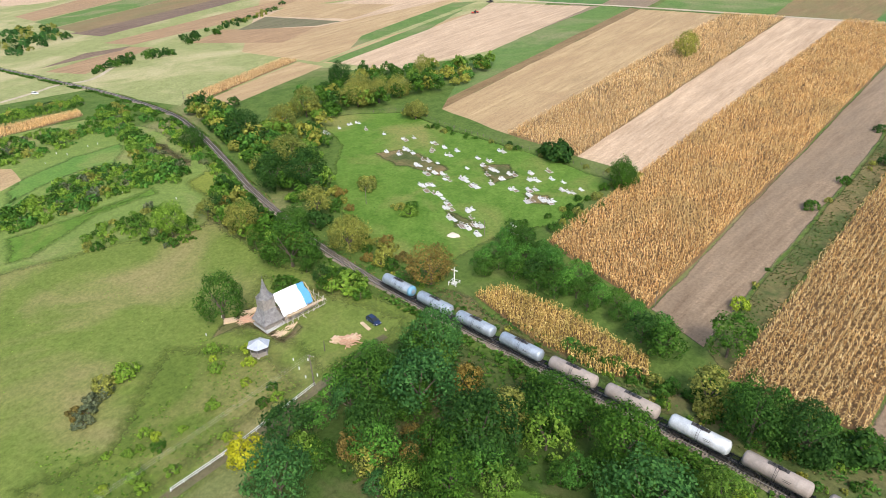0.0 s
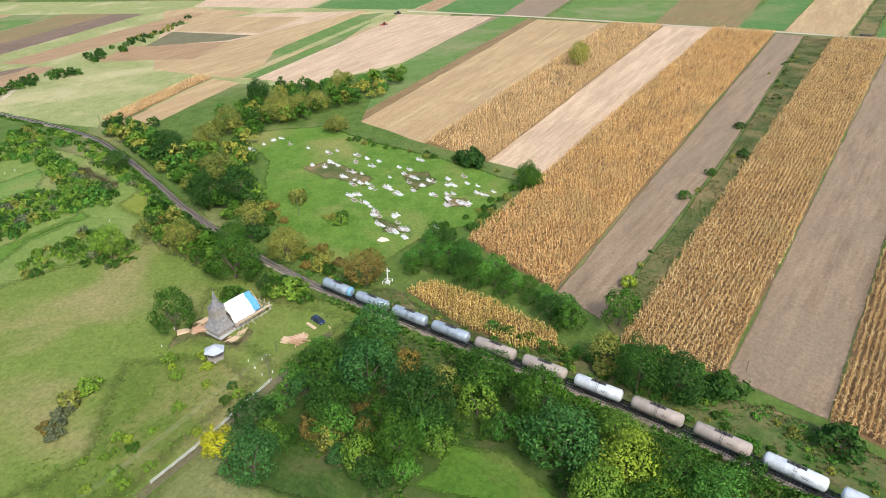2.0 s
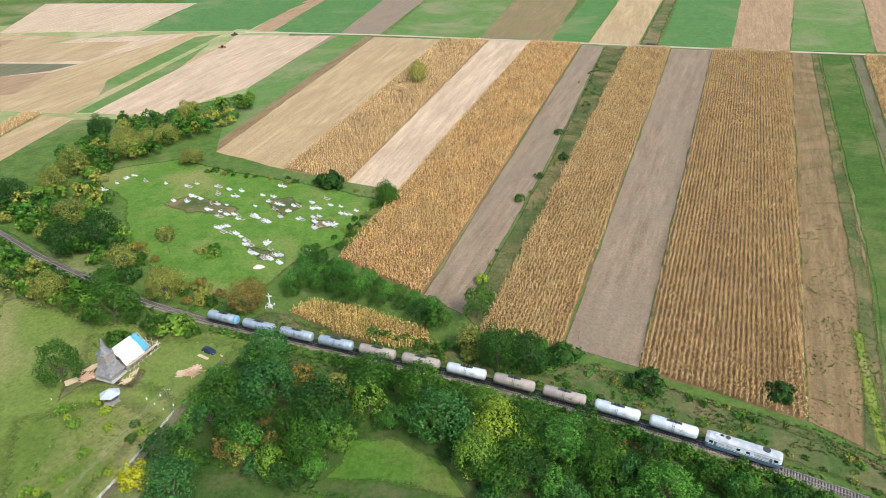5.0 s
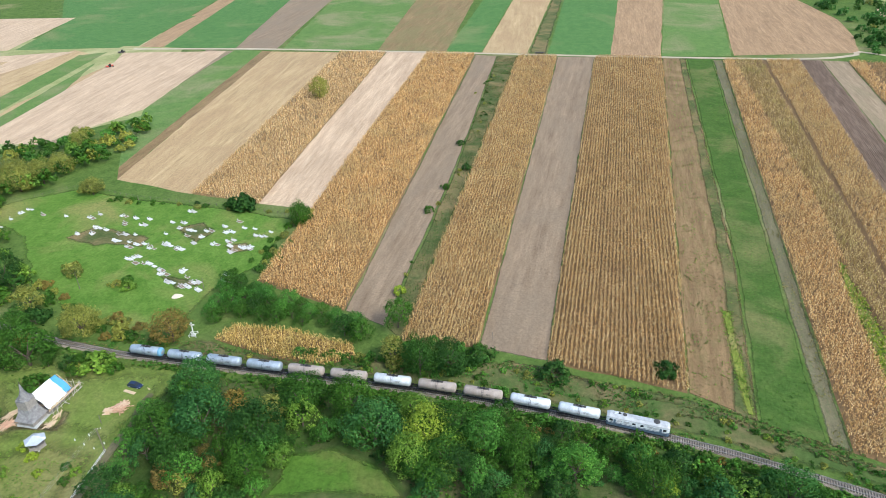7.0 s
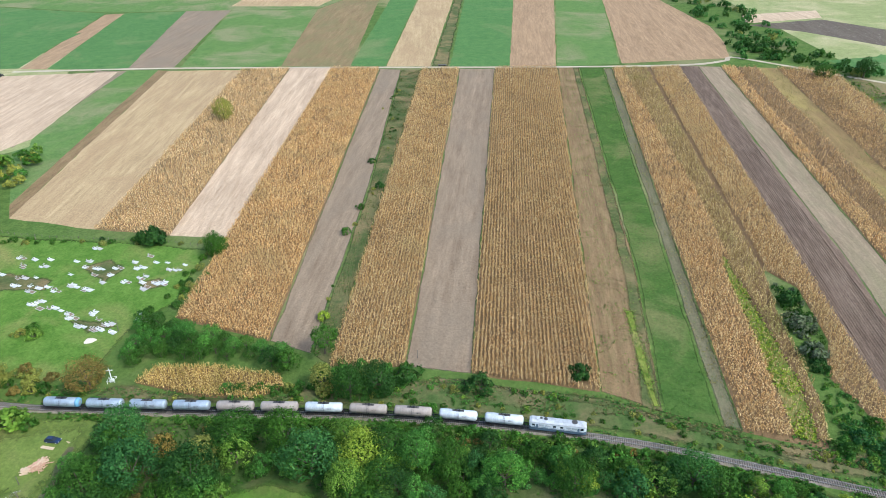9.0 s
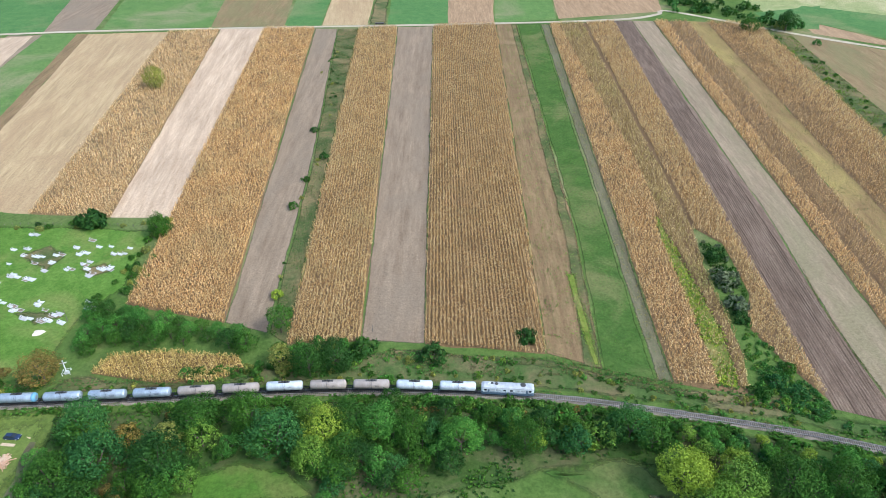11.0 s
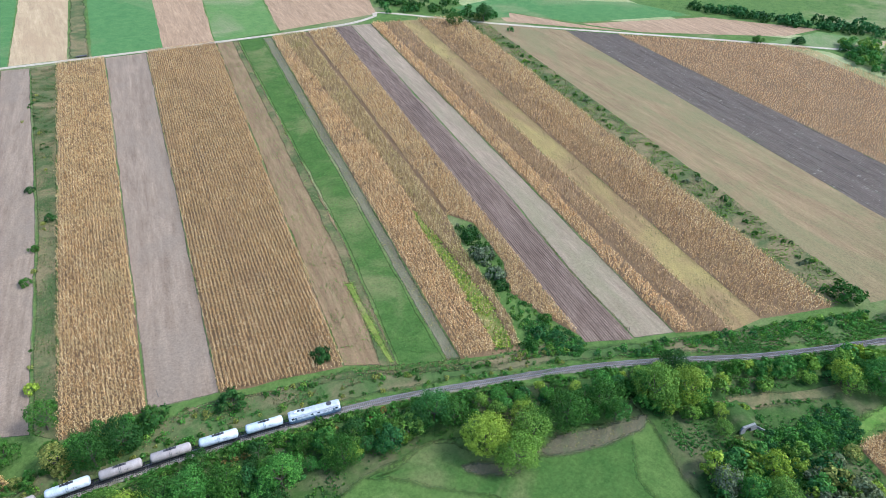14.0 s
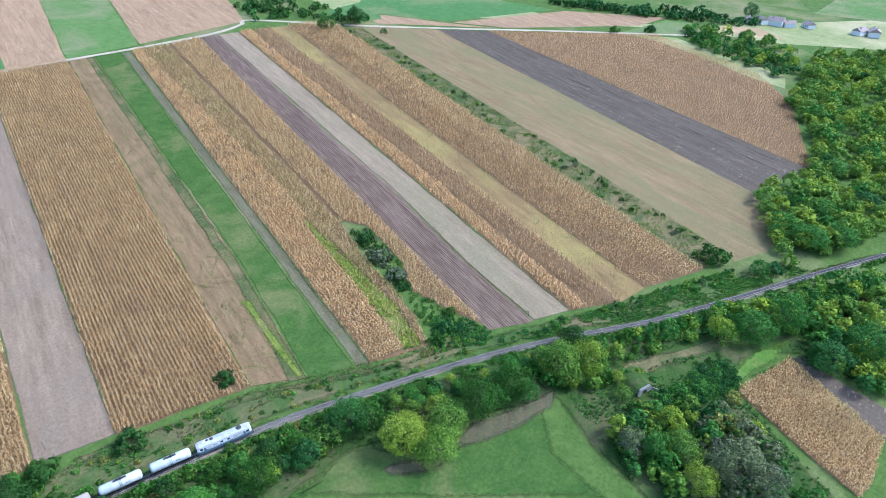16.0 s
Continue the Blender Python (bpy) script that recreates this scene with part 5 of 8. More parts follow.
SCRUB_S = [(146.7, 46.7), (158.2, 43.3), (176.7, 42.9), (181.4, 34.5), (171.4, 28.3), (160.0, 33.8), (142.5, 26.7), (144.9, 36.9)]
thicket(SCRUB_S, 170, [("cool", 4), ("fresh", 4), ("green", 1)], 0.8, 1.7, "bush", apart=0.4, joined="dense low scrub in the ditch")
RIGHT_S = [(221.3, 27.3), (239.9, 25.1), (253.6, 16.5), (268.2, 13.1), (237.8, -1.1), (205.1, -7.4), (207.4, 4.6), (212.5, 21.6)]
thicket(RIGHT_S, 34, [("fresh", 3), ("cool", 1), ("lime", 1.5), ("light", 4)], 2.6, 4.4, tall=(0.7, 0.95), apart=0.6, joined="trees beside the dark field")
HEDGE_T = [(170.5, 63.9), (187.8, 57.4), (219.1, 45.4), (247.1, 34.2), (278.3, 22.1), (268.7, 18.6), (233.2, 28.0), (216.2, 30.5), (200.9, 46.2), (190.8, 52.2), (170.1, 59.6)]
thicket(HEDGE_T, 46, [("fresh", 4), ("green", 1), ("lime", 1.5), ("light", 4)], 2.0, 3.8, tall=(0.7, 1.0), apart=0.6, joined="trees between track and railway")
F_FR = [(202.9, 20.2), (225.1, 16.7), (226.9, 0.1), (214.5, -16.2), (201.0, -7.9)]
thicket(F_FR, 14, MIX_E, 2.4, 4.0, joined="trees beside the field")
WOOD_E = [(437.8, 125.6), (549.9, 153.2), (626.2, 123.8), (607.6, 65.5), (345.9, 4.7), (311.7, 26.4), (290.1, 38.1), (254.3, 48.4), (278.4, 71.0), (305.6, 82.1), (349.9, 77.2), (382.6, 85.5)]
thicket(WOOD_E, 560, [("light", 6), ("lime", 5), ("fresh", 2), ("cool", 0.4)], 3.2, 5.2, tall=(0.7, 0.95), apart=0.36, joined="wood on the slope")
HEDGE_E = [(524.5, 259.6), (547.5, 239.8), (534.1, 164.5), (514.8, 147.8), (487.5, 153.2), (495.3, 216.8)]
thicket(HEDGE_E, 60, [("green", 2), ("fresh", 3), ("cool", 2)], 2.6, 4.2, tall=(0.65, 0.9), apart=0.4, joined="hedgerow trees")
HEDGE_F = [(534.4, 261.9), (556.4, 255.3), (573.2, 218.2), (554.1, 170.1), (512.6, 152.7), (498.5, 182.3), (504.9, 226.9)]
thicket(HEDGE_F, 60, [("light", 3), ("fresh", 3), ("lime", 1)], 2.8, 4.6, tall=(0.65, 0.9), apart=0.4, joined="bushy trees below the brown corn")
HEDGE_N = [(-107.7, 160.3), (-110.6, 177.1), (-94.9, 170.1), (-72.7, 161.6), (-49.7, 152.2), (-49.6, 147.0), (-70.0, 151.8), (-89.2, 153.9), (-102.2, 149.2)]
thicket(HEDGE_N, 38, [("dark", 1), ("green", 4), ("fresh", 3)], 2.2, 3.6, tall=(0.75, 1.0), apart=0.55)
HEDGE_N2 = [(-110.9, 180.4), (-101.9, 209.5), (-95.4, 231.2), (-91.0, 224.0), (-94.3, 186.4), (-96.9, 170.2)]
thicket(HEDGE_N2, 22, [("dark", 1), ("green", 3), ("olive", 1)], 1.2, 2.2, "bush")
HEDGE_N3 = [(-78.3, 137.6), (-62.8, 138.1), (-44.9, 136.2), (-13.6, 135.6), (-10.4, 147.9), (-39.9, 149.2), (-44.8, 140.5), (-63.3, 140.3)]
thicket(HEDGE_N3, 44, [("dark", 1), ("green", 4), ("fresh", 2), ("olive", 0.5)], 1.4, 2.6, "bush", apart=0.5)
FENCE_N = [(-195.0, 234.9), (-159.4, 233.4), (-123.1, 230.4), (-97.0, 232.2), (-95.3, 228.1), (-121.1, 226.3), (-194.8, 230.2)]
thicket(FENCE_N, 22, [("dark", 1), ("green", 2), ("olive", 1)], 0.9, 1.9, "bush")
BELT = [(-230.9, 164.8), (-263.5, 199.7), (-292.7, 267.9), (-261.5, 300.7), (-229.3, 327.6), (-215.0, 303.2), (-225.3, 260.9), (-237.5, 226.4), (-231.2, 200.4), (-208.7, 190.8), (-179.4, 162.7), (-182.9, 150.4), (-201.2, 147.0), (-302.1, 183.9), (-320.7, 188.5), (-303.1, 207.3)]
BELT_R = [(-330.4, 196.1), (-324.5, 204.1), (-247.5, 183.1), (-204.9, 159.0), (-183.7, 150.8), (-170.6, 140.6), (-182.2, 142.3), (-207.3, 152.1), (-239.0, 163.4), (-282.6, 175.7), (-308.4, 183.4)]
thicket(BELT_R, 70, [("dark", 1.5), ("green", 4), ("fresh", 1), ("light", 1), ("olive", 1.5)], 2.4, 4.6, tall=(0.7, 1.0), apart=0.5, joined="trees beside the track")
thicket(BELT, 130, [("dark", 1.2), ("green", 3), ("fresh", 1.5), ("light", 2), ("olive", 2.5)], 2.6, 4.4, tall=(0.7, 1.0), apart=0.6, joined="belt of trees beside the cemetery")
F_LN = [(-184.2, 128.6), (-199.2, 145.6), (-182.8, 145.6), (-166.4, 139.9), (-140.0, 133.3), (-126.0, 129.1), (-129.2, 123.8), (-149.6, 116.7)]
thicket(F_LN, 16, [("green", 4), ("dark", 2), ("olive", 1.5), ("light", 1)], 1.8, 3.2, apart=0.7)
F_CW = [(-181.2, 159.1), (-158.2, 149.4), (-136.7, 139.1), (-119.5, 139.9), (-108.7, 143.8), (-132.8, 149.1), (-151.9, 153.3), (-181.3, 169.7)]
thicket(F_CW, 26, [("olive", 3), ("green", 2), ("rust", 1)], 1.4, 2.8, "bush")
HEDGE_MIX = [("green", 3), ("dark", 0.6), ("fresh", 2), ("olive", 0.4), ("grey", 0.6), ("light", 4)]
T_1 = [(-269.8, 85.6), (-278.4, 99.8), (-286.5, 118.5), (-279.1, 132.3), (-266.4, 138.0), (-252.2, 135.4), (-246.4, 130.2), (-250.1, 116.9), (-247.4, 105.6), (-250.2, 92.6), (-253.0, 80.4)]
thicket(T_1, 170, HEDGE_MIX, 1.3, 2.7, "bush", apart=0.5, joined="scrub on the old terraces")
T_2 = [(-326.6, 103.3), (-364.5, 115.0), (-364.1, 129.8), (-359.3, 141.0), (-357.2, 152.5), (-373.7, 166.7), (-375.1, 176.5), (-345.8, 180.8), (-322.2, 171.7), (-334.9, 165.1), (-309.8, 149.0), (-336.8, 146.6), (-326.4, 132.1), (-324.5, 114.8)]
thicket(T_2, 140, HEDGE_MIX, 1.4, 3.2, "bush", apart=0.6, joined="scrub on the far terraces")
T_3 = [(-309.8, 149.0), (-330.5, 162.9), (-297.0, 156.0), (-269.6, 149.4), (-248.0, 148.6), (-235.1, 135.4), (-244.6, 132.6), (-252.2, 135.4), (-268.6, 136.7), (-291.4, 144.2)]
thicket(T_3, 80, HEDGE_MIX, 1.4, 3.4, "bush", apart=0.6, joined="bushes between the terraces")
T_4 = [(-326.6, 174.0), (-313.9, 176.1), (-281.9, 168.1), (-262.8, 163.7), (-239.0, 157.0), (-221.6, 152.0), (-218.9, 147.9), (-241.9, 153.7), (-259.4, 155.2), (-293.1, 162.0)]
thicket(T_4, 60, HEDGE_MIX, 1.0, 2.2, "bush", apart=0.7, joined="brush below the railway")
T_5 = [(-224.3, 96.1), (-227.7, 104.8), (-228.4, 121.0), (-211.3, 124.3), (-198.5, 123.1), (-191.4, 117.0), (-195.0, 107.3), (-213.9, 106.9), (-212.2, 93.6)]
thicket(T_5, 70, [("green", 3), ("light", 3), ("olive", 1.2), ("grey", 0.6)], 1.0, 2.4, "bush", apart=0.75, joined="young orchard scrub")
T_7 = [(-216.7, 144.4), (-195.3, 140.7), (-182.2, 138.3), (-172.5, 135.4), (-163.8, 128.7), (-174.2, 125.9), (-190.3, 128.3), (-202.9, 134.2)]
thicket(T_7, 34, [("green", 3), ("dark", 2), ("olive", 1), ("rust", 0.6), ("light", 1)], 2.0, 3.6, apart=0.6, joined="trees below the railway")
T_8 = [(-400.3, 126.1), (-420.8, 132.5), (-416.4, 145.2), (-411.8, 158.2), (-403.9, 170.4), (-391.9, 165.4), (-393.8, 151.4), (-398.9, 136.4)]
thicket(T_8, 60, HEDGE_MIX, 1.4, 3.0, "bush", apart=0.6, joined="far scrub beside the corn")
F_L3 = [(-136.0, 50.1), (-129.1, 77.8), (-144.1, 90.8), (-128.5, 96.5), (-109.1, 96.2), (-108.8, 78.8), (-106.2, 62.7), (-117.6, 51.3)]
thicket(F_L3, 22, [("light", 4), ("lime", 2), ("green", 1)], 1.0, 2.0, "bush", apart=1.1)
HEDGE_C = [(-139.1, 129.2), (-133.9, 130.3), (-124.6, 128.7), (-122.5, 125.4), (-127.6, 124.6), (-136.7, 125.0)]
thicket(HEDGE_C, 16, [("light", 3), ("green", 2), ("olive", 2)], 1.2, 2.4, "bush", apart=0.5)
F_FAR0 = [(-736.5, 230.6), (-726.5, 273.1), (-616.4, 250.6), (-590.2, 209.6), (-598.2, 187.7)]
thicket(F_FAR0, 40, [("dark", 1), ("cool", 2), ("olive", 1)], 3.0, 5.5, "bush", joined="far scrub")
F_FAR1 = [(-502.6, 282.5), (-535.0, 360.7), (-558.7, 428.4), (-541.4, 415.4), (-497.7, 341.6), (-482.1, 280.6)]
thicket(F_FAR1, 26, [("dark", 2), ("green", 2), ("olive", 1)], 2.5, 4.5, "bush", joined="far hedge")
F_FAR2 = [(-474.3, 202.8), (-482.9, 240.7), (-482.1, 262.1), (-457.8, 257.8), (-467.3, 237.1), (-459.4, 202.1)]
thicket(F_FAR2, 24, [("dark", 2), ("green", 2)], 2.5, 4.0, "bush", joined="far hedge")
F_FAR3 = [(254.1, 760.1), (266.1, 624.4), (251.9, 551.2), (242.9, 496.5), (292.5, 476.1), (311.6, 402.6), (335.6, 439.9), (303.0, 514.3), (317.6, 632.1), (342.6, 716.5), (305.3, 791.3)]
thicket(F_FAR3, 80, [("dark", 2), ("cool", 3), ("olive", 1)], 3.0, 6.0, "bush", apart=0.6, joined="far scrub on the slope")
F_FAR4 = [(241.3, 513.1), (266.5, 550.7), (317.0, 505.9), (334.0, 450.5), (315.8, 442.4), (285.8, 466.8)]
thicket(F_FAR4, 30, [("dark", 2), ("green", 2)], 2.5, 5.0, "bush", joined="far scrub")
F_FAR5 = [(510.0, 403.1), (552.5, 338.0), (602.4, 281.0), (622.3, 223.0), (604.8, 220.3), (535.2, 326.1), (503.1, 382.8)]
thicket(F_FAR5, 50, [("cool", 3), ("dark", 1)], 4.0, 7.0, "bush", apart=0.6, joined="far valley trees")
STRIP_N = [(295.2, 446.5), (306.3, 429.3), (268.7, 225.3), (244.6, 69.4), (227.8, 72.5), (254.5, 226.0)]
thicket(STRIP_N, 80, [("green", 3), ("dark", 1), ("light", 2), ("grey", 1)], 0.8, 2.0, "bush", apart=0.9, joined="scrub on the field margin")
VERGE = [(111.5, 122.5), (125.8, 106.8), (126.3, 98.6), (157.0, 89.0), (221.4, 67.7), (234.7, 61.8), (227.2, 58.1), (153.7, 83.7), (122.7, 97.9), (107.0, 111.0)]
thicket(VERGE, 110, [("fresh", 4), ("cool", 1), ("light", 1)], 0.8, 1.8, "bush", apart=0.7, joined="scrub along the railway")
STRIP_8 = [(-37.9, 439.6), (-18.6, 435.4), (-34.2, 267.5), (-40.2, 175.7), (-46.0, 174.0), (-39.5, 268.7)]
thicket(STRIP_8, 30, [("green", 2), ("dark", 2), ("olive", 2)], 0.6, 1.3, "bush", joined="scrub on the field margin")
BANK_E = [(-8.9, 131.7), (56.5, 109.8), (101.6, 96.2), (122.9, 89.8), (145.4, 79.8), (174.8, 65.4), (211.7, 50.3), (208.7, 46.4), (170.0, 62.4), (137.7, 76.3), (117.4, 84.7), (77.3, 96.5), (30.0, 110.0), (5.4, 117.2)]
thicket(BANK_E, 130, [("green", 2), ("fresh", 4), ("light", 1.5)], 1.1, 2.2, "bush", apart=0.5, joined="scrub on the railway bank")
BANK_S = [(-98.8, 128.9), (-23.0, 123.7), (-3.3, 120.9), (51.6, 112.7), (50.8, 109.9), (-12.9, 117.2), (-96.9, 124.6)]
thicket(BANK_S, 60, [("green", 3), ("light", 1), ("rust", 0.6)], 0.8, 1.6, "bush", joined="scrub on the railway bank")


LENS_IN = [(125.8, 194.3), (131.0, 184.2), (126.8, 155.5), (118.4, 140.1), (117.0, 144.4), (119.9, 169.2)]
thicket(LENS_IN, 70, [("dark", 2), ("green", 3), ("grey", 1)], 0.7, 1.7, "bush", apart=0.45, joined="scrub in the hollow")
REEDS = [(112.9, 123.4), (122.9, 119.2), (126.2, 107.2), (127.2, 100.9), (121.1, 99.2), (105.5, 109.3)]
thicket(REEDS, 150, [("cool", 2), ("fresh", 4), ("light", 1)], 0.6, 1.2, "bush", apart=0.42, joined="tall reeds and scrub")
LENS_S = [(120.6, 142.8), (120.4, 136.2), (122.8, 122.2), (122.7, 119.0), (114.0, 122.1), (111.1, 126.9)]
thicket(LENS_S, 40, [("fresh", 4), ("light", 2)], 0.6, 1.1, "bush", apart=0.45, joined="weeds below the hollow")
SHOULDER = [(121.8, 94.3), (133.3, 88.3), (147.7, 81.7), (163.4, 75.3), (161.1, 73.6), (145.4, 79.8), (121.3, 91.1)]
thicket(SHOULDER, 34, [("green", 2), ("fresh", 4), ("light", 1)], 0.8, 1.6, "bush", apart=0.5, joined="scrub close beside the rails")
EDGE_N = [(-136.2, 139.0), (-113.6, 139.0), (-65.7, 136.1), (-24.0, 135.3), (20.7, 131.2), (53.8, 120.2), (81.2, 111.5), (117.4, 101.8), (115.5, 99.0), (79.8, 108.2), (53.0, 117.6), (20.3, 127.4), (-23.7, 131.6), (-134.8, 136.6)]
thicket(EDGE_N, 150, [("green", 2), ("fresh", 3), ("light", 2), ("olive", 1)], 0.5, 1.1, "bush", apart=0.6, joined="low scrub beside the rails")
MIDDLE_N = [(-48.8, 138.2), (-10.2, 139.0), (14.5, 138.0), (46.6, 131.5), (63.0, 123.5), (81.7, 116.4), (120.8, 107.1), (118.5, 103.6), (81.6, 112.5), (54.2, 121.7), (20.9, 132.5), (-48.3, 135.4)]
thicket(MIDDLE_N, 80, [("green", 2), ("fresh", 3), ("light", 2), ("olive", 1.5)], 0.5, 1.3, "bush", apart=0.6, joined="low scrub on the verge")


# ---- weeds and tufts ----
def tufts(poly, density, tone, label, low=0.18, high=0.45, avoid=()):
    """Weed and grass tufts over a plot: short arching blades."""
    xs, ys = [p[0] for p in poly], [p[1] for p in poly]
    area = (max(xs) - min(xs)) * (max(ys) - min(ys))
    n = int(area * density)
    x, y = RNG.uniform(min(xs), max(xs), n), RNG.uniform(min(ys), max(ys), n)
    keep = inside(x, y, poly)
    for a in avoid:
        keep &= ~inside(x, y, a)
    # weeds gather in patches
    pn = np.sin(x * 0.31 + 1.7 * np.sin(y * 0.23)) + np.sin(y * 0.37 + 1.3 * np.sin(x * 0.19)) + RNG.normal(0, 0.8, n)
    keep &= pn > -0.4
    x, y = x[keep], y[keep]
    n = x.size
    base = np.stack([x, y, gz(x, y) + 0.02], 1)
    V = []
    for k in range(4):
        a = RNG.uniform(0, 1.2, n) + 1.571 * k
        h = RNG.uniform(low, high, n)
        o = np.stack([np.cos(a), np.sin(a), 0 * a], 1)
        s = np.stack([-np.sin(a), np.cos(a), 0 * a], 1) * (h * 0.42)[:, None]
        mid = base + o * (h * 0.3)[:, None]
        mid[:, 2] += h * 0.7
        tip = base + o * (h * 0.8)[:, None]
        tip[:, 2] += h * 0.55
        V.append(np.stack([base, mid - s, tip, mid + s], 1).reshape(-1, 3))
    v = np.concatenate(V)
    tagged(new("weeds", tris_mesh("weeds", v, np.arange(len(v)).reshape(-1, 4), LEAVES[tone])), label, "weeds", kind="stuff")


SLOPE_S = [(-136.0, 50.1), (-129.1, 77.8), (-144.1, 90.8), (-128.5, 96.5), (-105.7, 96.6), (-106.3, 77.1), (-103.9, 61.5), (-117.6, 51.3)]
tufts(SLOPE_S, 0.7, "light", "patchy light green weeds and grass tufts")
tufts(SLOPE_S, 0.35, "green", "patchy green weeds and grass tufts")
VERGE_N = [(-135.8, 138.3), (-113.2, 138.1), (-23.9, 133.7), (53.4, 124.9), (82.0, 113.4), (117.9, 102.7), (123.8, 111.8), (84.4, 119.0), (48.7, 133.0), (21.5, 137.7), (-3.1, 143.2), (-31.5, 139.9), (-93.1, 140.1), (-139.3, 144.4)]
tufts(VERGE_N, 1.1, "fresh", "fresh green weeds along the railway", 0.25, 0.6)
tufts(VERGE_N, 1.0, "straw", "dry brown weeds along the railway", 0.25, 0.6)
VERGE_S = [(-105.6, 129.2), (-23.1, 124.8), (50.3, 113.7), (78.1, 104.2), (113.6, 96.0), (102.3, 78.5), (-89.1, 85.3)]
LAWN_S = [(30.0, 95.0), (59.1, 95.4), (82.4, 76.5), (115.1, 69.6), (116.0, 50.0), (90.0, 40.0), (20.0, 70.0)]
tufts(VERGE_S, 0.6, "green", "green undergrowth below the railway bank", 0.3, 0.8, avoid=[CLEAR, YARD, LAWN_S])
tufts(VERGE_S, 0.35, "dark", "dark undergrowth below the railway bank", 0.3, 0.8, avoid=[CLEAR, YARD, LAWN_S])
FAR_S = [(121.3, 88.3), (178.2, 55.5), (270.1, 13.5), (209.2, -5.4), (199.7, 22.9), (171.1, 29.9), (158.6, 0.4), (154.1, -12.5), (110.8, 24.6), (117.8, 42.9), (124.6, 65.8)]
tufts(FAR_S, 1.0, "fresh", "fresh green undergrowth beside the culvert", 0.35, 0.7, avoid=[CART])
tufts(FAR_S, 0.5, "green", "green undergrowth beside the culvert", 0.35, 0.8, avoid=[CART])
tufts(quad(E8, E9), 0.8, "straw", "dry weeds on the field margin")
tufts(quad(E8, E9), 0.6, "green", "green weeds on the field margin")
tufts(quad(E12, E13), 0.5, "straw", "dry weeds in loose lines")
tufts(quad(E12, E13), 0.2, "light", "green weeds in loose lines")
tufts(ENDS, 1.5, "light", "yellow-green weeds at the strip's end")
tufts(quad(E13, E14), 0.5, "green", "uneven grass on the green strip", 0.15, 0.35)
VERGE_E = [(56.1, 109.3), (118.7, 96.9), (156.5, 88.6), (220.7, 67.3), (258.3, 47.7), (260.1, 41.1), (219.4, 54.1), (180.3, 68.9), (148.0, 84.5), (125.4, 94.9), (83.1, 103.7)]
tufts(VERGE_E, 1.4, "green", "rank green weeds between field and railway", 0.35, 0.9)
tufts(VERGE_E, 1.8, "fresh", "rank fresh green weeds between field and railway", 0.3, 0.8)
BROWN_S = [(81.1, 76.6), (92.9, 79.0), (119.7, 71.4), (117.3, 65.8), (100.1, 68.7)]
tufts(BROWN_S, 0.9, "straw", "brown dry weeds", 0.2, 0.45)
tufts(quad(E14, E15), 0.7, "straw", "dry weeds on the field margin")
tufts(quad(E23, E24), 0.5, "straw", "dry weeds on the field margin", 0.2, 0.5)
tufts(quad(E23, E24), 0.5, "light", "light green weeds on the field margin", 0.3, 0.7)
tufts([(157.6, 172), (149.9, 140), (147.4, 117), (145.9, 99), (144.8, 99), (146.2, 117), (148.7, 140), (156.8, 172)], 4.0, "straw", "dry weeds along the ploughed edge", 0.2, 0.45)
tufts(WEED_J, 0.8, "light", "yellow-green weeds along a corn row", 0.3, 0.7)
tufts(WEED_J, 1.2, "lime", "light green weeds along a corn row", 0.3, 0.8)
tufts(quad(E20, E21), 0.4, "straw", "dry tufts of dying grass")
PASTURE = [(-199.8, 63.9), (-204.9, 102.8), (-187.5, 126.6), (-157.8, 121.7), (-150.2, 109.7), (-137.5, 95.3), (-151.5, 63.9), (-134.1, 43.5)]
tufts(PASTURE, 0.12, "light", "sparse tufts on the pasture", 0.12, 0.3)
CEMETERY = [(-240.7, 210.0), (-232.5, 229.0), (-213.8, 240.3), (-180.5, 233.1), (-121.5, 226.2), (-100.3, 221.9), (-101.4, 185.8), (-111.4, 170.5), (-113.7, 152.2), (-127.3, 143.4), (-155.0, 151.3), (-184.0, 168.0)]
tufts(CEMETERY, 0.25, "green", "uneven grass between the graves", 0.12, 0.35)

# ---- shaping helpers ----
def box(bm, c, s, rz=0.0, bevel=0.0, tilt=None):
    """A block of size s about c."""
    m = Matrix.Translation(c) @ (tilt.to_matrix().to_4x4() if tilt else Euler((0, 0, rz)).to_matrix().to_4x4()) @ Matrix.Diagonal((*s, 1))
    g = bmesh.ops.create_cube(bm, size=1, matrix=m)
    if bevel:
        es = list({e for v in g["verts"] for e in v.link_edges})
        bmesh.ops.bevel(bm, geom=es, offset=bevel, segments=2, affect="EDGES")
    return bm


def rod(bm, p, q, r, sides=8, r2=None):
    p, q = Vector(p), Vector(q)
    m = Matrix.Translation((p + q) / 2) @ (q - p).to_track_quat("Z", "Y").to_matrix().to_4x4()
    bmesh.ops.create_cone(bm, cap_ends=True, segments=sides, radius1=r, radius2=r if r2 is None else r2, depth=(q - p).length, matrix=m)
    return bm


def lathe(bm, prof, sides, m=None):
    """Rings (r, z) turned round the z axis."""
    m = m or Matrix()
    rings = [[bm.verts.new(m @ Vector((r * math.cos(math.tau * k / sides), r * math.sin(math.tau * k / sides), z))) for k in range(sides)] for r, z in prof]
    for a, b in zip(rings, rings[1:]):
        for k in range(sides):
            f = bm.faces.new((a[k], a[(k + 1) % sides], b[(k + 1) % sides], b[k]))
            f.smooth = True
    bm.faces.new(list(reversed(rings[0])))
    bm.faces.new(rings[-1])
    return bm


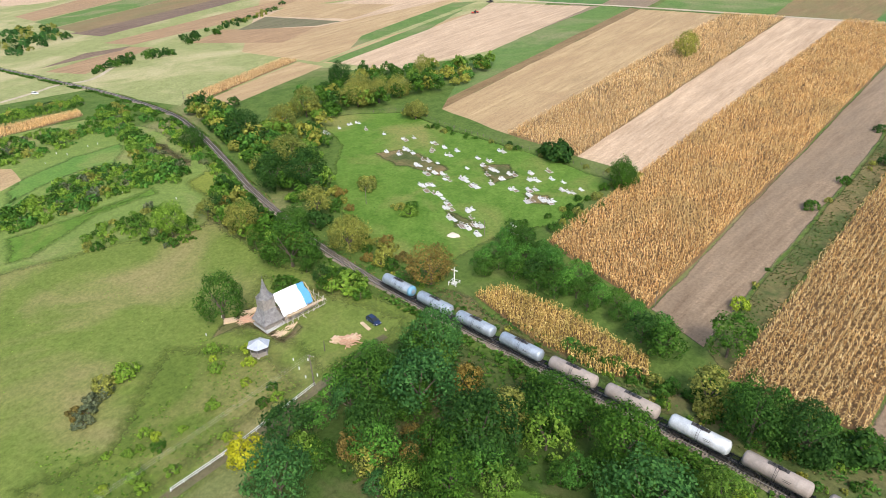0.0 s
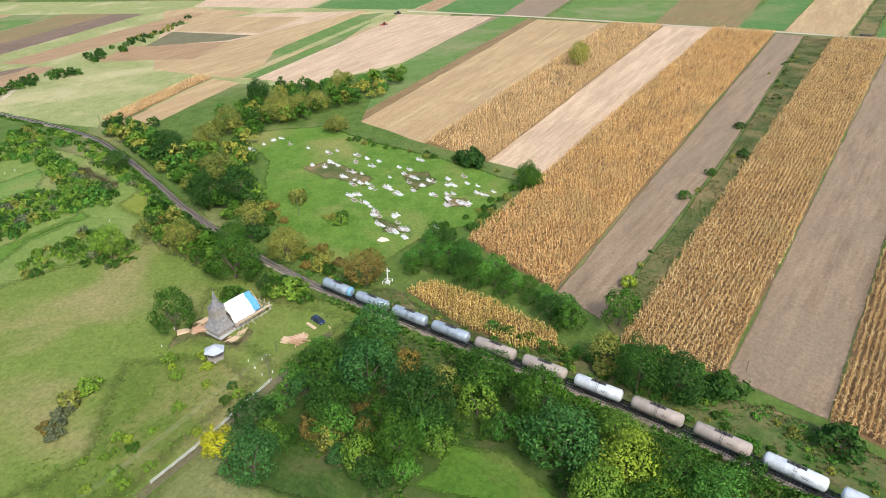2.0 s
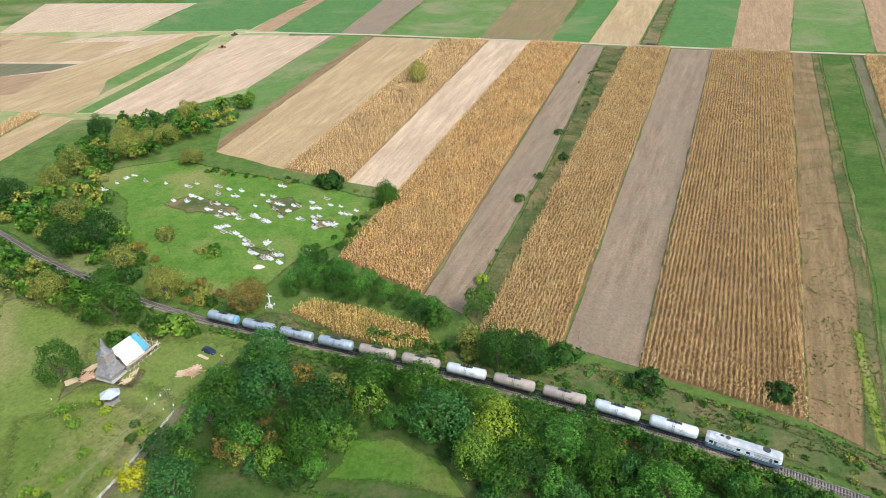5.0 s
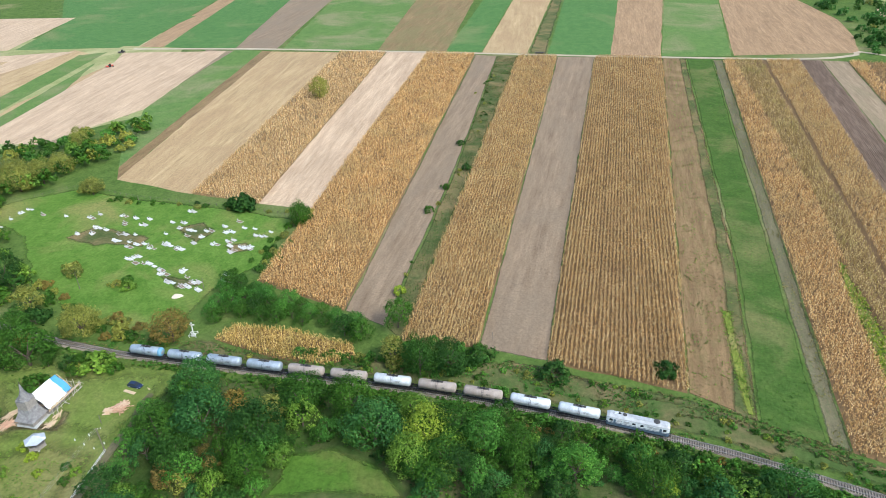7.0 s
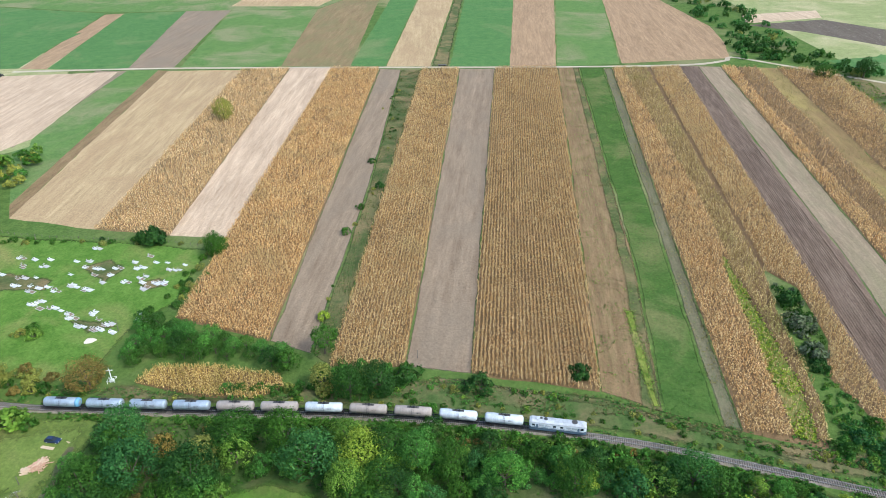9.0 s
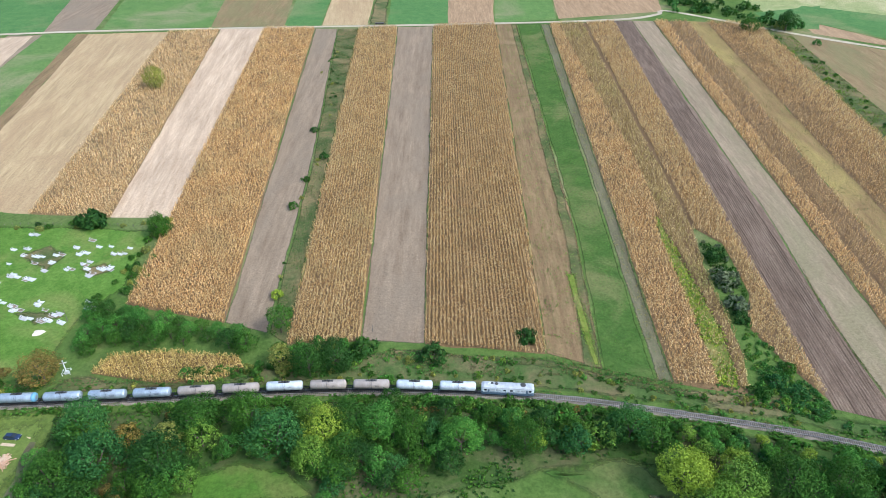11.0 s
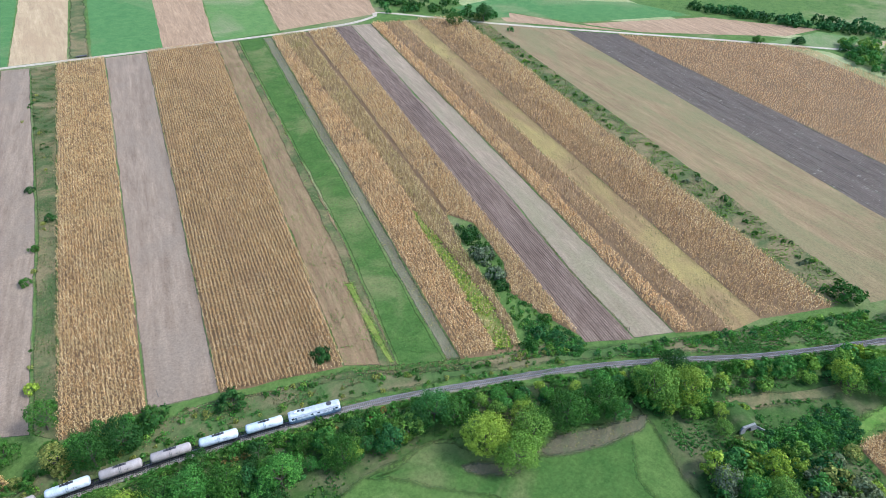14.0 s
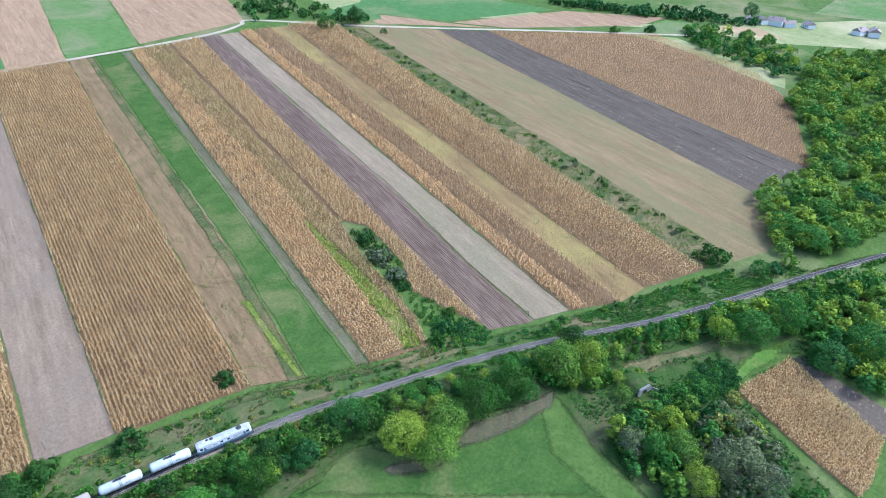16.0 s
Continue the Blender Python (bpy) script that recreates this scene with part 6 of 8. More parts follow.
def loft(bm, sections, close=True):
    """Skin over rings of points, capped at both ends."""
    rings = [[bm.verts.new(p) for p in s] for s in sections]
    n = len(rings[0])
    for a, b in zip(rings, rings[1:]):
        for k in range(n):
            bm.faces.new((a[k], a[(k + 1) % n], b[(k + 1) % n], b[k]))
    if close:
        bm.faces.new(list(reversed(rings[0])))
        bm.faces.new(rings[-1])
    bmesh.ops.recalc_face_normals(bm, faces=bm.faces)
    return bm


B = bmesh.new


def thing(name, x, y, rz, label, category, group="", dz=0.0):
    root = new(name)
    root.matrix_basis = Matrix.Translation((x, y, float(gz(x, y)) + dz)) @ Matrix.Rotation(rz, 4, "Z")
    return tagged(root, label, category, group)


# ---- more materials ----
M_BALLAST = soil_mat("ballast", (0.19, 0.152, 0.118), (0.31, 0.265, 0.22), 1.4, tuft=(0.10, 0.115, 0.045))
M_SLEEPER = plain_mat("old_sleeper", (0.085, 0.07, 0.06), 0.9, grime=0.4, scale=2)
M_RAIL = plain_mat("rusty_rail", (0.42, 0.38, 0.35), 0.4, 0.5, 0.3, 3)
M_TANK = plain_mat("silver_tank_paint", (0.40, 0.445, 0.49), 0.42, 0.35, 0.35, 0.5)
M_TANKW = plain_mat("white_tank_paint", (0.60, 0.62, 0.63), 0.45, 0.1, 0.32, 0.5)
M_TANKB = plain_mat("dusty_brown_tank_paint", (0.36, 0.30, 0.255), 0.75, 0.0, 0.3, 0.5)
M_BLUE = plain_mat("pale_blue_paint", (0.16, 0.33, 0.47), 0.5, 0.0, 0.25, 0.8)
M_BLACK = plain_mat("black_steel", (0.025, 0.025, 0.028), 0.7, 0.2, 0.4, 2)
M_STEEL = plain_mat("grimy_steel", (0.10, 0.09, 0.085), 0.65, 0.5, 0.4, 2)
M_LOCOBLUE = plain_mat("loco_dark_blue_paint", (0.10, 0.14, 0.19), 0.5, 0.0, 0.3, 0.8)
M_LOCOWHITE = plain_mat("loco_white_paint", (0.70, 0.72, 0.72), 0.5, 0.0, 0.2, 0.8)
M_LOCOROOF = plain_mat("loco_roof_silver", (0.50, 0.50, 0.50), 0.55, 0.2, 0.35, 0.7)
M_GLASS = plain_mat("dark_window_glass", (0.02, 0.025, 0.03), 0.08, 0.0, 0.1, 1, spec=0.6)
M_SHINGLE = plain_mat("weathered_shingle", (0.26, 0.245, 0.24), 0.8, 0.0, 0.5, 1.2)
M_OLDWOOD = plain_mat("grey_timber", (0.30, 0.265, 0.235), 0.9, 0.0, 0.35, 1.5)
M_SCAFFOLD = plain_mat("greyed_scaffold_wood", (0.50, 0.45, 0.39), 0.85, 0.0, 0.25, 2)
M_NEWWOOD = plain_mat("fresh_sawn_wood", (0.60, 0.44, 0.29), 0.8, 0.0, 0.2, 2)
M_REDWOOD = plain_mat("reddish_sawn_wood", (0.55, 0.33, 0.22), 0.8, 0.0, 0.25, 2)
M_TARP = plain_mat("white_tarpaulin", (0.86, 0.87, 0.88), 0.6, 0.0, 0.06, 0.6)
M_TARPB = plain_mat("blue_tarpaulin", (0.09, 0.30, 0.60), 0.55, 0.0, 0.15, 0.6)
M_TIN = plain_mat("zinc_sheet", (0.55, 0.57, 0.60), 0.45, 0.4, 0.2, 1)
M_STONE = plain_mat("white_gravestone", (0.60, 0.59, 0.56), 0.7, 0.0, 0.4, 1.2)
M_GREYSTONE = plain_mat("grey_gravestone", (0.45, 0.42, 0.39), 0.7, 0.0, 0.25, 2)
M_EARTH = plain_mat("brown_earth", (0.24, 0.165, 0.115), 0.95, 0.0, 0.35, 1.5)
M_SAND = plain_mat("sand", (0.66, 0.55, 0.43), 0.95, 0.0, 0.15, 1.5)
M_CARBLUE = plain_mat("dark_blue_car_paint", (0.025, 0.04, 0.09), 0.25, 0.3, 0.1, 1, spec=0.6)
M_TYRE = plain_mat("tyre_rubber", (0.02, 0.02, 0.02), 0.85)
M_CULVERT = plain_mat("weathered_concrete", (0.25, 0.235, 0.205), 0.95, 0.0, 0.5, 1)
M_CONCRETE = plain_mat("old_concrete", (0.46, 0.45, 0.43), 0.9, 0.0, 0.3, 1)
M_POLE = plain_mat("pole_timber", (0.16, 0.13, 0.105), 0.9, 0.0, 0.3, 2)
M_WHITE = plain_mat("whitewash", (0.76, 0.75, 0.72), 0.75, 0.0, 0.15, 2)
M_RED = plain_mat("red_paint", (0.45, 0.06, 0.04), 0.5, 0.0, 0.2, 2)
M_TILE = plain_mat("roof_tiles", (0.34, 0.26, 0.22), 0.85, 0.0, 0.25, 1)

# ---- the railway ----
BED = 0.35


def track():
    bed = tagged(new("railway_track"), "single-track railway on grey-brown ballast", "railway", kind="structure")
    prof = [(-1.75, None), (-1.3, BED), (1.3, BED), (1.75, None)]
    pts = LINE[::4]
    v, f = [], []
    for i, (x, y) in enumerate(pts):
        (xa, ya), (xb, yb) = pts[max(0, i - 1)], pts[min(len(pts) - 1, i + 1)]
        d = math.hypot(xb - xa, yb - ya)
        nx, ny = -(yb - ya) / d, (xb - xa) / d
        for o, h in prof:
            o += RNG.normal(0, 0.12) if h is None else 0
            px, py = x + nx * o, y + ny * o
            v.append((px, py, float(gz(px, py)) - 0.15 if h is None else float(gz(x, y)) + h))
        if i:
            a, b = 4 * (i - 1), 4 * i
            f += [(a + k, b + k, b + k + 1, a + k + 1) for k in range(3)]
    ob = new("ballast", mesh_of("ballast", v, f, M_BALLAST))
    ob.parent = bed
    sv, sq, cnt = [], [], 0
    unit = [(-1.25, -0.12, 0), (1.25, -0.12, 0), (1.25, 0.12, 0), (-1.25, 0.12, 0), (-1.25, -0.12, 0.1), (1.25, -0.12, 0.1), (1.25, 0.12, 0.1), (-1.25, 0.12, 0.1)]
    fac = [(4, 5, 6, 7), (0, 1, 5, 4), (1, 2, 6, 5), (2, 3, 7, 6), (3, 0, 4, 7)]
    for i in range(1, len(LINE) - 1):
        (x, y), (xa, ya), (xb, yb) = LINE[i], LINE[i - 1], LINE[i + 1]
        d = math.hypot(xb - xa, yb - ya)
        tx, ty = (xb - xa) / d, (yb - ya) / d
        z = float(gz(x, y)) + BED
        for a, b, c in unit:
            sv.append((x - ty * a + tx * b, y + tx * a + ty * b, z + c))
        sq += [[cnt + k for k in q] for q in fac]
        cnt += 8
    ob = tagged(new("sleepers", tris_mesh("sleepers", np.array(sv), np.array(sq), M_SLEEPER)), kind="stuff")
    ob.parent = bed
    for side in (-0.755, 0.755):
        rv, rf = [], []
        pts2 = LINE[::2]
        for i, (x, y) in enumerate(pts2):
            (xa, ya), (xb, yb) = pts2[max(0, i - 1)], pts2[min(len(pts2) - 1, i + 1)]
            d = math.hypot(xb - xa, yb - ya)
            nx, ny = -(yb - ya) / d, (xb - xa) / d
            z = float(gz(x, y)) + BED + 0.1
            for o, h in ((-0.06, 0), (-0.04, 0.16), (0.04, 0.16), (0.06, 0)):
                rv.append((x + nx * (side + o), y + ny * (side + o), z + h))
            if i:
                a, b = 4 * (i - 1), 4 * i
                rf += [(a + k, b + k, b + k + 1, a + k + 1) for k in range(3)]
        ob = new("rail", mesh_of("rail", rv, rf, M_RAIL))
        ob.parent = bed


track()


def beside(o1, o2):
    """The band between two distances from the middle of the line."""
    rows = []
    pts = LINE[::12]
    for o in (o1, o2):
        row = []
        for i, (x, y) in enumerate(pts):
            (xa, ya), (xb, yb) = pts[max(0, i - 1)], pts[min(len(pts) - 1, i + 1)]
            d = math.hypot(xb - xa, yb - ya)
            row.append((x - (yb - ya) / d * o, y + (xb - xa) / d * o))
        rows.append(row)
    return [*rows[0], *reversed(rows[1])]


for o1, o2 in ((1.35, 2.6), (-2.6, -1.35)):
    tufts(beside(o1, o2), 1.6, "fresh", "green weeds on the ballast shoulder", 0.25, 0.6)
    tufts(beside(o1, o2), 1.0, "straw", "dry weeds on the ballast shoulder", 0.25, 0.6)
# south of the line rank weeds hang over the ballast
tufts(beside(-4.4, -1.25), 1.3, "green", "rank green weeds hanging over the ballast", 0.5, 1.1)
tufts(beside(-3.4, -1.2), 0.8, "fresh", "fresh weeds hanging over the ballast", 0.4, 0.9)
tufts(beside(-1.2, 1.2), 0.35, "green", "low weeds between the rails", 0.35, 0.6)
RAILTOP = BED + 0.26


def wheelset(bm, x):
    for s in (-0.72, 0.72):
        rod(bm, (x, s - 0.07, 0.46), (x, s + 0.07, 0.46), 0.46, 14)
    rod(bm, (x, -0.72, 0.46), (x, 0.72, 0.46), 0.08, 6)


def bogie(root, x, span=1.8):
    bm = B()
    for s in (-1.0, 1.0):
        box(bm, (x, s, 0.55), (span + 0.9, 0.14, 0.3), bevel=0.04)
    box(bm, (x, 0, 0.62), (0.5, 2.1, 0.28), bevel=0.04)
    b = part("bogie", bm, M_STEEL, root)
    for d in (-span / 2, span / 2):
        bm = B()
        wheelset(bm, x + d)
        part("wheelset", bm, M_STEEL, b)
    return b


def buffers(root, half):
    for sx in (-1, 1):
        for sy in (-0.875, 0.875):
            bm = rod(B(), (sx * (half - 0.6), sy, 1.05), (sx * half, sy, 1.05), 0.1, 8)
            rod(bm, (sx * (half - 0.06), sy, 1.05), (sx * half, sy, 1.05), 0.22, 10)
            part("buffer", bm, M_BLACK, root)
        part("coupling", rod(B(), (sx * (half - 0.5), 0, 1.0), (sx * (half + 0.02), 0, 0.95), 0.07, 6), M_BLACK, root)


def tank_wagon(paint, label, endpaint=None, band=True):
    """A bogie tank wagon: barrel with dished ends, saddle, walkway, manhole, ladder, bogies, buffers."""
    root = tagged(new("tank_wagon"), label, "tank wagon", "wagons of the tank train")
    R, half = 1.42, 5.55
    turn = Matrix.Translation((0, 0, 2.6)) @ Matrix.Rotation(math.pi / 2, 4, "Y")
    prof = [(0.35, -half), (0.9, -half + 0.1), (1.25, -half + 0.3), (R, -half + 0.6), (R, -0.05), (R, half - 0.6), (1.25, half - 0.3), (0.9, half - 0.1), (0.35, half)]
    barrel = part("tank", lathe(B(), prof, 28, turn), paint, root)
    if endpaint:
        part("tank_end", lathe(B(), [(0.36, half - 0.02), (0.92, half - 0.09), (1.27, half - 0.29), (R + 0.015, half - 0.6), (R + 0.015, half - 1.0)], 28, turn), endpaint, root, "pale blue tank end")
    for x in (-3.3, 0.0, 3.3):
        part("hoop", lathe(B(), [(R + 0.004, x - 0.05), (R + 0.03, x - 0.045), (R + 0.03, x + 0.045), (R + 0.004, x + 0.05)], 28, turn), paint, barrel)
    bm = B()
    for s in (-0.85, 0.85):
        box(bm, (0, s, 1.08), (12.0, 0.18, 0.28))
    for x in (-5.9, -4.2, -2, 0, 2, 4.2, 5.9):
        box(bm, (x, 0, 1.08), (0.2, 2.4, 0.24))
    part("underframe", bm, M_BLACK, root)
    for x in (-4.2, 4.2):
        bm = loft(B(), [[(x + d, w, z) for w, z in ((-1.15, 1.2), (1.15, 1.2), (1.25, 1.75), (-1.25, 1.75))] for d in (-0.35, 0.35)])
        part("saddle", bm, M_BLACK, root)
    bm = box(B(), (0, 0, 4.08), (3.4, 0.75, 0.05))
    for x in (-1.5, -0.5, 0.5, 1.5):
        box(bm, (x, 0, 4.03), (0.06, 1.0, 0.08))
    part("walkway", bm, M_STEEL, root, "dark steel walkway grating")
    part("manhole", lathe(B(), [(0.38, 3.98), (0.38, 4.2), (0.3, 4.28), (0.1, 4.31)], 14, Matrix.Translation((0.25, 0, 0))), M_BLACK, root)
    part("valve_box", box(B(), (-0.75, 0.15, 4.16), (0.4, 0.35, 0.2), bevel=0.04), M_BLACK, root)
    part("vent", rod(B(), (1.1, -0.1, 4.05), (1.1, -0.1, 4.35), 0.1, 8), M_BLACK, root)
    for s in (-1, 1):
        bm = B()
        for k in (-0.22, 0.22):
            for (y1, z1), (y2, z2) in zip(((1.5, 1.1), (1.62, 2.6), (1.2, 3.7)), ((1.62, 2.6), (1.2, 3.7), (0.4, 4.12))):
                rod(bm, (k, s * y1, z1), (k, s * y2, z2), 0.03, 5)
        for j in range(7):
            z = 1.3 + 0.37 * j
            y = 1.55 if z < 2.8 else 1.55 - (z - 2.8) * 0.55
            rod(bm, (-0.22, s * y, z), (0.22, s * y, z), 0.025, 4)
        part("ladder", bm, M_BLACK, root)
    if band:
        # unreadable painted marks on both flanks: dark bars
        for s in (-1, 1):
            for k, (z, w) in enumerate(((3.18, 1.5), (2.92, 1.1))):
                y = math.sqrt((R + 0.012) ** 2 - (z - 2.6) ** 2)
                bm = box(B(), (1.8, s * y, z), (w, 0.012, 0.16), tilt=Euler((-s * math.asin((z - 2.6) / R), 0, 0)))
                part("lettering", bm, M_BLACK, root)
    for x in (-4.2, 4.2):
        bogie(root, x)
    buffers(root, 6.6)
    return root


def locomotive():
    """A six-axle diesel engine: blue flanks, white window band, silver roof with fans."""
    root = tagged(new("locomotive"), "old diesel locomotive with blue flanks, white band and silver roof", "locomotive")
    L, w = 7.95, 1.42

    def ring(x, k, z0, z1, inset=0.0):
        return [(x, -w * k, z0), (x, w * k, z0), (x, w * k - inset, z1), (x, -w * k + inset, z1)]

    body = part("body", loft(B(), [ring(-L, 0.86, 1.0, 2.15), ring(-L + 0.5, 1, 0.95, 2.15), ring(L - 0.5, 1, 0.95, 2.15), ring(L, 0.86, 1.0, 2.15)]), M_LOCOBLUE, root, "dark blue lower body")
    band = part("window_band", loft(B(), [ring(-L + 0.02, 0.86, 2.15, 3.3, 0.04), ring(-L + 0.52, 0.995, 2.15, 3.3, 0.05), ring(L - 0.52, 0.995, 2.15, 3.3, 0.05), ring(L - 0.02, 0.86, 2.15, 3.3, 0.04)]), M_LOCOWHITE, root, "white upper body band")

    def arc(x, k, h):
        return [(x, math.cos(a) * w * k * 0.985, 3.3 + math.sin(a) * h) for a in (math.pi * j / 10 for j in range(11))]

    roof = part("roof", loft(B(), [arc(-L + 0.02, 0.86, 0.45), arc(-L + 0.7, 1, 0.78), arc(L - 0.7, 1, 0.78), arc(L - 0.02, 0.86, 0.45)]), M_LOCOROOF, root, "grimy silver roof")
    for s in (-1, 1):
        for x in (-0.9, 1.1):
            part("side_window", box(B(), (x, s * (w - 0.02), 2.72), (0.8, 0.06, 0.62), bevel=0.02), M_GLASS, band)
        for x in (-6.7, 6.7):
            part("cab_window", box(B(), (x, s * (w - 0.02), 2.72), (0.85, 0.06, 0.7), bevel=0.02), M_GLASS, band)
            part("cab_door", box(B(), (x - math.copysign(0.95, x), s * (w - 0.005), 2.1), (0.6, 0.04, 1.9), bevel=0.02), M_LOCOBLUE, body)
        for x in (-4.6, -2.8, 3.0, 4.6):
            bm = B()
            for k in range(7):
                box(bm, (x, s * (w - 0.03), 2.42 + 0.1 * k), (1.4, 0.07, 0.05))
            part("louvre", bm, M_LOCOROOF, band)
        part("stripe", box(B(), (0, s * (w + 0.003), 1.95), (2 * L - 1.2, 0.012, 0.12)), M_LOCOWHITE, body, "thin white stripe")
    for sx in (-1, 1):
        for y in (-0.56, 0.56):
            part("windscreen", box(B(), (sx * (L - 0.01), y, 2.78), (0.06, 0.95, 0.6), bevel=0.02), M_GLASS, band)
            part("headlight", rod(B(), (sx * (L - 0.03), y * 1.45, 1.5), (sx * (L + 0.05), y * 1.45, 1.5), 0.13, 12), M_WHITE, body, "round white lamp glass")
        part("buffer_beam", box(B(), (sx * (L + 0.02), 0, 1.05), (0.14, 2.6, 0.45), bevel=0.03), M_BLACK, root)
    part("roof_fan", lathe(B(), [(0.85, 4.0), (0.85, 4.13), (0.72, 4.16), (0.1, 4.1)], 20, Matrix.Translation((4.6, 0, 0))), M_STEEL, roof, "dark round roof fan")
    part("roof_fan", lathe(B(), [(0.55, 4.0), (0.55, 4.13), (0.45, 4.16), (0.1, 4.1)], 20, Matrix.Translation((-3.4, 0, 0))), M_STEEL, roof, "dark round roof fan")
    part("exhaust", box(B(), (-4.7, 0.1, 4.12), (0.7, 0.5, 0.3), bevel=0.05), M_BLACK, roof)
    part("silencer", rod(B(), (-6.0, -0.45, 4.12), (-5.2, 0.4, 4.12), 0.16, 8), M_LOCOWHITE, roof)
    for x in (-1.6, 0.0, 1.6, 2.9):
        part("roof_hatch", box(B(), (x, 0, 4.06), (1.2, 1.3, 0.06), bevel=0.02), M_LOCOROOF, roof)
    for sx in (-1, 1):
        bogie(root, sx * 4.6, 3.0)
    part("fuel_tank", box(B(), (0, 0, 0.72), (3.4, 2.3, 0.55), bevel=0.12), M_BLACK, root)
    buffers(root, 8.5)
    return root


CUM = [0.0]
for p, q in zip(LINE, LINE[1:]):
    CUM.append(CUM[-1] + math.hypot(q[0] - p[0], q[1] - p[1]))


def on_line(s):
    i = int(np.searchsorted(CUM, s)) - 1
    f = (s - CUM[i]) / (CUM[i + 1] - CUM[i])
    x, y = LINE[i][0] * (1 - f) + LINE[i + 1][0] * f, LINE[i][1] * (1 - f) + LINE[i + 1][1] * f
    return Vector((x, y, float(gz(x, y)) + RAILTOP))


def railed(s, span):
    """The pose of a vehicle whose middle stands at s along the line."""
    a, b = on_line(s - span), on_line(s + span)
    d = (b - a).normalized()
    side = Vector((0, 0, 1)).cross(d).normalized()
    up = d.cross(side)
    m = Matrix((d, side, up)).transposed().to_4x4()
    m.translation = (a + b) / 2
    return m


S_FRONT = min(range(len(LINE)), key=lambda i: abs(LINE[i][0] - 39.7)) * 0.6
loco = locomotive()
loco.matrix_basis = railed(S_FRONT - 8.5, 4.6)
KINDS = {
    "w": (M_TANKW, "white-painted bogie tank wagon with black marks", None),
    "s": (M_TANK, "silver bogie tank wagon with black walkway", None),
    "e": (M_TANK, "silver bogie tank wagon with a pale blue end", M_BLUE),
    "b": (M_TANKB, "dusty brown bogie tank wagon", None),
}
built = {}
for k, kind in enumerate("wwbbwbbssse"):
    m = railed(S_FRONT - 17.0 - 13.2 * (k + 0.5), 4.2)
    if kind in built:
        copy_thing(built[kind], m)
    else:
        paint, label, endp = KINDS[kind]
        built[kind] = tank_wagon(paint, label, endp)
        built[kind].matrix_basis = m


# ---- the wooden church under repair ----
def church():
    root = thing("church", -133.8, 104.6, radians(-3), "small old wooden church under repair, roof covered with tarpaulin", "church")

    def sq(r, z, cy=0.0):
        return [(-r, -r + cy, z), (r, -r + cy, z), (r, r + cy, z), (-r, r + cy, z)]

    part("foundation", box(B(), (0, 5.2, 0.05), (6.2, 15.4, 0.9)), M_CONCRETE, root, "low stone footing")
    base = part("porch_wall", loft(B(), [sq(2.3, 0.4), sq(2.3, 2.3)]), M_OLDWOOD, root)
    for s in (-1, 1):
        for k in range(8):
            part("log", box(B(), (0, s * 2.33, 0.55 + 0.23 * k), (4.9, 0.16, 0.21), bevel=0.03), M_OLDWOOD, base)
            part("log", box(B(), (s * 2.33, 0, 0.66 + 0.23 * k), (0.16, 4.9, 0.21), bevel=0.03), M_OLDWOOD, base)
    skirt = part("skirt_roof", loft(B(), [sq(2.85, 2.0), sq(2.75, 2.2), sq(2.2, 3.2), sq(1.8, 4.6), sq(1.66, 5.4)]), M_SHINGLE, root, "silvery shingled skirt roof")
    for side in range(4):
        rot = Matrix.Rotation(side * math.pi / 2, 4, "Z")
        for k in range(11):
            f = k / 11
            z = 2.1 + 3.4 * f
            r = 2.84 - 1.44 * f ** 0.8
            bm = box(B(), (0, -r - 0.02, z + 0.1), (2 * r * 0.99, 0.06, 0.3), tilt=Euler((-0.55, 0, 0)))
            bm.transform(rot)
            part("shingle_course", bm, M_SHINGLE, skirt)
    shaft = part("tower", loft(B(), [sq(1.62, 5.2), sq(1.5, 8.5)]), M_OLDWOOD, root, "grey boarded tower shaft")
    for side in range(4):
        rot = Matrix.Rotation(side * math.pi / 2, 4, "Z")
        for k in range(8):
            bm = box(B(), (-1.4 + 0.4 * k, -1.6, 6.8), (0.36, 0.07, 3.2))
            bm.transform(rot)
            part("board", bm, M_OLDWOOD, shaft)
    spire = lathe(B(), [(2.15, 8.2), (2.2, 8.3), (1.75, 8.7), (1.22, 9.3), (0.82, 10.15), (0.52, 11.2), (0.28, 12.3), (0.08, 13.3)], 8, Matrix.Rotation(math.pi / 8, 4, "Z"))
    for f in spire.faces:
        f.smooth = False
    sp = part("spire", spire, M_SHINGLE, root, "flared shingled spire")
    for k in range(12):
        f = k / 12
        z = 8.42 + 4.5 * f
        r = float(np.interp(z, [8.3, 8.7, 9.3, 10.15, 11.2, 12.3, 13.3], [2.2, 1.75, 1.22, 0.82, 0.52, 0.28, 0.08])) + 0.035
        r2 = float(np.interp(z + 0.34, [8.3, 8.7, 9.3, 10.15, 11.2, 12.3, 13.3], [2.2, 1.75, 1.22, 0.82, 0.52, 0.28, 0.08])) + 0.015
        bm = lathe(B(), [(r, z), (r2, z + 0.34)], 8, Matrix.Rotation(math.pi / 8, 4, "Z"))
        part("shingle_course", bm, M_SHINGLE, sp)
    bm = rod(B(), (0, 0, 13.1), (0, 0, 14.2), 0.05, 6)
    rod(bm, (-0.3, 0, 13.85), (0.3, 0, 13.85), 0.05, 6)
    part("cross", bm, M_STEEL, root)
    # nave: logs part way up, bare frame above
    wall = part("nave_wall", box(B(), (0, 7.6, 1.2), (5.9, 9.2, 1.6)), M_OLDWOOD, root, "half-built log walls")
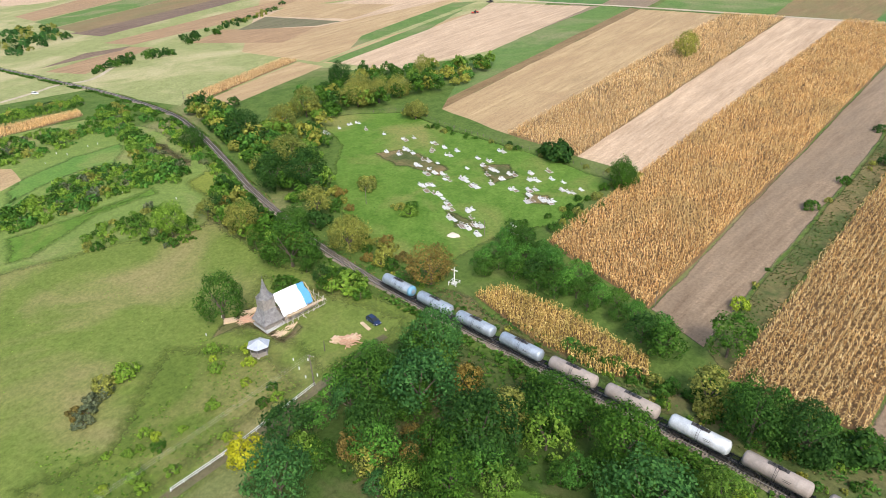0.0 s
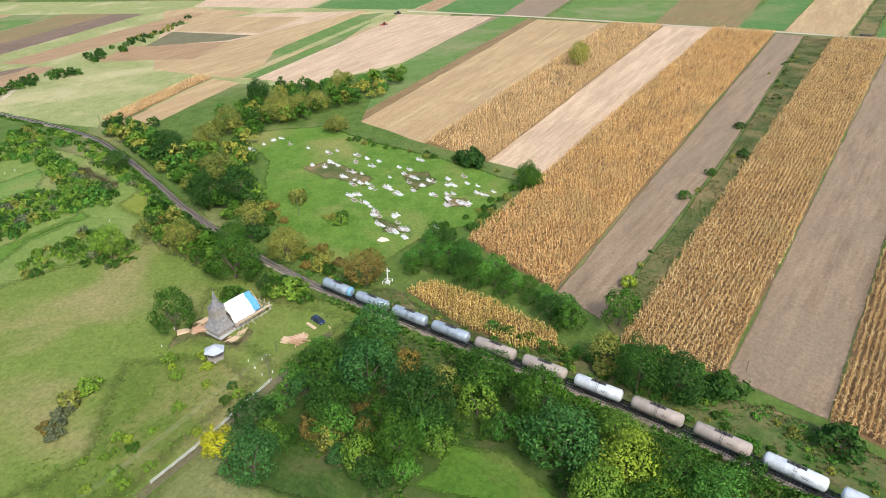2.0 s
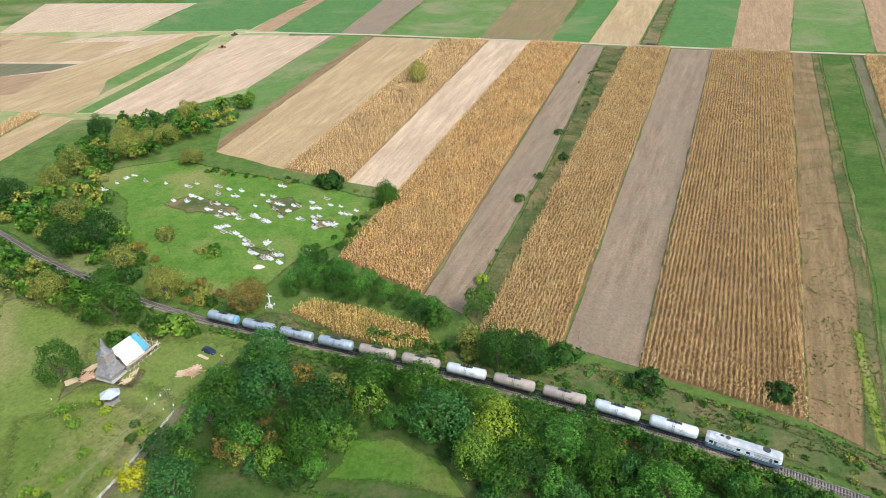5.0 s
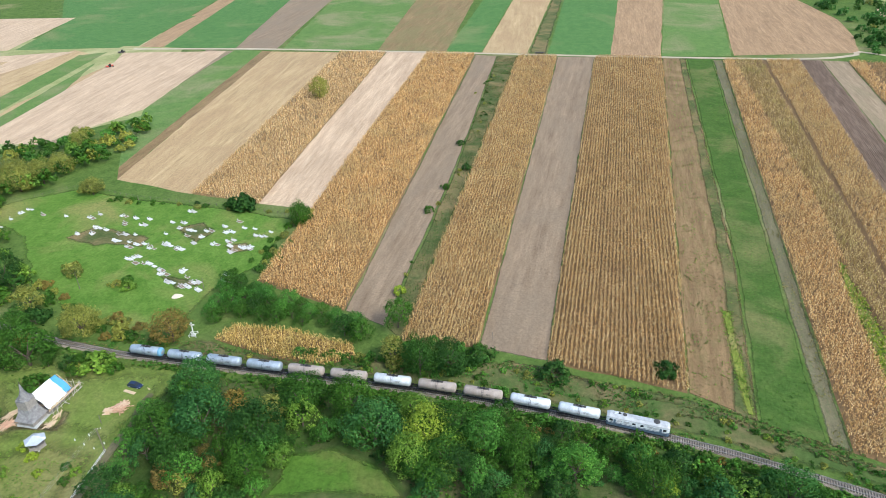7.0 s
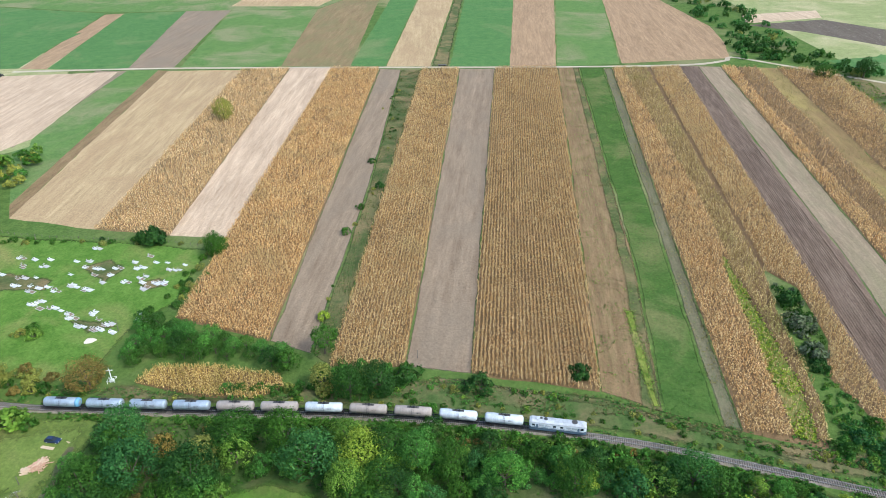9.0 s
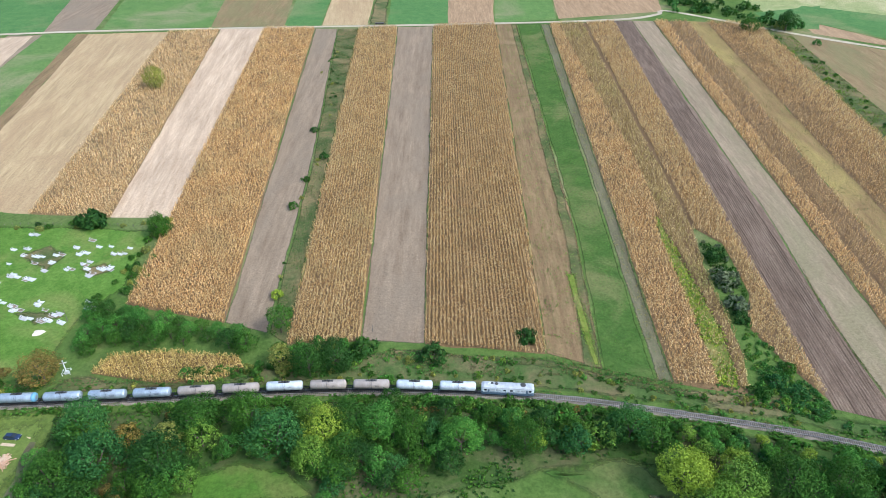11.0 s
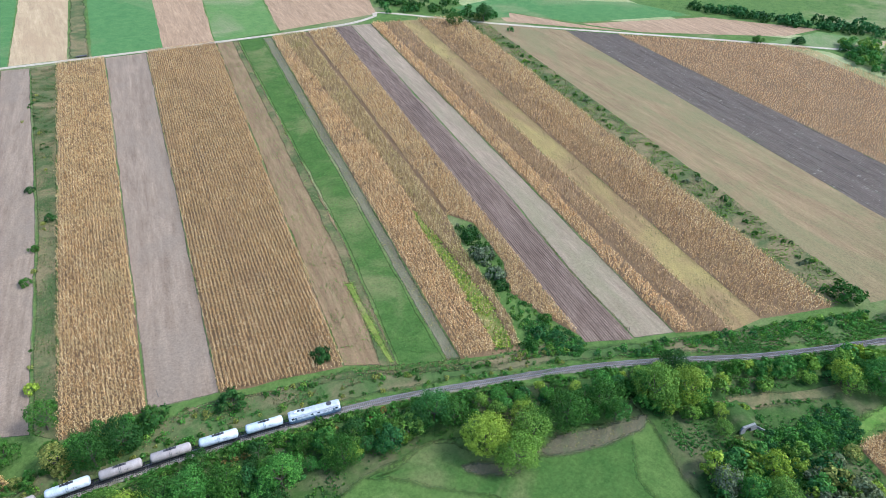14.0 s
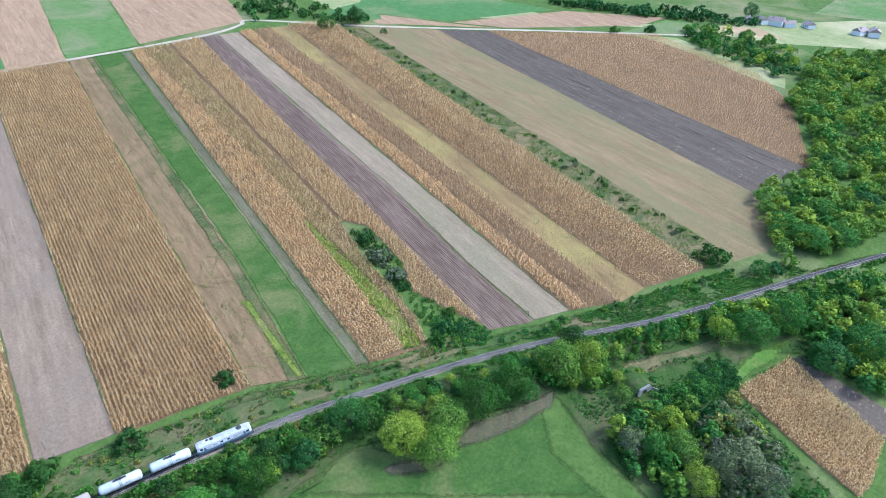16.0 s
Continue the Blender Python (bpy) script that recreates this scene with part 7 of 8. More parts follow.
    for s in (-1, 1):
        for k in range(7):
            part("log", box(B(), (s * 2.98, 7.6, 0.6 + 0.23 * k), (0.16, 9.5, 0.21), bevel=0.03), M_OLDWOOD if k < 4 else M_NEWWOOD, wall)
    for s in (-1, 1):
        for k in range(6):
            y = 3.2 + 1.85 * k
            part("post", box(B(), (s * 2.9, y, 2.9), (0.18, 0.18, 2.4)), M_OLDWOOD, root)
    for k in range(8):
        y = 2.4 + 1.3 * k
        bm = rod(B(), (-4.0, y, 3.5), (0, y, 7.5), 0.08, 6)
        rod(bm, (4.0, y, 3.5), (0, y, 7.5), 0.08, 6)
        rod(bm, (-3.2, y, 4.1), (3.2, y, 4.1), 0.07, 6)
        part("rafter", bm, M_NEWWOOD, root)
    # tarpaulins with sagging folds over the rafters

    def sheet(y0, y1, lift, drop, mat, name, label):
        v, f = [], []
        nx, ny = 21, 13
        for j in range(ny):
            for i in range(nx):
                u, t = i / (nx - 1) * 2 - 1, j / (ny - 1)
                x = u * (4.5 + drop * 0.2)
                sag = 0.13 * abs(math.sin(t * math.pi * 5)) + 0.05 * math.sin(i * 1.9 + j * 1.3)
                z = 7.9 - abs(u) ** 1.02 * (4.4 + drop) + lift - sag * (0.4 + abs(u))
                v.append((x + 0.12 * math.sin(j * 2.1) * abs(u), y0 + (y1 - y0) * t + 0.15 * math.sin(i * 0.9), z))
        for j in range(ny - 1):
            for i in range(nx - 1):
                a = j * nx + i
                f.append((a, a + 1, a + nx + 1, a + nx))
        ob = new(name, mesh_of(name, v, f, mat, True))
        ob.parent = root
        sol = ob.modifiers.new("thickness", "SOLIDIFY")
        sol.thickness = 0.02
        tagged(ob, label)

    sheet(1.9, 8.9, 0.16, 0.0, M_TARP, "tarpaulin", "white roof tarpaulin")
    sheet(8.7, 10.9, 0.02, -0.4, M_TARPB, "blue_tarpaulin", "blue roof tarpaulin")
    # scaffold along the east side and the far end
    for k in range(8):
        y = 2.6 + 1.55 * k
        part("scaffold_pole", rod(B(), (4.6, y, -0.2), (4.5, y, 4.0 + 0.3 * (k % 3)), 0.07, 6), M_SCAFFOLD, root)
        part("scaffold_pole", rod(B(), (-4.6, y, -0.2), (-4.5, y, 4.0 + 0.3 * (k % 2)), 0.07, 6), M_SCAFFOLD, root)
    for z in (1.6, 3.0):
        for s in (-1, 1):
            part("ledger", rod(B(), (s * 4.6, 2.2, z), (s * 4.6, 14.4, z + 0.1), 0.06, 6), M_SCAFFOLD, root)
    for k in range(5):
        x = -4.4 + 2.2 * k
        part("scaffold_pole", rod(B(), (x, 14.0, -0.2), (x, 13.9, 4.2), 0.07, 6), M_SCAFFOLD, root)
    part("ledger", rod(B(), (-4.8, 14.0, 2.9), (5.6, 14.0, 3.1), 0.06, 6), M_SCAFFOLD, root)
    for y0, y1 in ((3.0, 5.5), (8.0, 5.8), (9.5, 12.0), (13.5, 11.0)):
        part("brace", rod(B(), (5.9 if y0 == 8.0 else 4.7, y0, 0.0), (4.6, y1, 3.6), 0.06, 6), M_SCAFFOLD, root)
    for k in range(3):
        part("plank", box(B(), (4.0 + 0.28 * k, 8.4, 3.05), (0.25, 11.5, 0.05)), M_NEWWOOD, root)


church()


def board_heap(x, y, rz, count, area, lens, mat, label, name="lumber_pile"):
    """Loose boards and beams lying across one another."""
    root = thing(name, x, y, rz, label, "lumber")
    r = random.Random(int(x * 7 + y * 3))
    for k in range(count):
        lay = k / count
        ln = r.uniform(*lens)
        c = (r.uniform(-area[0], area[0]) * (1 - 0.5 * lay), r.uniform(-area[1], area[1]) * (1 - 0.5 * lay), 0.08 + lay * area[2])
        bm = box(B(), c, (ln, r.uniform(0.15, 0.3), r.uniform(0.06, 0.16)), tilt=Euler((r.uniform(-0.12, 0.12), r.uniform(-0.1, 0.1), r.gauss(0, area[3]))))
        part("board", bm, mat if r.random() < 0.7 else M_NEWWOOD, root)
    return root


board_heap(-111.6, 112.0, radians(60), 100, (1.9, 1.8, 1.3, 0.6), (1.8, 3.2), M_REDWOOD, "heap of reddish sawn beams on the grass")
board_heap(-114.3, 110.2, radians(20), 50, (1.2, 1.2, 0.8, 0.3), (1.2, 2.2), M_NEWWOOD, "heap of pale short boards on the grass")
board_heap(-140.0, 102.5, radians(50), 55, (2.2, 1.4, 0.5, 0.6), (1.5, 3.5), M_REDWOOD, "scattered scrap boards beside the church")
board_heap(-141.2, 107.0, radians(70), 34, (3.0, 0.9, 0.4, 0.25), (3.0, 5.0), M_NEWWOOD, "long boards stacked beside the church")
board_heap(-128.0, 104.2, radians(75), 26, (1.6, 0.9, 0.3, 0.6), (1.5, 3.5), M_NEWWOOD, "loose boards beside the scaffold")
board_heap(-128.2, 107.6, radians(100), 14, (1.6, 0.6, 0.2, 0.3), (2.0, 4.0), M_NEWWOOD, "loose boards beside the scaffold")


def board_stack(x, y, rz, ln, n, m, label):
    root = thing("board_stack", x, y, rz, label, "lumber")
    for i in range(n):
        for j in range(m):
            part("board", box(B(), (0.05 * ((i * 7 + j) % 3), (i - (n - 1) / 2) * 0.23, 0.06 + j * 0.1), (ln, 0.21, 0.08)), M_NEWWOOD, root)


board_stack(-143.4, 99.6, radians(55), 3.2, 9, 5, "neat stack of fresh pale boards on the grass")
board_stack(-112.9, 118.0, radians(-12), 4.0, 4, 3, "short stack of pale boards near the car")
board_stack(-108.9, 120.6, radians(-35), 3.6, 2, 1, "two pale boards lying on the grass")


def gazebo():
    root = thing("gazebo", -126.4, 96.6, 0.3, "small six-sided wooden summerhouse with a zinc roof", "gazebo")
    part("floor_deck", lathe(B(), [(2.2, 0.15), (2.2, 0.4)], 6), M_OLDWOOD, root)
    rf = lathe(B(), [(2.75, 2.55), (2.8, 2.62), (1.6, 3.15), (0.15, 3.85)], 6)
    for f in rf.faces:
        f.smooth = False
    roof = part("roof", rf, M_TIN, root, "pale zinc roof")
    for k in range(6):
        a = math.tau * k / 6
        c, s = math.cos(a), math.sin(a)
        part("post", box(B(), (c * 2.05, s * 2.05, 1.4), (0.16, 0.16, 2.6), a), M_OLDWOOD, root)
        part("ridge", rod(B(), (c * 2.76, s * 2.76, 2.66), (c * 0.15, s * 0.15, 3.88), 0.05, 5), M_TIN, roof)
        part("pad", box(B(), (c * 2.1, s * 2.1, 0.05), (0.5, 0.5, 0.4), a, 0.04), M_CONCRETE, root)
        a2 = a + math.tau / 12
        if k != 2:
            for z in (0.55, 0.8, 1.05):
                part("rail_board", box(B(), (math.cos(a2) * 1.8, math.sin(a2) * 1.8, z), (0.06, 2.0, 0.2), a2), M_OLDWOOD, root)


gazebo()


def car(x, y, rz, paint, label, ln=4.5):
    root = thing("car", x, y, rz, label, "car")
    h = ln / 2
    w = 0.88

    def sec(px, z0, z1, k, tk):
        return [(px, -w * k, z0), (px, w * k, z0), (px, w * k, z1 * 0.8), (px, w * tk, z1), (px, -w * tk, z1), (px, -w * k, z1 * 0.8)]

    part("body", loft(B(), [sec(-h, 0.35, 0.85, 0.86, 0.8), sec(-h + 0.25, 0.25, 0.98, 1, 0.9), sec(-0.9, 0.22, 1.0, 1, 0.92), sec(0.9, 0.22, 0.98, 1, 0.92), sec(h - 0.4, 0.25, 0.82, 1, 0.86), sec(h, 0.35, 0.62, 0.85, 0.78)]), paint, root)

    def cab(px, z1, k, tk):
        return [(px, -w * k, 0.92), (px, w * k, 0.92), (px, w * tk, z1), (px, -w * tk, z1)]

    part("window_glass", loft(B(), [cab(-h + 0.12, 0.98, 0.9, 0.85), cab(-h + 0.65, 1.4, 0.93, 0.76), cab(0.25, 1.43, 0.93, 0.76), cab(1.15, 0.98, 0.9, 0.85)]), M_GLASS, root, "dark window glass")
    part("roof", loft(B(), [[(px, -w * 0.74, z), (px, w * 0.74, z), (px, w * 0.7, z + 0.05), (px, -w * 0.7, z + 0.05)] for px, z in ((-h + 0.62, 1.4), (-0.6, 1.45), (0.22, 1.42))]), paint, root)
    for s in (-1, 1):
        for px in (-h + 0.7, -0.55, 0.3):
            part("pillar", rod(B(), (px, s * w * 0.92, 0.95), (px + (0.12 if px < 0 else -0.12), s * w * 0.75, 1.43), 0.04, 5), paint, root)
        for px in (-h + 0.8, h - 0.85):
            wh = part("wheel", rod(B(), (px, s * (w - 0.2), 0.32), (px, s * (w + 0.01), 0.32), 0.32, 14), M_TYRE, root)
            part("rim", rod(B(), (px, s * (w - 0.02), 0.32), (px, s * (w + 0.025), 0.32), 0.2, 10), M_TIN, wh)
        part("headlight", box(B(), (h - 0.1, s * 0.6, 0.62), (0.16, 0.35, 0.14), bevel=0.03), M_WHITE, root)
        part("tail_light", box(B(), (-h + 0.06, s * 0.66, 0.8), (0.1, 0.2, 0.22), bevel=0.03), M_RED, root)
        part("mirror", box(B(), (0.75, s * (w + 0.1), 1.0), (0.12, 0.2, 0.13), bevel=0.03), paint, root)


car(-112.5, 120.4, radians(-8), M_CARBLUE, "dark blue estate car parked on the grass")
car([(-449.9, 160.9)][0][0], [(-449.9, 160.9)][0][1], 0.4, M_WHITE, "white car standing by the level crossing")


def pole(x, y, h, label, name="wooden_pole", arm=False, lean=0.0, r=0.12):
    root = thing(name, x, y, 0.4, label, "pole")
    part("shaft", rod(B(), (0, 0, -0.5), (lean, 0, h), r, 8, r * 0.7), M_POLE, root)
    if arm:
        part("crossarm", box(B(), (0, 0, h - 0.4), (1.5, 0.1, 0.12)), M_POLE, root)
        for k in (-0.65, 0.0, 0.65):
            part("insulator", lathe(B(), [(0.05, h - 0.34), (0.07, h - 0.22), (0.03, h - 0.14)], 8, Matrix.Translation((k, 0, 0))), M_WHITE, root)
    else:
        part("cap", rod(B(), (lean, 0, h - 0.02), (lean, 0, h + 0.06), r * 0.75, 8), M_STEEL, root)


PX_, PY_ = [(-106.8, 97.0)][0]
pole(PX_, PY_, 8.5, "leaning grey wooden power pole with crossarm", "power_pole", True, -0.4, 0.16)
for x, y, h in [(*p, h) for p, h in zip([(-59.7, 163.3), (-161.8, 164.8), (-115.1, 169.0), (-180.3, 234.0), (-295.2, 186.6), (-341.2, 198.8), (-114.0, 106.0)], (4.5, 6, 5, 2, 6, 5.5, 3.0))]:
    pole(x, y, h, "weathered grey wooden pole standing in the grass")
for x, y in [(-9.2, 152.0), (144.4, 99.4)]:
    pole(x, y, 3.0, "weathered grey wooden post at the field end")



def stake(x, y, h, label):
    root = thing("stake", x, y, 0.3, label, "stake", "white stakes in the grass")
    part("post", box(B(), (0, 0, h / 2 - 0.1), (0.2, 0.2, h + 0.2), bevel=0.03), M_WHITE, root)
    part("cap", box(B(), (0, 0, h + 0.02), (0.26, 0.26, 0.06), bevel=0.02), M_CONCRETE, root)


for x, y in [(-117.4, 99.5), (-113.9, 98.4), (-110.4, 97.5), (-108.7, 99.4), (-114.6, 101.5), (-143.2, 92.6), (-146.6, 99.1)]:
    stake(x, y, 0.8, "short white stake beside the gully")
for x, y in [(-313.3, 117.0), (-321.9, 124.9), (-315.7, 127.2), (-317.8, 137.2), (-316.4, 141.1), (-322.9, 151.1), (-250.8, 121.9), (-225.8, 130.3)]:
    stake(x, y, 0.9, "white tree guard on the green meadow")


def boundary_fence():
    """Thin grey posts with two wires along the upper edge of the cemetery."""
    pts = curve_through([(-233.0, 232.5), (-216.6, 243.9), (-182.7, 236.6), (-122.8, 229.2), (-98.7, 223.6)], 3.5)
    root = tagged(new("fence"), "thin grey post-and-wire fence round the cemetery", "fence")
    x0, y0 = pts[0]
    root.location = (x0, y0, float(gz(x0, y0)))
    loc = [Vector((x - x0, y - y0, float(gz(x, y)) - float(gz(x0, y0)))) for x, y in pts]
    for p in loc:
        part("post", rod(B(), p - Vector((0, 0, 0.3)), p + Vector((0, 0, 1.3)), 0.07, 5), M_POLE, root)
    for h in (0.6, 1.15):
        bm = B()
        for a, b in zip(loc, loc[1:]):
            rod(bm, a + Vector((0, 0, h)), b + Vector((0, 0, h)), 0.015, 4)
        part("wire", bm, M_STEEL, root)


boundary_fence()

# overhead wires sag down the slope from the power pole
for k in (-0.55, 0.0, 0.55):
    bm = B()
    a = Vector((PX_ + k * 0.92 - 0.4, PY_ + k * 0.39, float(gz(PX_, PY_)) + 8.4))
    ex, ey = -110.5 + k, 30.0
    b = Vector((ex, ey, float(gz(ex, ey)) + 8.2))
    last = a
    for j in range(1, 17):
        t = j / 16
        p = a.lerp(b, t) - Vector((0, 0, 4 * 1.1 * t * (1 - t)))
        rod(bm, last, p, 0.014, 4)
        last = p
    me = bpy.data.meshes.new("overhead_wire")
    bm.to_mesh(me)
    bm.free()
    me.materials.append(M_GREYSTONE)
    tagged(new("overhead_wire", me), "thin grey overhead wire sagging from the pole", "wire", "overhead wires")


def railing():
    pts = curve_through([(-106.9, 63.4), (-106.2, 75.1), (-106.4, 85.3), (-106.8, 97.2)], 2.6)
    root = tagged(new("railing"), "white-painted steel railing along the lane", "railing")
    x0, y0 = pts[0]
    root.location = (x0, y0, float(gz(x0, y0)))
    loc = [Vector((x - x0, y - y0, float(gz(x, y)) - float(gz(x0, y0)))) for x, y in pts]
    for p in loc:
        part("post", rod(B(), p - Vector((0, 0, 0.3)), p + Vector((0, 0, 1.05)), 0.07, 6), M_WHITE, root)
    for a, b in zip(loc, loc[1:]):
        for h in (0.55, 1.05):
            part("rail", rod(B(), a + Vector((0, 0, h)), b + Vector((0, 0, h)), 0.055, 6), M_WHITE, root)


railing()


# ---- the cemetery ----
def grave(kind, label):
    """A tomb: kerb frame, covering slab or earth bed, and a headstone or cross."""
    root = tagged(new("grave"), label, "grave", "graves in the cemetery")
    st = M_GREYSTONE if kind in "ge" else M_STONE
    kerb = B()
    for s in (-1, 1):
        box(kerb, (s * 0.62, 0, 0.16), (0.16, 2.4, 0.4), bevel=0.02)
        box(kerb, (0, s * 1.12, 0.16), (1.1, 0.16, 0.4), bevel=0.02)
    part("kerb", kerb, st, root)
    if kind == "e":
        part("earth_bed", box(B(), (0, 0, 0.14), (1.08, 2.08, 0.3), bevel=0.06), M_EARTH, root, "bare brown earth bed")
    else:
        part("slab", box(B(), (0, -0.05, 0.36), (1.2, 2.1, 0.14), bevel=0.03), st, root)
    if kind in "wd":
        part("headstone", box(B(), (0, 1.05, 0.75), (0.9, 0.16, 1.1), bevel=0.05), st, root)
        part("plaque", box(B(), (0, 0.96, 0.85), (0.5, 0.02, 0.45)), M_BLACK, root)
    else:
        bm = box(B(), (0, 1.05, 0.95), (0.14, 0.14, 1.7), bevel=0.02)
        box(bm, (0, 1.05, 1.35), (0.75, 0.13, 0.14), bevel=0.02)
        part("cross", bm, st, root)
    if kind == "d":
        part("second_slab", box(B(), (1.4, -0.05, 0.33), (1.2, 2.1, 0.3), bevel=0.04), st, root)
        part("second_headstone", box(B(), (1.4, 1.05, 0.7), (0.9, 0.16, 1.0), bevel=0.05), st, root)
    if kind in "we":
        part("vase", lathe(B(), [(0.08, 0.4), (0.13, 0.6), (0.09, 0.72)], 8, Matrix.Translation((0.3, 0.7, 0))), M_GREYSTONE, root)
    return root


GRAVES_W = [(-229.9, 204.3), (-228.4, 211.5), (-228.0, 216.7), (-226.9, 220.6), (-216.1, 216.4), (-204.7, 216.3), (-192.9, 215.9), (-189.7, 219.1), (-189.0, 201.9), (-184.1, 207.3), (-182.8, 202.7), (-178.5, 206.4), (-179.0, 218.5), (-171.2, 217.2), (-173.1, 211.4), (-165.6, 211.6), (-164.5, 216.9), (-167.6, 203.5), (-169.1, 198.3), (-162.6, 197.8), (-158.2, 196.3), (-151.4, 194.0), (-154.5, 185.6), (-151.8, 187.7), (-147.1, 183.2), (-142.0, 181.7), (-138.6, 179.4), (-161.5, 194.3)]
GRAVES_E = [(-152.7, 215.1), (-147.0, 214.6), (-149.7, 225.2), (-150.4, 205.5), (-147.2, 210.3), (-141.1, 209.1), (-140.5, 204.8), (-134.2, 204.1), (-134.0, 209.2), (-134.8, 199.4), (-127.9, 213.8), (-124.5, 209.3), (-118.8, 213.1), (-114.0, 212.8), (-126.5, 199.1), (-121.4, 202.2), (-111.3, 207.2), (-108.9, 207.1), (-106.1, 210.8), (-116.6, 194.2), (-113.9, 198.2), (-110.5, 197.9), (-118.7, 198.7), (-136.1, 177.1), (-129.3, 179.4), (-130.9, 172.1), (-123.6, 170.2), (-120.8, 172.8), (-111.2, 178.8), (-110.4, 175.2), (-117.1, 168.5), (-146.1, 197.1), (-138.8, 194.9)]
made_graves = {}
r = random.Random(4)
# some plots have a neighbour in the same row
NEXT = [(x + r.uniform(1.7, 2.1), y + r.gauss(0, 0.2)) for i, (x, y) in enumerate(GRAVES_W + GRAVES_E) if i % 3 == 0]
LOW_GRAVES = [(-189.7, 202.8), (-183.1, 203.6), (-184.9, 208.4), (-170.7, 203.6), (-167.8, 203.9), (-163.4, 203.8), (-173.9, 213.0), (-155.2, 197.0), (-152.3, 196.2), (-146.3, 197.3), (-143.6, 196.6), (-139.6, 194.3), (-137.6, 194.4), (-146.7, 210.7), (-147.9, 215.2), (-142.4, 209.4), (-140.2, 209.4), (-133.7, 204.7), (-120.3, 201.4), (-119.1, 203.2), (-116.5, 194.2), (-115.6, 195.7), (-112.6, 197.6), (-109.7, 197.3), (-131.2, 172.3), (-128.9, 171.9), (-124.5, 170.0), (-122.4, 170.4), (-121.8, 172.6), (-119.4, 173.2), (-128.9, 178.6), (-125.3, 176.0), (-136.9, 176.7), (-137.6, 179.3), (-152.9, 187.6), (-155.9, 185.8), (-150.7, 183.2), (-111.5, 207.7), (-108.8, 207.1), (-127.5, 213.1), (-125.1, 208.6), (-123.1, 218.1), (-149.9, 225.0)]
for i, (x, y) in enumerate(GRAVES_W + GRAVES_E + NEXT + LOW_GRAVES):
    kind = "wcdwecwgwd"[i % 10] if i < 61 else "egcew"[i % 5]
    s = r.uniform(0.88, 1.25)
    m = Matrix.LocRotScale((x, y, float(gz(x, y))), Euler((0.0, -0.02, radians(62) + r.gauss(0, 0.05))), (s, s, s * 0.72))
    if kind in made_graves:
        copy_thing(made_graves[kind], m)
    else:
        made_graves[kind] = grave(kind, {"w": "white stone grave with slab and headstone", "c": "white stone grave with a stone cross", "d": "wide white double grave with two headstones", "e": "grave with grey kerb and bare earth bed", "g": "old grey stone grave with a cross"}[kind])
        made_graves[kind].matrix_basis = m


def sand_heap(x, y):
    v, f = [], []
    rings, sides = 5, 18
    for i in range(rings):
        for k in range(sides):
            a = math.tau * k / sides
            rr = 2.4 * (1 - i / rings) * (1 + 0.12 * math.sin(3 * a + 1))
            v.append((x + rr * math.cos(a) * 1.2, y + rr * math.sin(a) * 0.8, float(gz(x, y)) - 0.1 + 0.7 * (i / rings) ** 0.9 + 0.04 * math.sin(5 * a + i)))
    for i in range(rings - 1):
        for k in range(sides):
            f.append((i * sides + k, i * sides + (k + 1) % sides, (i + 1) * sides + (k + 1) % sides, (i + 1) * sides + k))
    f.append(tuple((rings - 1) * sides + k for k in range(sides)))
    tagged(new("sand_mound", mesh_of("sand_mound", v, f, M_SAND, True)), "low mound of pale sand on the grass", "sand")


sand_heap(*[(-122.8, 164.5)][0])


def wayside_cross():
    x, y = [(-106.4, 144.3)][0]
    root = thing("wayside_cross", x, y, radians(10), "tall white wayside cross beside the railway", "cross")
    bm = box(B(), (0, 0, 2.6), (0.28, 0.24, 5.2), bevel=0.02)
    box(bm, (0, 0, 4.2), (1.9, 0.22, 0.26), bevel=0.02)
    part("cross", bm, M_WHITE, root)
    part("plinth", box(B(), (0, 0, 0.3), (1.2, 1.2, 0.9), bevel=0.05), M_STONE, root)
    for sx in (-1.1, 1.1):
        for sy in (-1.1, 1.1):
            part("post", box(B(), (sx, sy, 0.4), (0.14, 0.14, 1.2)), M_WHITE, root)
        part("rail", box(B(), (sx, 0, 0.85), (0.06, 2.2, 0.07)), M_WHITE, root)
        part("rail", box(B(), (0, sx, 0.85), (2.2, 0.06, 0.07)), M_WHITE, root)


wayside_cross()


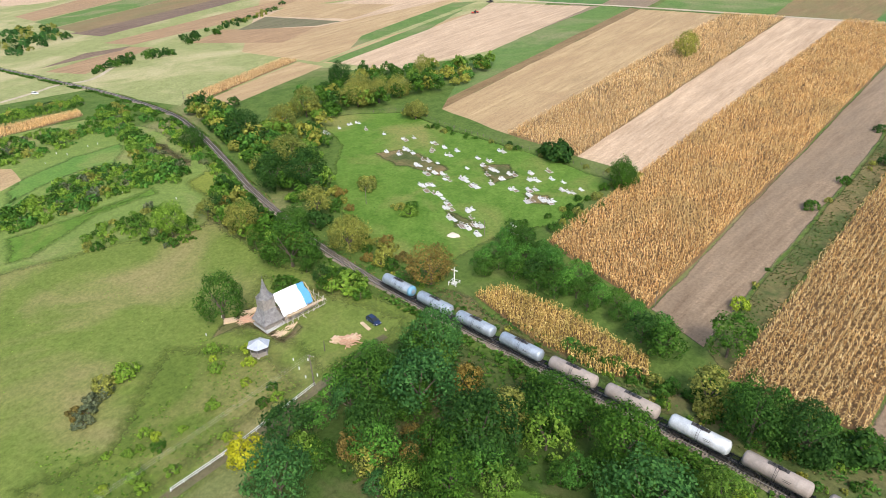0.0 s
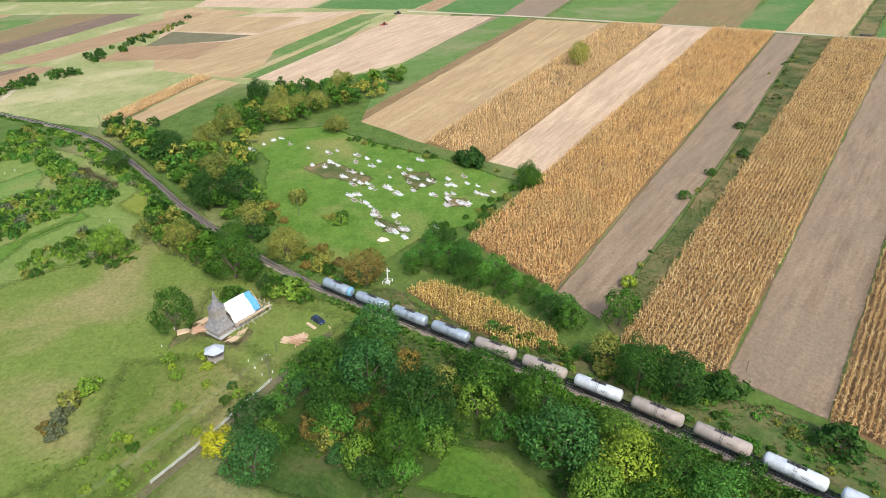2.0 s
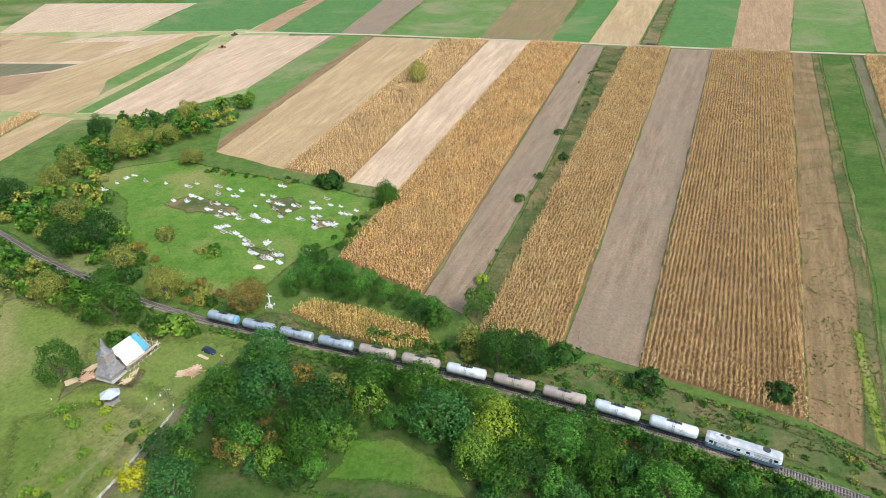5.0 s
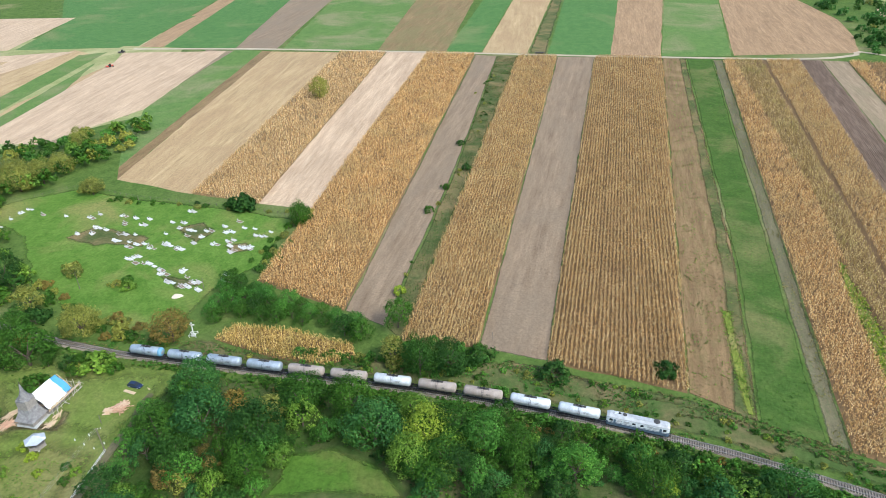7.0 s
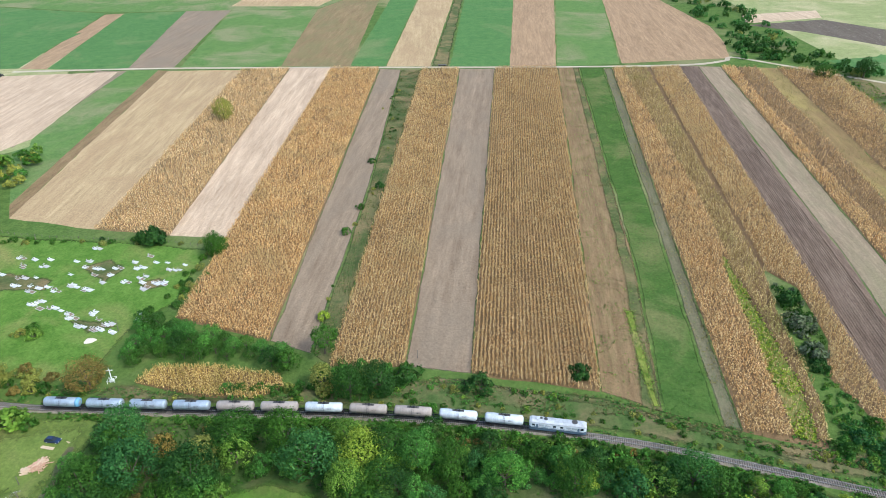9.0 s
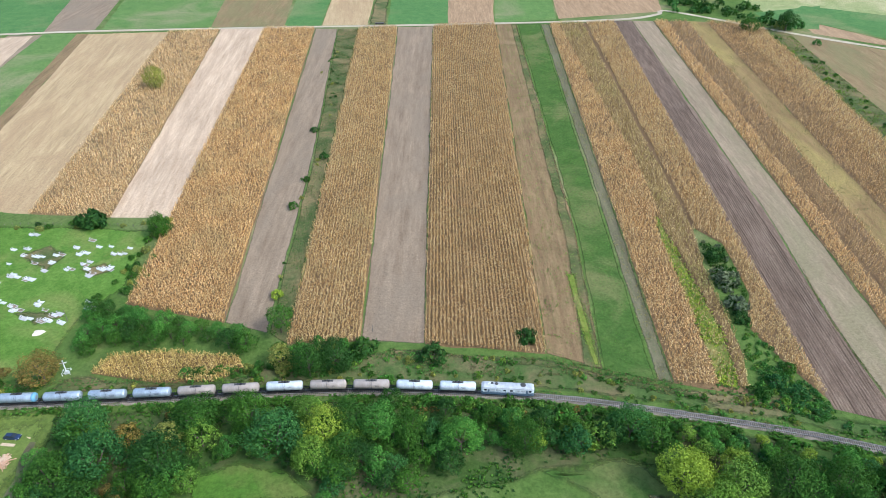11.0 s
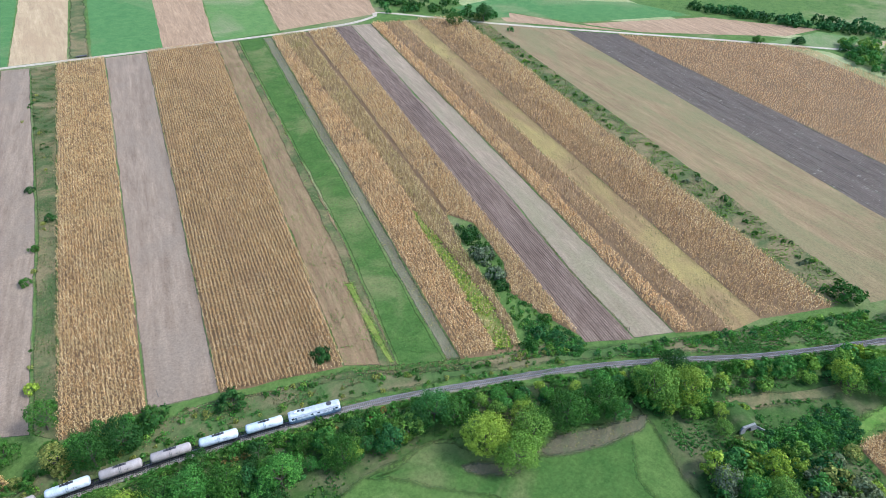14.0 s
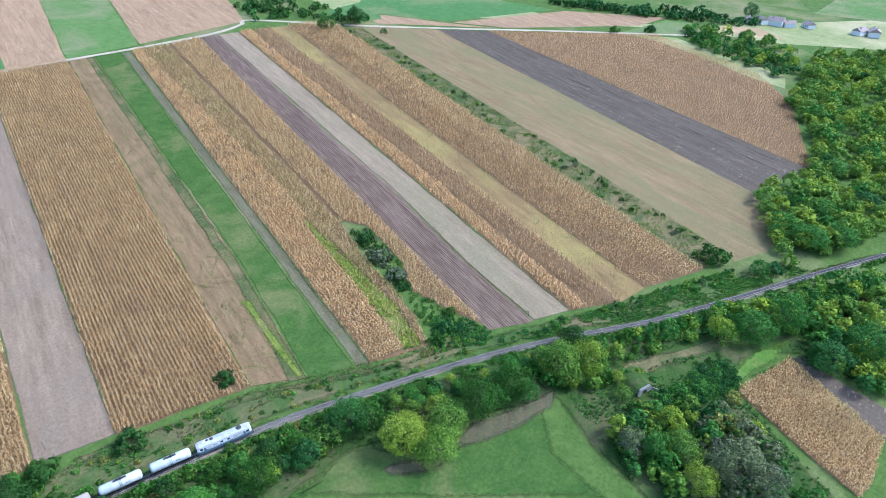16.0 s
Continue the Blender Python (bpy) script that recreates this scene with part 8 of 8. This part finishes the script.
# ---- culvert with arched mouth ----
def culvert():
    x, y = [(145.4, 48.9)][0]
    root = thing("culvert", x, y, radians(-10), "old concrete culvert headwall with an arched opening", "culvert")
    # front outline with the arch cut out of it, wings falling to both sides
    arch = [(1.1 * math.cos(a), 0.9 + 1.1 * math.sin(a)) for a in (math.pi * k / 10 for k in range(11))]
    out = [(3.6, -0.4), (3.6, 1.3), (2.2, 2.75), (-2.2, 2.75), (-3.0, 2.0), (-3.0, -0.4), (-1.1, -0.4)]
    loop = [(1.1, -0.4), *out, *reversed(arch)]
    bm = B()
    fr = [bm.verts.new((px, 0.0, pz)) for px, pz in loop]
    bk = [bm.verts.new((px, 0.55, pz)) for px, pz in loop]
    bm.faces.new(fr)
    bm.faces.new(list(reversed(bk)))
    for k in range(len(loop)):
        j = (k + 1) % len(loop)
        bm.faces.new((fr[j], fr[k], bk[k], bk[j]))
    bmesh.ops.recalc_face_normals(bm, faces=bm.faces)
    part("headwall", bm, M_CULVERT, root)
    part("coping", box(B(), (0, 0.25, 2.83), (4.9, 0.8, 0.18), bevel=0.03), M_CULVERT, root)
    part("wing_wall", loft(B(), [[(3.55, 0, -0.4), (3.55, 0.45, -0.4), (3.55, 0.45, 1.35), (3.55, 0, 1.35)], [(5.2, -1.6, -0.4), (5.5, -1.3, -0.4), (5.5, -1.3, 0.5), (5.2, -1.6, 0.5)]]), M_CULVERT, root)
    bm = B()
    pts = [(1.12, -0.4), *[(1.12 * math.cos(a), 0.9 + 1.12 * math.sin(a)) for a in (math.pi * k / 10 for k in range(11))], (-1.12, -0.4)]
    rings = [[bm.verts.new((px, d, pz)) for px, pz in pts] for d in (0.5, 7.0)]
    for k in range(len(pts) - 1):
        bm.faces.new((rings[0][k], rings[0][k + 1], rings[1][k + 1], rings[1][k]))
    bm.faces.new(rings[1])
    part("barrel", bm, M_CULVERT, root)
    # the bank that the cart track crosses on
    v, f = [], []
    c, s = math.cos(radians(-10)), math.sin(radians(-10))
    prof = [(-9, -0.3), (-5, 0.6), (-2.8, 2.0), (-2, 2.7), (2, 2.72), (3.2, 1.9), (6, 0.6), (10, -0.3)]
    depth = [(0.5, 1.0), (3.5, 1.04), (7.0, 1.0), (12.0, -0.1)]
    for d, k in depth:
        for px, pz in prof:
            wx, wy = x + c * px - s * d, y + s * px + c * d
            v.append((wx, wy, float(gz(wx, wy)) + (pz if pz < 0 else pz * k)))
    n = len(prof)
    for j in range(len(depth) - 1):
        for k in range(n - 1):
            a = j * n + k
            f.append((a, a + 1, a + n + 1, a + n))
    tagged(new("bank", mesh_of("bank", v, f, M_UNDER, True)), "grassy bank behind the culvert", "bank", kind="structure")


culvert()


# ---- far machinery and village ----
def tractor(x, y, rz, label, paint):
    root = thing("tractor", x, y, rz, label, "tractor")
    part("bonnet", box(B(), (1.1, 0, 1.3), (2.0, 0.9, 0.8), bevel=0.1), paint, root)
    part("cab", loft(B(), [[(-0.9, -0.8, 1.1), (0.2, -0.8, 1.1), (0.2, 0.8, 1.1), (-0.9, 0.8, 1.1)], [(-0.8, -0.7, 2.6), (0.1, -0.7, 2.6), (0.1, 0.7, 2.6), (-0.8, 0.7, 2.6)]]), M_GLASS, root)
    part("cab_roof", box(B(), (-0.35, 0, 2.68), (1.3, 1.6, 0.16), bevel=0.05), paint, root)
    for s in (-1, 1):
        part("rear_wheel", rod(B(), (-0.7, s * 0.75, 0.85), (-0.7, s * 1.2, 0.85), 0.85, 16), M_TYRE, root)
        part("front_wheel", rod(B(), (1.6, s * 0.7, 0.5), (1.6, s * 1.0, 0.5), 0.5, 14), M_TYRE, root)
    part("implement", box(B(), (-2.6, 0, 0.9), (1.8, 3.4, 0.9), bevel=0.1), paint, root)


tx, ty = [(-333.8, 448.3)][0]
tractor(tx, ty, 0.9, "red tractor with an implement on the stubble", M_RED)
tx, ty = [(-350.1, 490.5)][0]
tractor(tx, ty, 1.2, "dark tractor with an implement on the field road", M_STEEL)


def trailer(x, y):
    root = thing("trailer", x, y, 0.0, "dark low farm trailer on the field edge", "trailer")
    part("bed", box(B(), (0, 0, 0.9), (7.0, 2.3, 0.5), bevel=0.05), M_STEEL, root)
    part("drawbar", rod(B(), (3.4, 0, 0.8), (5.4, 0, 0.6), 0.08, 6), M_STEEL, root)
    for px in (-2.2, 2.2):
        for s in (-1, 1):
            part("wheel", rod(B(), (px, s * 0.85, 0.45), (px, s * 1.1, 0.45), 0.45, 14), M_TYRE, root)


trailer(*[(1.9, 494.6)][0])


def house(x, y, rz, s):
    root = thing("house", x, y, rz, "distant white village house with a tiled roof", "house", "village houses")
    part("wall", box(B(), (0, 0, 1.7 * s), (10 * s, 7 * s, 3.6 * s)), M_WHITE, root)
    part("roof", loft(B(), [[(px, -4 * s, 3.3 * s), (px, 4 * s, 3.3 * s), (px, 0, 6.0 * s)] for px in (-5.4 * s, 5.4 * s)]), M_TILE, root)
    part("chimney", box(B(), (2 * s, 1 * s, 5.6 * s), (0.7 * s, 0.7 * s, 1.6 * s)), M_TILE, root)
    for k in (-3, 0, 3):
        w = part("window", box(B(), (k * s, -3.52 * s, 1.9 * s), (1.2 * s, 0.08, 1.3 * s)), M_GLASS, root)
        part("sill", box(B(), (k * s, -3.56 * s, 1.2 * s), (1.4 * s, 0.2, 0.1 * s)), M_WHITE, w)


for i, (x, y) in enumerate([(615.1, 238.7), (620.8, 230.4), (628.0, 219.1), (633.2, 209.1), (664.9, 158.4), (670.7, 148.4), (645.9, 196.2)]):
    house(x, y, 0.5 + 0.6 * i, 1.0 + 0.15 * (i % 3))
